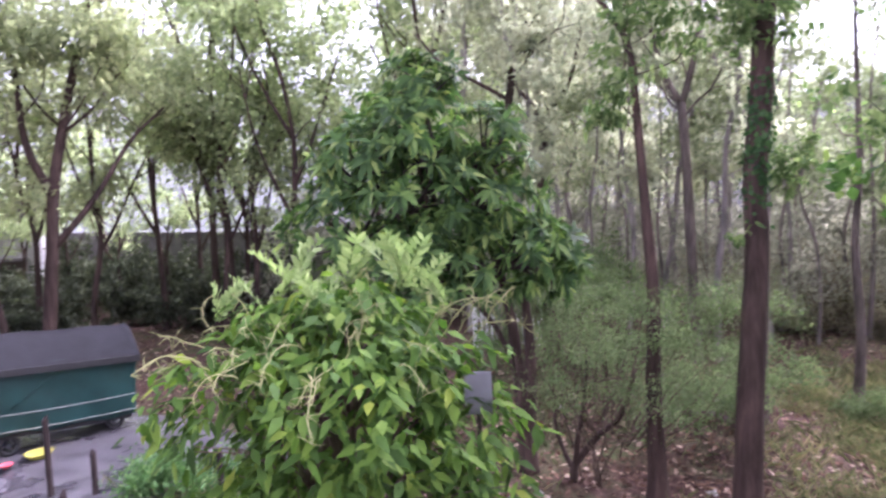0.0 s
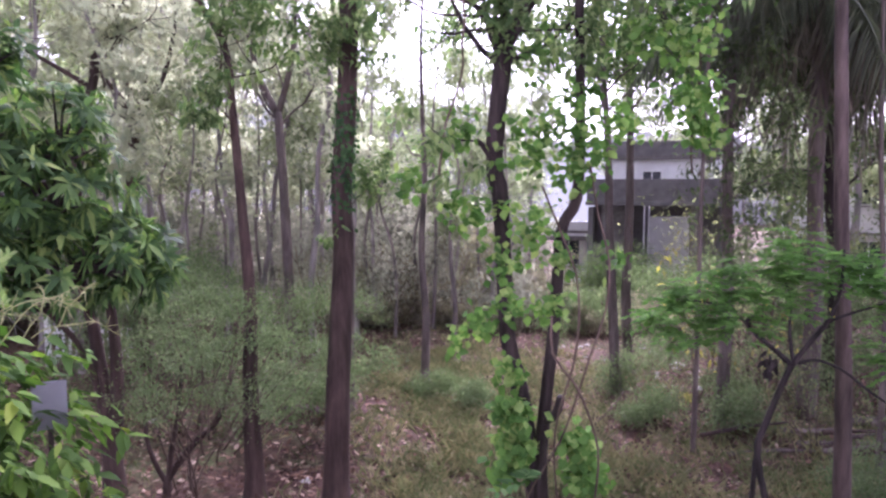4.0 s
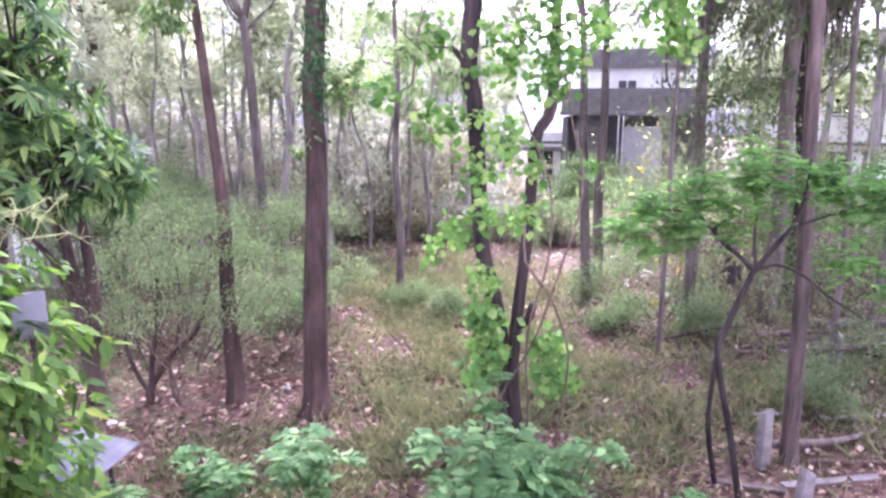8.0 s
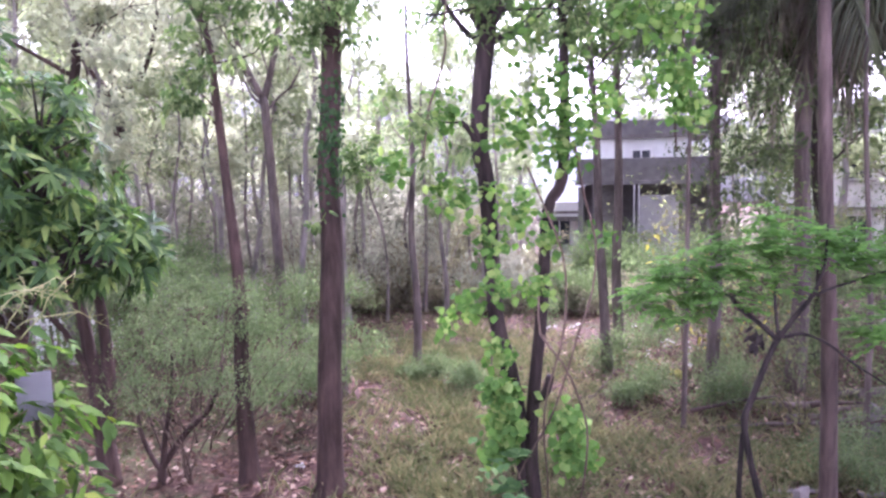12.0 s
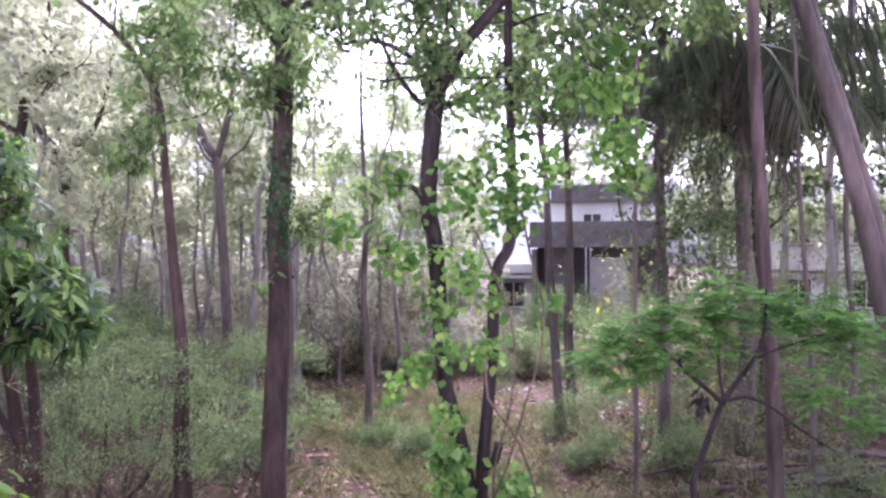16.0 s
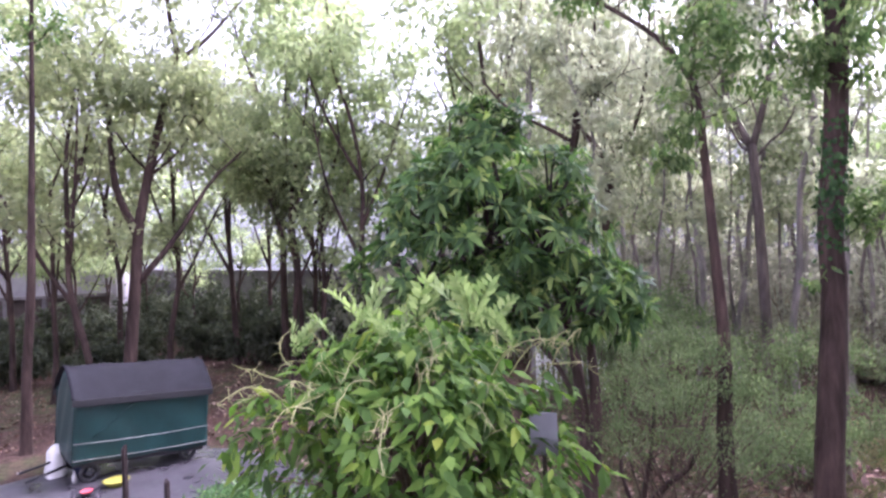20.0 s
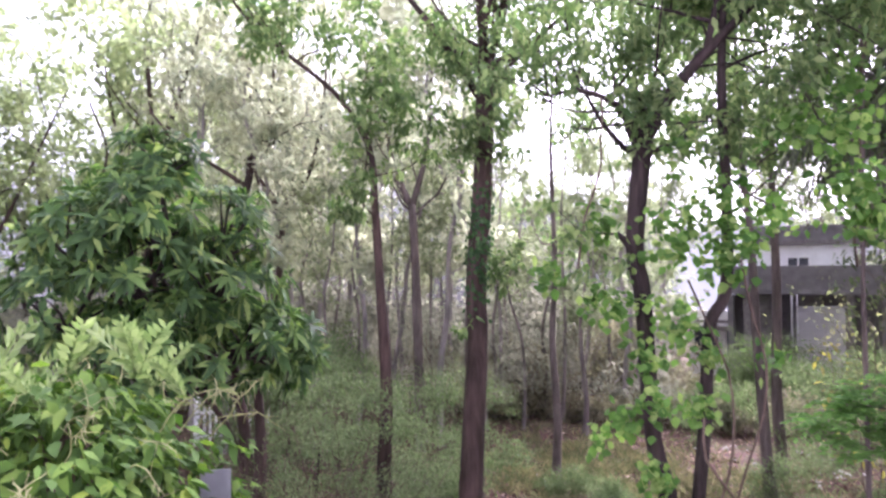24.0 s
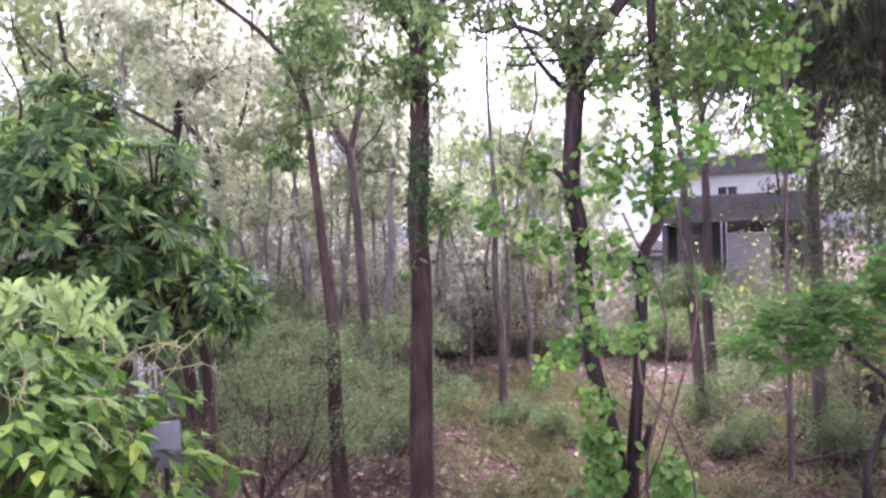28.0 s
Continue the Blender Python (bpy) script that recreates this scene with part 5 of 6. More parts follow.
def sapling(x, y, height, seed, fans=5, size=0.5):
    """A young plant: a thin stem with whorls of feathered leaves."""
    rng = np.random.default_rng(seed)
    e = thing("sapling", (x, y, float(gz(x, y)) - 0.02), "fresh green sapling with feathered leaves", "plant", "saplings below the balcony")
    leaf = Build()
    for s in range(fans):
        wood = Build()
        a0 = rng.uniform(0, 2 * math.pi)
        h = height * rng.uniform(0.45, 1.0)
        line = grow(rng, (rng.normal() * 0.12, rng.normal() * 0.12, 0), (math.cos(a0) * 0.28, math.sin(a0) * 0.28, 1), h, 5, 0.1, 0.1)
        wood.tube(line, np.linspace(0.014, 0.006, 6), 5, 2)
        for q, tier in ((line[-1], 1.0), (line[-2], 1.1), (line[-3], 0.9)):
            for _ in range(rng.integers(4, 7)):
                a = rng.uniform(0, 2 * math.pi)
                d = unit(np.array([math.cos(a), math.sin(a), rng.uniform(0.1, 0.7)]))
                k = 5
                t = np.linspace(0.25, 1, k)
                ln = size * tier * rng.uniform(0.6, 1.1)
                pts = q + d * ln * t[:, None] - np.array([0, 0, 1]) * ln * 0.55 * (t[:, None] ** 2)
                leaf.tube([q, pts[3], pts[-1]], [0.004, 0.003, 0.002], 3, 2)
                side = unit(np.cross(d, (0, 0, 1)))
                w = 0.5 * ln * np.sin(t * 2.3 + 0.5)
                for sg in (-1, 1):
                    leaf.leaves(pts, np.tile(d * 0.55 + side * sg, (k, 1)) + rng.normal(size=(k, 3)) * 0.1, rng.normal(size=(k, 3)) * 0.25 + (0, 0, 1), np.maximum(w, 0.09), np.maximum(w, 0.09) * 0.46, 0.25, full=True)
        part("stem", wood, TWIG, e)
    part("foliage", leaf, LEAF_FERN, e)


for i, (x, y, h, n) in enumerate([(-1.35, 6.55, 1.25, 3), (-1.3, 6.2, 0.6, 2), (-1.75, 5.7, 0.6, 3), (-0.95, 5.5, 0.65, 3), (0.5, 6.25, 1.7, 5), (0.8, 6.35, 1.75, 5), (0.3, 5.95, 1.35, 4), (0.95, 6.0, 1.45, 4), (0.6, 5.55, 0.95, 4),
                                   (-0.4, 6.0, 0.6, 2), (-0.2, 5.4, 0.65, 3), (1.6, 5.9, 0.7, 3), (2.0, 5.7, 0.6, 3), (1.4, 5.3, 0.6, 3), (-2.6, 6.75, 0.75, 3), (-2.3, 6.1, 0.55, 2), (2.7, 6.2, 0.4, 2), (3.1, 6.0, 0.45, 2), (-2.9, 5.4, 0.7, 3), (-3.4, 6.0, 0.6, 2)]):
    sapling(x, y, h, 200 + i, n, 0.30 + 0.06 * h)


# ---- palm ----
def palm():
    rng = np.random.default_rng(221)
    at = np.array([6.75, 13.6])
    e = thing("palm_tree", (*at, float(gz(*at)) - 0.03), "dark palm tree with long drooping fronds", "tree")
    b = Build()
    b.tube([(0, 0, 0), (0.1, 0, 2.5), (0.0, 0, 5), (0.05, 0, 8.4)], [0.2, 0.15, 0.14, 0.17], 12, 6, 0.03, rng)
    part("trunk", b, BARK_GREY, e)
    for i in range(25):
        a = i * 2.399 + rng.normal() * 0.15
        lift = rng.uniform(-0.25, 1.0) if i > 2 else rng.uniform(-1.2, -0.6)
        ln = rng.uniform(3.6, 4.8) if i > 2 else rng.uniform(1.8, 2.8)
        d = np.array([math.cos(a), math.sin(a), 0])
        t = np.linspace(0, 1, 34)
        line = np.array([0.05, 0, 8.3]) + d * (ln * t * (1 - 0.12 * t))[:, None] + np.array([0, 0, 1]) * (ln * (lift * 0.8 * t - (0.52 + 0.3 * lift) * t ** 2))[:, None]
        f = Build()
        f.tube(line[::4], np.linspace(0.035, 0.006, len(line[::4])), 5, 2)
        side = unit(np.cross(d, (0, 0, 1)))
        w = 1.0 * np.sin(np.clip(t * 2.6 + 0.35, 0, 3.05)) + 0.06
        for sg in (-1, 1):
            f.leaves(line[3:], np.tile(side * sg * 0.75 + d * 0.5, (31, 1)) + np.array([0, 0, -1.5]) + rng.normal(size=(31, 3)) * 0.16, np.tile([0, 0, 1.0], (31, 1)) + side * sg * 0.4, w[3:] * 0.9, 0.034, 0.5)
        part("frond", f, LEAF_PALM if i > 2 else LEAF_DEAD, e)
    for i in range(14):
        a = i * 2.399
        d = np.array([math.cos(a), math.sin(a), 0])
        ln = rng.uniform(1.8, 3.4)
        t = np.linspace(0, 1, 20)
        line = np.array([0.05, 0, 8.15]) + d * (0.15 + 0.75 * np.sin(t * 1.9))[:, None] + np.array([0, 0, -1]) * (ln * t ** 1.3 - 0.35 * np.sin(t * 3.1))[:, None]
        f = Build()
        f.tube(line[::3], np.linspace(0.03, 0.006, len(line[::3])), 5, 2)
        for sg in (-1, 1):
            f.leaves(line[2:], np.tile(np.cross(d, (0, 0, 1)) * sg * 0.4, (18, 1)) + np.array([0, 0, -1.0]) + rng.normal(size=(18, 3)) * 0.18, np.tile(d, (18, 1)) + rng.normal(size=(18, 3)) * 0.3, rng.uniform(0.4, 0.8, 18), 0.05, 0.2)
        part("dead_frond", f, LEAF_DEAD, e, "dry grey frond hanging down the trunk")


palm()
K = (8.2, 15.6)
tree("dark_leafy_tree", K, [(0, 0, 0), (0.1, 0, 2.5), (-0.1, 0.1, 5), (0, 0, 7.5), (0.2, 0, 10)], [0.16, 0.14, 0.12, 0.09, 0.04], "dark leafy tree standing close behind the palm", "tree", BARK_DARK, LEAF_DUSK, 241, limbs=15, low=4.2, reach=2.3, leaf_size=0.2, per=15, spread=0.45, fill=0.3, shape=0.5)
K2 = (11.2, 14.2)
tree("dark_leafy_tree", K2, [(0, 0, 0), (-0.1, 0, 2.5), (0.1, 0.1, 5), (0, 0.2, 7.5), (-0.2, 0, 10.5)], [0.14, 0.12, 0.1, 0.08, 0.04], "dark leafy tree beyond the leaning trunk", "tree", BARK_DARK, LEAF_DUSK, 242, limbs=13, low=5.2, reach=2.2, leaf_size=0.2, per=13, spread=0.45, fill=0.3, shape=0.5)
LEAN = (6.0, 7.3)
tree("leaning_palm_trunk", LEAN, rel(LEAN, [(6.0, 7.3, 0), (5.68, 7.45, 2.2), (5.36, 7.65, 4.35), (5.2, 7.76, 5.2), (5.03, 7.86, 6.05), (4.82, 8.0, 7.05), (4.62, 8.1, 7.9), (4.3, 8.2, 9.6), (4.0, 8.3, 11.5)]), [0.135, 0.12, 0.105, 0.1, 0.097, 0.092, 0.088, 0.08, 0.06],
     "leaning tree with rough pale grey-brown bark and a second stem", "tree", BARK_PALE, LEAF_WOOD, 231, limbs=5, low=9.5, reach=2.2,
     forks=[(rel(LEAN, [(5.75, 7.5, 2.0), (5.56, 7.8, 4.35), (5.4, 7.95, 5.3), (5.2, 8.05, 6.2), (4.95, 8.15, 7.2), (4.8, 8.2, 8.5)]), 0.1, 0.07)], bare=(0,))


# ---- the wood behind: a few trees built once, then set out ----
def wood_tree(seed, leaf, bark, h, r, per, size, low):
    rng = np.random.default_rng(seed)
    pts = [(rng.normal() * 0.16 * s * 2, rng.normal() * 0.16 * s * 2, h * s) for s in np.linspace(0, 1, 7)]
    pts[0] = (0, 0, 0)
    forks = []
    if seed % 2:
        q = np.array(pts[3])
        a = rng.uniform(0, 6.28)
        forks.append(([q, q + (math.cos(a) * 0.7, math.sin(a) * 0.7, h * 0.13), q + (math.cos(a) * 1.2, math.sin(a) * 1.2, h * 0.3), q + (math.cos(a) * 1.5, math.sin(a) * 1.5, h * 0.45)], r * 0.6, r * 0.15))
    return tree("woodland_tree", (0, 0), pts, np.linspace(r, r * 0.22, 7), "slim woodland tree with a bare trunk and thin crown", "tree", bark, leaf, seed, limbs=9, low=h * low, reach=h * 0.2, leaf_size=size, per=per,
                spread=0.42, fill=0.42, forks=forks, subs=4, twigs=3, group="woodland trees behind", sides=8, joined=True)


def spreading_tree(seed, h, r, leaf=LEAF_HAZE, label="crooked tree with soft yellow-green leaf masses"):
    """A crooked trunk parting low into three limbs, with leaves in soft layered masses."""
    rng = np.random.default_rng(seed)
    pts = [(rng.normal() * 0.3 * s, rng.normal() * 0.3 * s, h * s) for s in np.linspace(0, 1, 7)]
    forks = []
    for i, z in enumerate((0.3, 0.4, 0.52)):
        q = np.array([np.interp(z, np.linspace(0, 1, 7), [p[c] for p in pts]) for c in range(3)])
        a = i * 2.3 + rng.uniform(0, 1.2)
        o = np.array([math.cos(a), math.sin(a), 0])
        forks.append(([q, q + o * 0.6 + (0, 0, h * 0.09), q + o * 1.3 + (0, 0, h * 0.22), q + o * rng.uniform(1.6, 2.6) + (0, 0, h * 0.38)], r * 0.62, r * 0.15))
    return tree("spreading_tree", (0, 0), pts, np.linspace(r, r * 0.25, 7), label, "tree", BARK_RED, leaf, seed, limbs=12, low=h * 0.36, reach=h * 0.22, leaf_size=0.25, per=10,
                spread=0.56, fill=0.24, forks=forks, subs=4, twigs=3, group="spreading trees by the cart", sides=9, joined=True, shape=0.62)


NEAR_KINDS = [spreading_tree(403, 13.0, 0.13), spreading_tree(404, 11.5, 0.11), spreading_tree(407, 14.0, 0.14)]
DIM_KINDS = [spreading_tree(411, 13.0, 0.12, LEAF_HAZED_LIGHT, "crooked tree with dull grey-green leaf masses"), spreading_tree(412, 12.0, 0.11, LEAF_HAZED_LIGHT, "crooked tree with dull grey-green leaf masses"), spreading_tree(413, 13.5, 0.12, LEAF_HAZED_LIGHT, "crooked tree with dull grey-green leaf masses")]
# these carry the mist in their pale leaf and bark colours
FAR_KINDS = [wood_tree(301, LEAF_HAZED_PALE, BARK_HAZED, 13.5, 0.12, 9, 0.27, 0.38), wood_tree(302, LEAF_HAZED_PALE, BARK_HAZED, 12.0, 0.10, 9, 0.27, 0.36), wood_tree(306, LEAF_HAZED_PALE, BARK_HAZED, 11.5, 0.09, 9, 0.26, 0.33)]


GREEN_KINDS = [wood_tree(309, LEAF_HAZED_MID, BARK_HAZED, 12.5, 0.11, 11, 0.26, 0.36), wood_tree(310, LEAF_HAZED_MID, BARK_HAZED, 11.0, 0.1, 11, 0.25, 0.34), wood_tree(313, LEAF_HAZED_MID, BARK_HAZED, 13.5, 0.12, 11, 0.26, 0.36)]


def set_out():
    rng = np.random.default_rng(311)
    taken = [(-1.0, 15.6), (3.35, 15.2), (4.15, 17.5), C, Y, Y2, L2, (6.75, 13.6), (-16.6, 5.4)]
    spots = [(24.0, 50.6), (24.6, 52.0), (25.2, 53.6), (23.2, 53.0), (25.8, 51.2), (27, 57.5), (22.5, 46.5), (26, 44), (23.5, 62.5), (27, 66), (24, 70.5), (19.5, 68), (21, 75), (18.6, 13), (21, 9.5), (23, 7.6), (20.5, 20), (24, 16.5), (26, 12), (19, 30.5), (25, 24), (22, 33), (24, 28.5), (23, 37), (24.5, 40)]
    for r, az in spots:
        taken.append(polar(r, az))
    plan = [(polar(r, az), 0) for r, az in spots + [(41, -2.5), (43, -5.5), (41, -12.5), (43, -15.5), (41, -18.5), (42, -22), (45, -20), (37, 1.5), (35, 4.5), (39, 7.5), (33, -2.5), (36, -24.5), (33, -27), (30, -37), (34, -40), (28, -43)]]
    tries = 0
    while len(plan) < 112 and tries < 6000:
        tries += 1
        r, az = math.sqrt(rng.uniform(21 ** 2, 46 ** 2)), rng.uniform(-50, 84)
        if -23 < az < -5 or -8 <= az < 5 and r < 30 and rng.uniform() < 0.75 or az < -28 and r < 30 and rng.uniform() < 0.5:
            continue
        if az > 39 or 44 < r or -45 < az < -25 and 32 < r:
            continue
        x, y = polar(r, az)
        if min(math.hypot(x - a, y - b) for a, b in taken) < 1.5:
            continue
        taken.append((x, y))
        plan.append(((x, y), 1))
    placed = []
    for i, ((x, y), far) in enumerate(plan):
        az = math.degrees(math.atan2(-x, y))
        # leaf kind by bearing: paler colour where more haze is wanted
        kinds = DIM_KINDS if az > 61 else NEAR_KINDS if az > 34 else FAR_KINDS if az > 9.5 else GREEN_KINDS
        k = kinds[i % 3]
        s = rng.uniform(0.82, 1.12) * (0.7 if -1 < az < 9.5 else 0.74 if -9 < az <= -1 else 1.0)
        m = pose(x, y, float(gz(x, y)) - 0.03, rng.normal() * 2, rng.normal() * 2, rng.uniform(0, 360)) @ Matrix.Diagonal((s, s, s * rng.uniform(0.9, 1.1), 1))
        if k not in placed:
            placed.append(k)
            k.matrix_basis = m
        else:
            e = copy_thing(k, Matrix.Identity(4))
            e.matrix_basis = m
    # small ones along the foot of the boundary wall and before the long house
    for i, (x, y) in enumerate([(-37.5, 17.0), (-34.0, 16.6), (-31.5, 17.2), (-29.0, 16.4), (-26.5, 17.1), (-23.5, 16.6), (-21.0, 17.3), (-32.5, 11.6), (-30.5, 9.4), (-33.0, 14.2), (-28.0, 10.8), (-25.5, 7.8)]):
        s = 0.52 + 0.07 * (i % 3)
        copy_thing(NEAR_KINDS[i % 3], Matrix.Identity(4)).matrix_basis = pose(x, y, float(gz(x, y)) - 0.03, 0, 0, 77 * i) @ Matrix.Diagonal((s * 1.15, s * 1.15, s, 1))


set_out()


def far_thicket():
    """Tall pale bushes that close the wood off at eye level; haze is in their leaf colour."""
    rng = np.random.default_rng(321)
    kinds = [shrub(0, 0, h, h * 0.75, 322 + i, LEAF_HAZED_FAR, 8, 0.24, 6, "tall dull grey-green thicket under the far trees", "far thicket", "thicket", BARK_HAZED, 0.1) for i, h in enumerate((2.6, 3.6, 3.0))]
    n = 0
    for i in range(400):
        r, az = rng.uniform(24, 42), rng.uniform(-4, 44)
        if n >= 40:
            break
        x, y = polar(r, az)
        m = pose(x, y, float(gz(x, y)), 0, 0, rng.uniform(0, 360)) @ Matrix.Diagonal((*[rng.uniform(0.8, 1.3)] * 3, 1))
        if n < 3:
            kinds[n].matrix_basis = m
        else:
            copy_thing(kinds[n % 3], Matrix.Identity(4)).matrix_basis = m
        n += 1


far_thicket()


# ---- the covered cart ----
def cart():
    e = thing("covered_cart", (-14.38, 6.52, 0.03), "long cart under green tarpaulin with a dark barrel roof", "cart")
    e.matrix_basis = pose(-14.38, 6.52, 0.03, 0, 4.6, 80.8)
    L, D, eave, crest, foot = 2.62, 1.49, 1.6, 2.15, 0.36
    rng = np.random.default_rng(401)

    def sheet(rows_, name, mat, label="", smooth=True):
        v = np.array(rows_)
        a, c = v.shape[:2]
        i, j = np.meshgrid(np.arange(a - 1), np.arange(c - 1), indexing="ij")
        q = i * c + j
        b = Build()
        b.add(v.reshape(-1, 3), np.concatenate([np.stack([q, q + 1, q + c], -1).reshape(-1, 3), np.stack([q + 1, q + c + 1, q + c], -1).reshape(-1, 3)]))
        ob = part(name, b, mat, e, label, smooth)
        so = ob.modifiers.new("thick", "SOLIDIFY")
        so.thickness = 0.012
        return ob

    xs = np.linspace(-L / 2, L / 2, 40)
    ang = np.linspace(math.pi, 0, 17)
    roof = [[(x, -math.cos(a) * (D / 2 + 0.07) * -1, eave - 0.03 + (crest - eave + 0.03) * (1 - abs(math.cos(a)) ** 1.6) + 0.012 * math.sin(x * 5 + a * 3) + (0.02 if abs(x) > L / 2 - 0.08 else 0)) for a in ang] for x in np.linspace(-L / 2 - 0.06, L / 2 + 0.06, 40)]
    sheet(roof, "roof", TARP_ROOF, "wet dark grey barrel roof")
    for sg in (-1, 1):
        side = [[(x, sg * (D / 2 + 0.018 * math.sin(x * 4.3 + z * 5) + 0.02 * math.sin(x * 11) * (1.45 - z) * 0.5), z) for z in np.linspace(eave + 0.06, foot + 0.025 * math.sin(x * 6), 14)] for x in xs]
        sheet(side, "side_sheet", TARP, "dark green tarpaulin side, roped down")
    for sg in (-1, 1):
        end = []
        for y in np.linspace(-D / 2, D / 2, 15):
            top = eave + (crest - eave) * (1 - abs(2 * y / D) ** 1.6)
            end.append([(sg * (L / 2 - 0.03) + 0.012 * math.sin(y * 9 + z * 4), y, z) for z in np.linspace(top - 0.03, foot, 12)])
        sheet(end, "end_sheet", TARP)
    # black strips: the roof hem and the shadow under the eave in one
    for sg in (-1, 1):
        boxes("hem_shade_strip", (L + 0.1, 0.02, 0.13), (0, sg * (D / 2 + 0.085), eave - 0.13), BLACK, e, "dark hem and eave shadow strip under the roof edge")
    for z, sag in ((0.78, 0.03), (0.46, 0.02)):
        b = Build()
        b.tube([(x, -D / 2 - 0.045, z - sag * math.sin((x / L + 0.5) * math.pi) + 0.05 * x / L) for x in np.linspace(-L / 2, L / 2, 9)], np.full(9, 0.010), 6, 2)
        part("rope", b, ROPE, e)
    b = Build()
    b.tube([(-0.95, -D / 2 - 0.02, 0.85), (-0.6, -D / 2 - 0.03, 1.12), (-0.2, -D / 2 - 0.02, 1.45)], [0.014] * 3, 5, 3)
    part("fold", b, TARP, e)
    boxes("bed", (L - 0.1, D - 0.12, 0.1), (0, 0, 0.28), BLACK, e)
    for sx in (-0.95, 0.95):
        for sy in (-1, 1):
            b = Build()
            c = np.array([sx, sy * (D / 2 - 0.16), 0.195 + sx * 0.08])
            a = np.linspace(0, 2 * math.pi, 20)
            b.tube([c + (0.15 * math.cos(t), 0, 0.15 * math.sin(t)) for t in a], np.full(20, 0.045), 8, 1)
            w = part("wheel", b, BLACK, e)
            h = Build()
            h.tube([c - (0, 0.04, 0), c + (0, 0.04, 0)], [0.05, 0.05], 10, 1)
            for t in np.linspace(0, 2 * math.pi, 6, endpoint=False):
                h.tube([c, c + (0.13 * math.cos(t), 0, 0.13 * math.sin(t))], [0.012, 0.012], 5, 1)
            part("hub", h, STEEL, w)
    for y0, y1, z1 in ((-0.3, -0.45, 0.08), (0.3, 0.2, 0.1)):
        b = Build()
        b.tube([(-L / 2, y0, 0.25), (-L / 2 - 0.7, y1, z1)], [0.03, 0.025], 7, 1)
        part("shaft", b, BLACK, e)



cart()


def sack():
    b = Build()
    k, s = 12, 14
    rows = []
    rng = np.random.default_rng(411)
    for i in range(k):
        t = i / (k - 1)
        r = (0.22, 0.24, 0.235, 0.225, 0.21, 0.20, 0.195, 0.195, 0.20, 0.19, 0.14, 0.02)[i]
        rows.append([(r * math.cos(a) * (1 + 0.08 * math.sin(3 * a + t * 4)) + (0.12 * t * t), 0.8 * r * math.sin(a) * (1 + 0.1 * math.cos(4 * a)), 0.62 * t) for a in np.linspace(0, 2 * math.pi, s, endpoint=False)])
    v = np.array(rows).reshape(-1, 3)
    f = [t for i in range(k - 1) for j in range(s) for t in ((i * s + j, i * s + (j + 1) % s, (i + 1) * s + j), (i * s + (j + 1) % s, (i + 1) * s + (j + 1) % s, (i + 1) * s + j))]
    b.add(v, f)
    b.tube([(0.1, 0, 0.5), (0.26, 0.1, 0.5), (0.36, 0.18, 0.43)], [0.1, 0.07, 0.02], 8, 3)
    me = b.mesh("sack", CLOTH)
    ob = new("white_sack", me)
    ob.matrix_basis = pose(-14.95, 5.25, float(gz(-14.95, 5.25)) + 0.03, 0, 0, 140)
    tagged(ob, "white cloth sack standing beside the cart", "sack")


sack()


def lathe(name, profile, at, mat, label, category, group="", tilt=(0, 0, 0)):
    b = Build()
    s = 14
    v = [(r * math.cos(a), r * math.sin(a), z) for r, z in profile for a in np.linspace(0, 2 * math.pi, s, endpoint=False)]
    f = [t for i in range(len(profile) - 1) for j in range(s) for t in ((i * s + j, i * s + (j + 1) % s, (i + 1) * s + j), (i * s + (j + 1) % s, (i + 1) * s + (j + 1) % s, (i + 1) * s + j))]
    b.add(v, f)
    ob = new(name, b.mesh(name, mat))
    ob.matrix_basis = pose(*at, *tilt)
    return tagged(ob, label, category, group)


Z0 = 0.045
lathe("bottle", [(0.001, 0), (0.045, 0), (0.048, 0.13), (0.018, 0.19), (0.018, 0.24), (0.001, 0.24)], (-14.15, 5.3, Z0), PLASTIC_WHITE, "small white plastic bottle on the wet drive", "bottle")
lathe("bucket", [(0.001, 0), (0.13, 0), (0.16, 0.24), (0.165, 0.25), (0.15, 0.25), (0.12, 0.02), (0.001, 0.02)], (-14.75, 5.65, Z0), PLASTIC_BLUE, "dark blue plastic bucket beside the cart", "bucket")
lathe("pot", [(0.001, 0), (0.1, 0), (0.15, 0.2), (0.17, 0.3), (0.15, 0.3), (0.13, 0.2), (0.001, 0.05)], (-10.58, 6.43, Z0), BLACK, "dark round pot beside the drive", "pot")
lathe("basin", [(0.001, 0), (0.16, 0), (0.24, 0.09), (0.25, 0.1), (0.22, 0.1), (0.14, 0.02), (0.001, 0.02)], (-13.35, 5.75, Z0), PLASTIC_YELLOW, "yellow plastic basin on the wet drive", "basin")
lathe("bowl", [(0.001, 0), (0.07, 0), (0.11, 0.05), (0.115, 0.06), (0.095, 0.05), (0.055, 0.015), (0.001, 0.015)], (-13.35, 5.2, Z0), PLASTIC_PINK, "pink plastic bowl on the wet drive", "bowl")


# ---- posts, sheet, gate ----
def post(x, y, h, w, label, group, mat, tilt=(0, 0), name="fence_post", d=None):
    ob = boxes(name, (w, d or w, h + 0.1), (0, 0, 0), mat, None, "", 0, 0.015, 0.94)
    ob.matrix_basis = pose(x, y, float(gz(x, y)) - 0.1, tilt[0], tilt[1], 12)
    for v in ob.data.vertices:
        if v.co.z > h * 0.9:
            v.co.z += 0.05 * math.sin(v.co.x * 30 + x * 9) + 0.035 * math.cos(v.co.y * 45 + y)
    tagged(ob, label, "post", group)


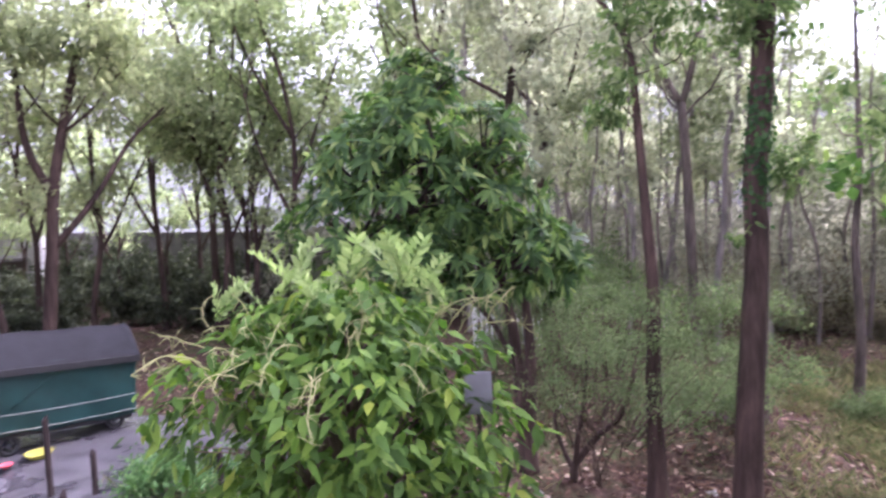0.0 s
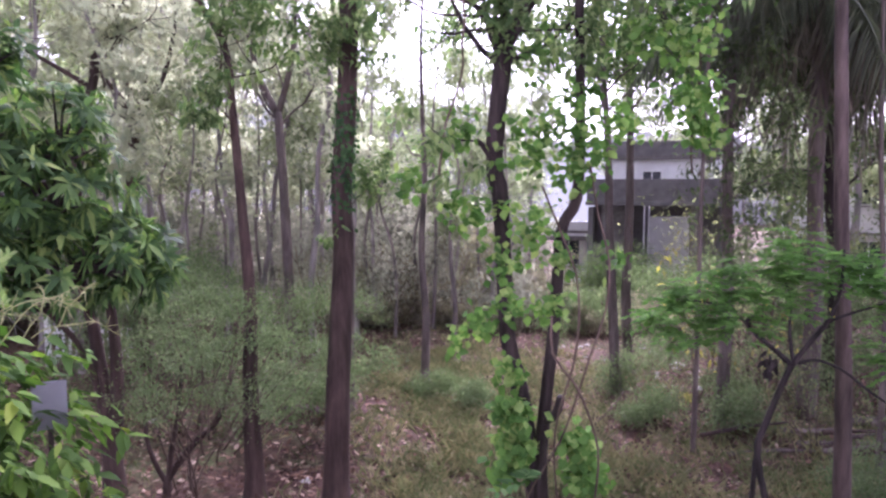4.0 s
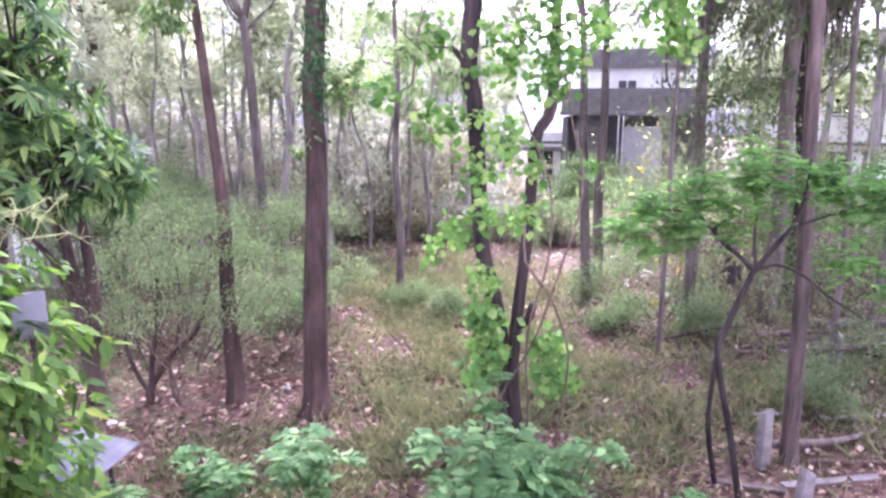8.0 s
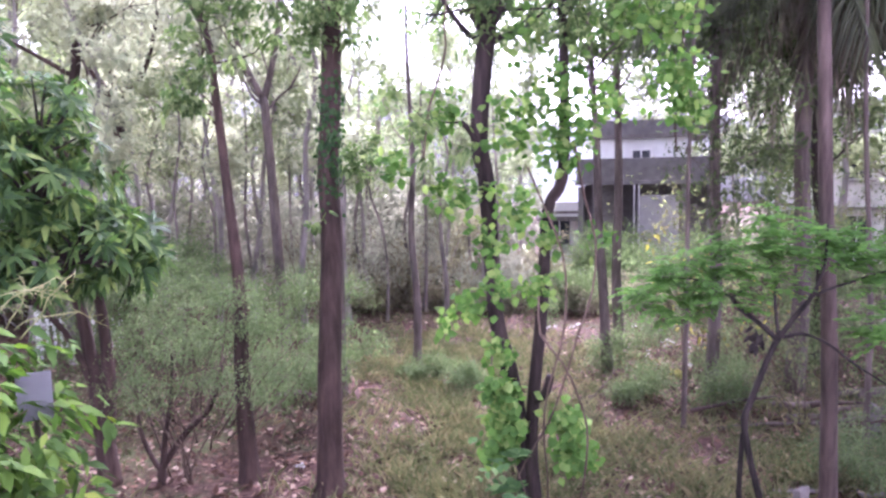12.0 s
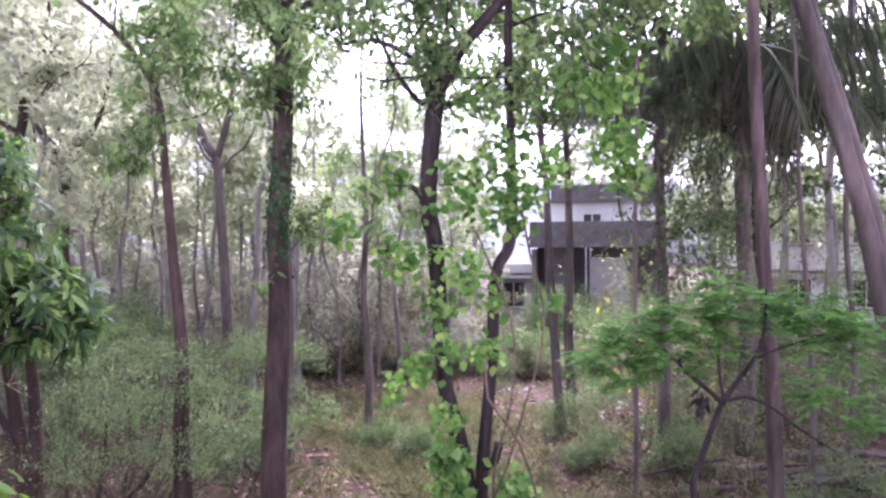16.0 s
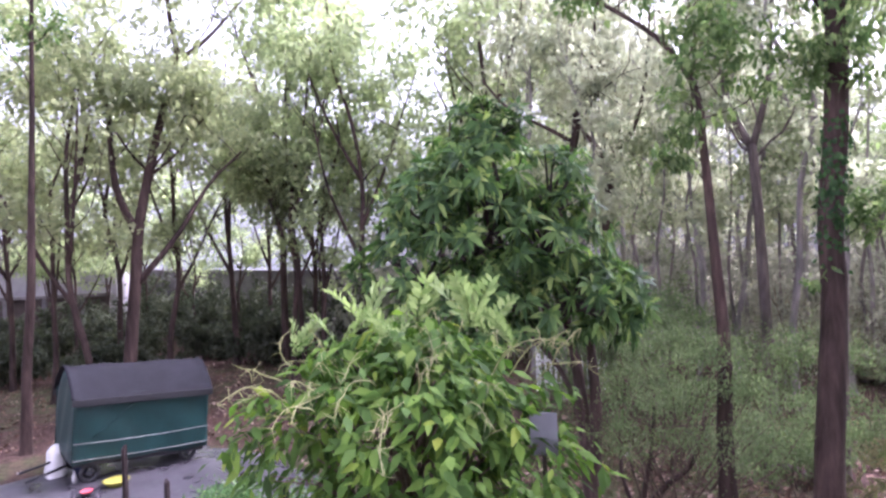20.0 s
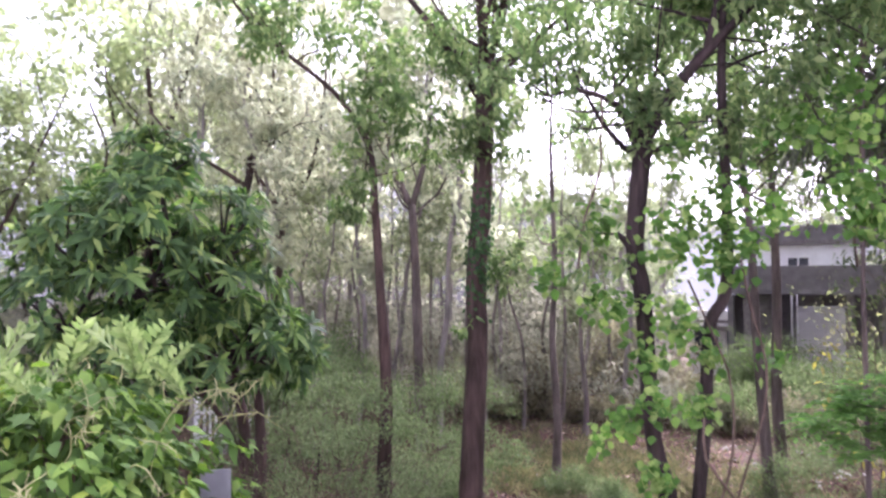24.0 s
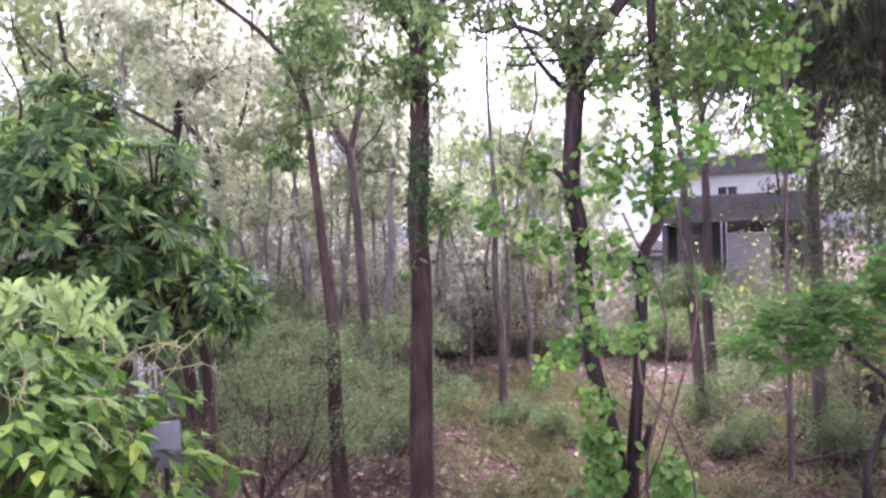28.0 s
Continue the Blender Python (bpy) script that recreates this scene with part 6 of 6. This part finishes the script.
for x, y, h, tl in ((4.07, 7.85, 0.8, (2, -2)), (3.93, 6.65, 0.62, (0, 3)), (3.92, 5.75, 0.6, (-2, 2)), (6.75, 10.95, 0.62, (0, 4))):
    post(x, y, h, 0.135, "broken grey concrete fence post in the leaves", "concrete fence posts", CONCRETE, tl)
for x, y, h in ((-11.3, 5.0, 1.35), (-10.7, 5.4, 0.75), (-10.6, 6.75, 0.55), (-8.6, 6.2, 0.9), (-9.6, 4.4, 0.7)):
    post(x, y, h, 0.075, "thin dark wooden fence post beside the drive", "wooden fence posts", BARK_DARK, (1, 2))


def tin_sheet(x, y, z, w, d, rx, ry, rz, label):
    """Corrugated roofing sheet on two short legs."""
    e = thing("tin_sheet_stand", (x, y, float(gz(x, y))), label, "tin sheet", turn=rz)
    b = Build()
    xs, ys = np.linspace(-w / 2, w / 2, 49), np.linspace(-d / 2, d / 2, 5)
    v = np.array([[(p, q, 0.003 * math.sin(p * 2 * math.pi / 0.076)) for p in xs] for q in ys])
    m = np.array(Euler((radians(rx), radians(ry), 0)).to_matrix())
    v = v @ m.T + np.array([0, 0, z])
    i, j = np.meshgrid(np.arange(4), np.arange(48), indexing="ij")
    q = i * 49 + j
    b.add(v.reshape(-1, 3), np.concatenate([np.stack([q, q + 1, q + 49], -1).reshape(-1, 3), np.stack([q + 1, q + 50, q + 49], -1).reshape(-1, 3)]))
    ob = part("sheet", b, STEEL, e)
    ob.modifiers.new("thick", "SOLIDIFY").thickness = 0.006
    for px, py in ((-w * 0.35, -d * 0.1), (w * 0.1, -d * 0.1), (-w * 0.35, d * 0.35), (w * 0.1, d * 0.35)):
        top = (m @ np.array([px, py, 0]))[2] + z - 0.02
        boxes("leg", (0.035, 0.035, max(top, 0.1)), (px, py, 0), BARK_DARK, e)


tin_sheet(-3.6, 6.2, 1.0, 0.74, 0.78, 5, 6, -14, "wet grey tin sheet roof over a low shelter")


def signboard():
    e = thing("blank_board", (-2.38, 3.74, float(gz(-2.38, 3.74))), "small blank grey board on a pole among the leaves", "board", turn=32)
    boxes("pole", (0.03, 0.03, 3.3), (0, 0.03, 0), BARK_DARK, e)
    boxes("board", (0.18, 0.02, 0.28), (0, 0, 3.1), BOARD, e)


signboard()


def gate():
    e = thing("slatted_gate", (-9.95, 17.3, 0.0), "white slatted gate behind the mango tree", "gate", turn=math.degrees(math.atan2(0.5, 0.85)))
    for i in range(11):
        boxes("slat", (0.07, 0.03, 0.95), (-0.75 + i * 0.15, 0, 0.08), WHITEWASH, e)
    for z in (0.2, 0.85):
        boxes("rail", (1.75, 0.04, 0.07), (0, 0.04, z), WHITEWASH, e)
    for x in (-0.95, 0.95):
        boxes("gate_post", (0.14, 0.14, 1.45), (x, 0.02, 0), WHITEWASH, e)


gate()


# ---- boundary wall and houses ----
def run_wall(name, p, q, h, th, mat, label, cap=True, z=-0.1):
    p, q = np.array(p), np.array(q)
    ln = float(np.hypot(*(q - p)))
    t = math.atan2(q[1] - p[1], q[0] - p[0])
    m = (p + q) / 2
    ob = tagged(boxes(name, (ln, th, h - z), (m[0], m[1], z), mat, None, "", t, 0.02), label, "wall", kind="structure")
    if cap:
        c = boxes("coping", (ln, th + 0.12, 0.1), (0, 0, h - z + 0.002), CONCRETE_DARK, ob)
        k = int(ln // 3)
        for i in range(k + 1):
            boxes("pier", (0.35, th + 0.08, h - z - 0.01), (-ln / 2 + 0.2 + i * (ln - 0.4) / k, 0, 0.0), mat, ob)
    return ob


run_wall("wall_west", (-50, 19.8), (-16.5, 19.4), 3.25, 0.25, CONCRETE_DARK, "long damp grey boundary wall in the trees")


def window(parent, x, z, w, h, y):
    """A window set in a front wall that faces -y at depth y."""
    win = boxes("window", (w, 0.06, h), (x, y + 0.02, z), GLASS_DARK, parent, "dark glass behind a white frame")
    for px, pw, ph, pz in ((-w / 2, 0.07, h + 0.14, -0.07), (w / 2, 0.07, h + 0.14, -0.07), (0, 0.05, h, 0)):
        boxes("frame_bar", (pw, 0.09, ph), (px, -0.04, pz), WHITEWASH, win)
    for pz in (-0.07, h):
        boxes("frame_bar", (w - 0.08, 0.085, 0.07), (0, -0.04, pz), WHITEWASH, win)
    boxes("sill", (w + 0.25, 0.2, 0.06), (0, -0.08, -0.14), CONCRETE, win)
    return win


def front_house():
    """The half-built concrete house seen through the trees."""
    e = thing("concrete_house", (7.63, 28.5, 0), "unfinished grey concrete house with a balcony and white upper wall", "house", turn=-15)
    boxes("back_wall", (5.0, 0.2, 3.97), (0.05, 1.0, 0), SHADE_DARK, e, "wall under the balcony, darkened in colour for shade")
    for x in (-2.55, 2.7):
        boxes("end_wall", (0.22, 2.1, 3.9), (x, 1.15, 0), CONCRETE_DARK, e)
    boxes("lower_slab", (5.0, 0.75, 0.16), (0.05, 0.5, 1.5), CONCRETE_DARK, e)
    boxes("front_panel", (1.58, 0.12, 2.6), (0.64, 0.12, 0.9), GREYWASH, e, "pale grey plastered panel between the pillars")
    boxes("side_panel", (0.72, 0.12, 2.3), (-1.46, 0.6, 1.662), CONCRETE, e, "bare concrete panel set back")
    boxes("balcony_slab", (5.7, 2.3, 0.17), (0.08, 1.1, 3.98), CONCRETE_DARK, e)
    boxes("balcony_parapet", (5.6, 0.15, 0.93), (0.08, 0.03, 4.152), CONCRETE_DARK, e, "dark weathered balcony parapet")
    boxes("upper_wall", (3.9, 4.6, 1.8), (0.0, 3.9, 4.152), WHITEWASH, e, "white plastered upper storey")
    boxes("roof_slab", (4.6, 4.8, 0.16), (0.35, 3.8, 5.954), CONCRETE, e)
    boxes("roof_fascia", (4.5, 0.14, 0.62), (0.35, 1.5, 6.116), CONCRETE_DARK, e, "stained grey roof edge")
    for x, w in ((-1.95, 0.26), (-0.98, 0.2), (1.62, 0.24)):
        boxes("pillar", (w, 0.24, 3.98), (x, 0.35, 0), CONCRETE, e)
    window(e, -0.1, 4.62, 0.8, 0.8, 1.58)
    for x in (-0.17, -0.35):
        b = Build()
        b.tube([(x, -0.12, 0), (x, -0.12, 3.97)], [0.035, 0.035], 8, 1)
        part("scaffold_pole", b, GREYWASH, e)
    b = Build()
    b.tube([(-0.2, -0.2, 3.5), (1.5, -0.2, 3.52)], [0.03, 0.03], 8, 1)
    part("scaffold_pole", b, GREYWASH, e)


front_house()


def white_house(at, size, label, turn, floors=2, name="white_house"):
    e = thing(name, (*at, 0), label, "house", "white houses beyond the trees", turn=turn)
    w, d, h = size
    boxes("wall", (w, d, h), (0, d / 2, -0.1), WHITEWASH, e)
    boxes("roof_slab", (w + 0.8, d + 0.8, 0.22), (0, d / 2, h - 0.1), CONCRETE, e)
    boxes("roof_parapet", (w + 0.6, 0.18, 0.7), (0, -0.25, h + 0.12), WHITEWASH, e)
    for f in range(floors):
        boxes("band", (w + 0.3, 0.5, 0.14), (0, -0.1, f * 3.0 + 2.55), CONCRETE, e)
        n = max(2, int(w // 2.6))
        for i in range(n):
            window(e, -w / 2 + (i + 0.5) * w / n, f * 3.0 + 1.0, 1.1, 1.25, 0)
    return e


white_house((5.6, 33.5), (2.8, 4, 2.3), "small white outhouse glimpsed between the trunks", -9, 1)
white_house((19.8, 31.6), (5.6, 7, 5.4), "white two-storey house glimpsed between the trunks", -32, 2)
white_house((18.6, 36.5), (4.2, 6, 4.6), "white house with a flat roof behind the wood", -30, 1)


def bungalow():
    """The long house by the boundary wall: grey parapet over white plaster, a brown lower front with posts."""
    e = thing("long_house", (-36.0, 13.0, 0), "long white house with a deep grey roof parapet", "house", turn=math.degrees(math.atan2(4.9, 3.7)))
    boxes("wall", (8.0, 5.0, 4.1), (-1.2, 2.6, -0.1), GREYWASH, e, "pale grey plaster wall")
    boxes("roof_parapet", (8.6, 5.8, 1.15), (-1.25, 2.5, 4.002), CONCRETE, e, "damp grey concrete roof parapet")
    boxes("lower_front", (7.4, 0.3, 2.45), (-1.3, -0.12, -0.1), BROWNWASH, e, "plain brown lower wall")
    boxes("ledge", (7.8, 0.7, 0.14), (-1.3, -0.1, 2.36), CONCRETE, e)
    for x in (-4.6, -2.9, -1.2, 0.5):
        boxes("post", (0.18, 0.18, 2.4), (x + 0.85, -0.35, -0.05), CONCRETE_DARK, e)


bungalow()


# ---- what lies about ----
def stray(name, line, r, mat, label, category, group):
    b = Build()
    rng = np.random.default_rng(len(bpy.data.objects))
    line = np.array(line, float)
    line[:, 2] += gz(line[:, 0], line[:, 1])
    b.tube(line - line[0], np.linspace(r, r * 0.6, len(line)), 8, 3, 0.08, rng)
    ob = new(name, b.mesh(name, mat))
    ob.location = line[0]
    tagged(ob, label, category, group)


for line, r in (([(-4.1, 13.5, 0.08), (-3.2, 13.3, 0.12), (-2.4, 12.6, 0.07)], 0.07), ([(4.3, 8.35, 0.05), (5.2, 8.3, 0.09), (6.0, 8.6, 0.05)], 0.06), ([(4.6, 7.9, 0.04), (5.6, 7.7, 0.06)], 0.035), ([(5.0, 12.7, 0.06), (6.2, 12.5, 0.1), (7.2, 12.9, 0.06)], 0.07),
                ([(5.8, 11.9, 0.05), (7.4, 12.1, 0.08), (8.6, 11.8, 0.05)], 0.06), ([(7.2, 13.2, 0.07), (8.4, 13.4, 0.1), (9.8, 13.1, 0.07)], 0.08), ([(7.6, 12.8, 0.2), (8.6, 12.9, 0.24), (9.6, 12.5, 0.16)], 0.07), ([(2.9, 7.0, 0.03), (3.7, 6.8, 0.05)], 0.03),
                ([(1.6, 13.0, 0.03), (1.2, 13.9, 0.05)], 0.035), ([(4.4, 6.4, 0.03), (5.0, 6.9, 0.05)], 0.03), ([(1.4, 9.9, 0.05), (1.75, 10.6, 0.05), (1.7, 11.2, 0.04)], 0.03), ([(2.4, 12.8, 0.05), (2.9, 13.4, 0.2), (3.2, 13.8, 0.4)], 0.025), ([(2.2, 13.2, 0.05), (2.9, 13.1, 0.15), (3.6, 13.5, 0.3)], 0.02)):
    stray("fallen_branch", line, r, TWIG if r < 0.05 else BARK_GREY, "fallen grey branch lying in dead leaves", "branch", "fallen branches")


rng = np.random.default_rng(427)
for i in range(15):
    a = rng.normal(0.1, 0.35)
    x, y, ln, r = 7.6 + rng.normal() * 0.9, 11.2 + rng.normal() * 0.55, rng.uniform(0.9, 2.2), rng.uniform(0.03, 0.075)
    dx, dy = math.cos(a) * ln / 2, math.sin(a) * ln / 2
    lift = 0.06 + 0.1 * (i % 4)
    stray("log", [(x - dx, y - dy, lift), (x, y, lift + 0.03), (x + dx, y + dy, lift + rng.normal() * 0.05)], r, BARK_RED if i % 3 else BARK_PALE, "cut log in a low heap of wood", "log", "heap of cut wood")
for x, y, ln, a in ((4.9, 9.3, 1.5, 0.05), (5.6, 9.7, 1.2, -0.2), (6.2, 9.0, 1.6, 0.1), (4.7, 7.4, 1.3, 0.15), (3.1, 6.6, 0.8, 0.3), (5.2, 6.7, 1.4, -0.1), (3.6, 7.3, 0.9, -0.3)):
    ob = boxes("plank", (ln, 0.11, 0.025), (x, y, float(gz(x, y)) + 0.035), CONCRETE if ln > 1.25 else BARK_PALE, None, "", a, 0.006)
    tagged(ob, "pale weathered plank lying in dead leaves", "plank", "planks in the leaves")


def scraps():
    """Plastic bags and paper thrown about in the wood."""
    rng = np.random.default_rng(431)
    spots = [(rng.uniform(2.4, 6.2), rng.uniform(17.4, 20.3)) for _ in range(32)] + [(rng.uniform(-1.6, 1.2), rng.uniform(15.5, 18.5)) for _ in range(8)] + [(rng.uniform(4.3, 6), rng.uniform(14.5, 17.5)) for _ in range(12)]
    spots += [(4.85, 8.2), (4.95, 8.05), (2.35, 8.7), (2.2, 11.6), (2.75, 5.2), (-2.5, 10.2), (-4.35, 6.3), (-4.7, 8.9), (4.4, 5.9), (4.5, 5.85), (-6.2, 12.9), (-15.9, 4.9), (-16.6, 6.1), (-13.2, 10.2), (-12.7, 9.9), (1.5, 6.4), (-3.2, 6.9), (-3.05, 6.5)]
    shapes = []
    for s in range(5):
        b = Build()
        n = 5
        g = np.linspace(-0.5, 0.5, n)
        v = np.array([[(x + rng.normal() * 0.08, y * 0.7 + rng.normal() * 0.08, max(0.02, 0.18 + rng.normal() * 0.12)) for x in g] for y in g])
        v[0, :, 2] = v[-1, :, 2] = v[:, 0, 2] = v[:, -1, 2] = 0.0
        i, j = np.meshgrid(np.arange(n - 1), np.arange(n - 1), indexing="ij")
        q = i * n + j
        b.add(v.reshape(-1, 3), np.concatenate([np.stack([q, q + 1, q + n], -1).reshape(-1, 3), np.stack([q + 1, q + n + 1, q + n], -1).reshape(-1, 3)]))
        shapes.append(b.mesh("scrap", SCRAP))
    for i, (x, y) in enumerate(spots):
        ob = new("plastic_scrap", shapes[i % 5])
        s = rng.uniform(0.08, 0.19)
        ob.matrix_basis = pose(x, y, float(gz(x, y)), 0, 0, rng.uniform(0, 360)) @ Matrix.Diagonal((s, s, s, 1))
        tagged(ob, "crumpled white plastic scrap on the forest floor", "litter", "plastic litter")


scraps()


def yellow_packet():
    rng = np.random.default_rng(433)
    b = Build()
    n = 7
    g = np.linspace(-0.5, 0.5, n)
    v = np.array([[(x * 0.34 + rng.normal() * 0.02, y * 0.24 + rng.normal() * 0.02, 0.05 + abs(rng.normal()) * 0.07) for x in g] for y in g])
    v[0, :, 2] = v[-1, :, 2] = 0.0
    i, j = np.meshgrid(np.arange(n - 1), np.arange(n - 1), indexing="ij")
    q = i * n + j
    b.add(v.reshape(-1, 3), np.concatenate([np.stack([q, q + 1, q + n], -1).reshape(-1, 3), np.stack([q + 1, q + n + 1, q + n], -1).reshape(-1, 3)]))
    ob = new("yellow_packet", b.mesh("packet", PLASTIC_YELLOW, False))
    ob.matrix_basis = pose(4.75, 14.6, float(gz(4.75, 14.6)) + 0.02, 20, 0, 30)
    tagged(ob, "crumpled yellow packet lying in undergrowth", "litter")


yellow_packet()


def leaf_litter():
    """Dead leaves, too many to count."""
    rng = np.random.default_rng(441)
    k = 85000
    r, az = 2.5 + 28 * rng.uniform(0, 1, k) ** 1.4, np.radians(rng.uniform(-48, 80, k))
    x, y = -r * np.sin(az), r * np.cos(az)
    on_drive = (x < -4.8) & (x > -17.6) & (y < 8.4) & (y > 2.5)
    x, y = x[~on_drive], y[~on_drive]
    k = len(x)
    at = np.column_stack([x, y, gz(x, y) + rng.uniform(0.005, 0.05, k)])
    d = rng.normal(size=(k, 3)) * (1, 1, 0.25)
    ln = rng.uniform(0.06, 0.17, k)
    b = Build()
    b.leaves(at, d, rng.normal(size=(k, 3)) * 0.35 + (0, 0, 1), ln, ln * 0.55, 0.0)
    tagged(part("fallen_leaves", b, LITTER), "reddish-brown dead leaves covering the forest floor", "leaves", kind="stuff")


leaf_litter()


def undergrowth():
    """Thin grass and weeds in patches."""
    rng = np.random.default_rng(451)
    at = []
    patches = [(3.0, 9.2, 0.9, 500), (4.0, 11.0, 1.0, 300), (3.2, 13.0, 1.2, 260), (5.0, 10.2, 0.9, 350), (2.4, 11.4, 0.9, 450), (4.2, 14.2, 1.2, 220), (2.0, 16.0, 1.3, 500), (0.4, 17.6, 1.6, 1100), (7.0, 12.0, 1.2, 600), (0.2, 12.2, 1.5, 2600), (-0.3, 15, 1.6, 2200), (1.2, 13.6, 1.2, 700), (-0.4, 8.4, 1.1, 2600)] + [(0.2, 10.0, 1.0, 2000), (2.6, 9.0, 1.0, 900), (2.2, 7.6, 0.9, 500), (1.8, 10.8, 0.9, 600), (5.6, 9.4, 1.2, 1600), (3.4, 5.9, 0.8, 500), (-2.6, 7.6, 0.8, 900), (-1.2, 17.5, 2.2, 2200), (5.3, 12.5, 1.0, 400), (-5.0, 14.6, 1.8, 1500), (6.5, 16.5, 2.0, 800), (2.8, 16.2, 1.3, 400), (0.5, 5.4, 1.6, 2500), (-2.2, 5.3, 1.0, 1600), (8.2, 10.8, 1.3, 1200), (-8.5, 6.4, 1.2, 1000), (-7.4, 9, 1.6, 900)]
    for x, y, s, k in patches:
        at.append(rng.normal(size=(int(k * 1.7), 2)) * s * 0.75 + (x, y))
    at = np.concatenate(at)
    wave = np.sin(3.1 * at[:, 0] + 1.7 * at[:, 1]) + np.sin(2.3 * at[:, 1] - 1.9 * at[:, 0] + 1) + 0.7 * np.sin(6.3 * at[:, 0] + 2 * np.sin(4 * at[:, 1]))
    at = at[wave + rng.normal(size=len(at)) * 0.9 > -0.7]
    k = len(at)
    at = np.column_stack([at, gz(at[:, 0], at[:, 1])])
    h = rng.uniform(0.14, 0.5, k)
    d = rng.normal(size=(k, 3)) * 0.45 + (0, 0, 1)
    b = Build()
    b.leaves(at, d, rng.normal(size=(k, 3)) * (1, 1, 0.2), h, rng.uniform(0.009, 0.02, k), 0.25)
    n2 = k // 6
    pick = rng.integers(0, k, n2)
    p = at[pick] + np.column_stack([rng.normal(size=(n2, 2)) * 0.12, rng.uniform(0.05, 0.3, n2)])
    ln = rng.uniform(0.03, 0.08, n2)
    b.leaves(p, rng.normal(size=(n2, 3)), rng.normal(size=(n2, 3)) * 0.5 + (0, 0, 1), ln, ln * 0.6, 0.1)
    tagged(part("grass", b, GRASS), "thin olive grass and weeds among dead leaves", "grass", kind="stuff")


undergrowth()
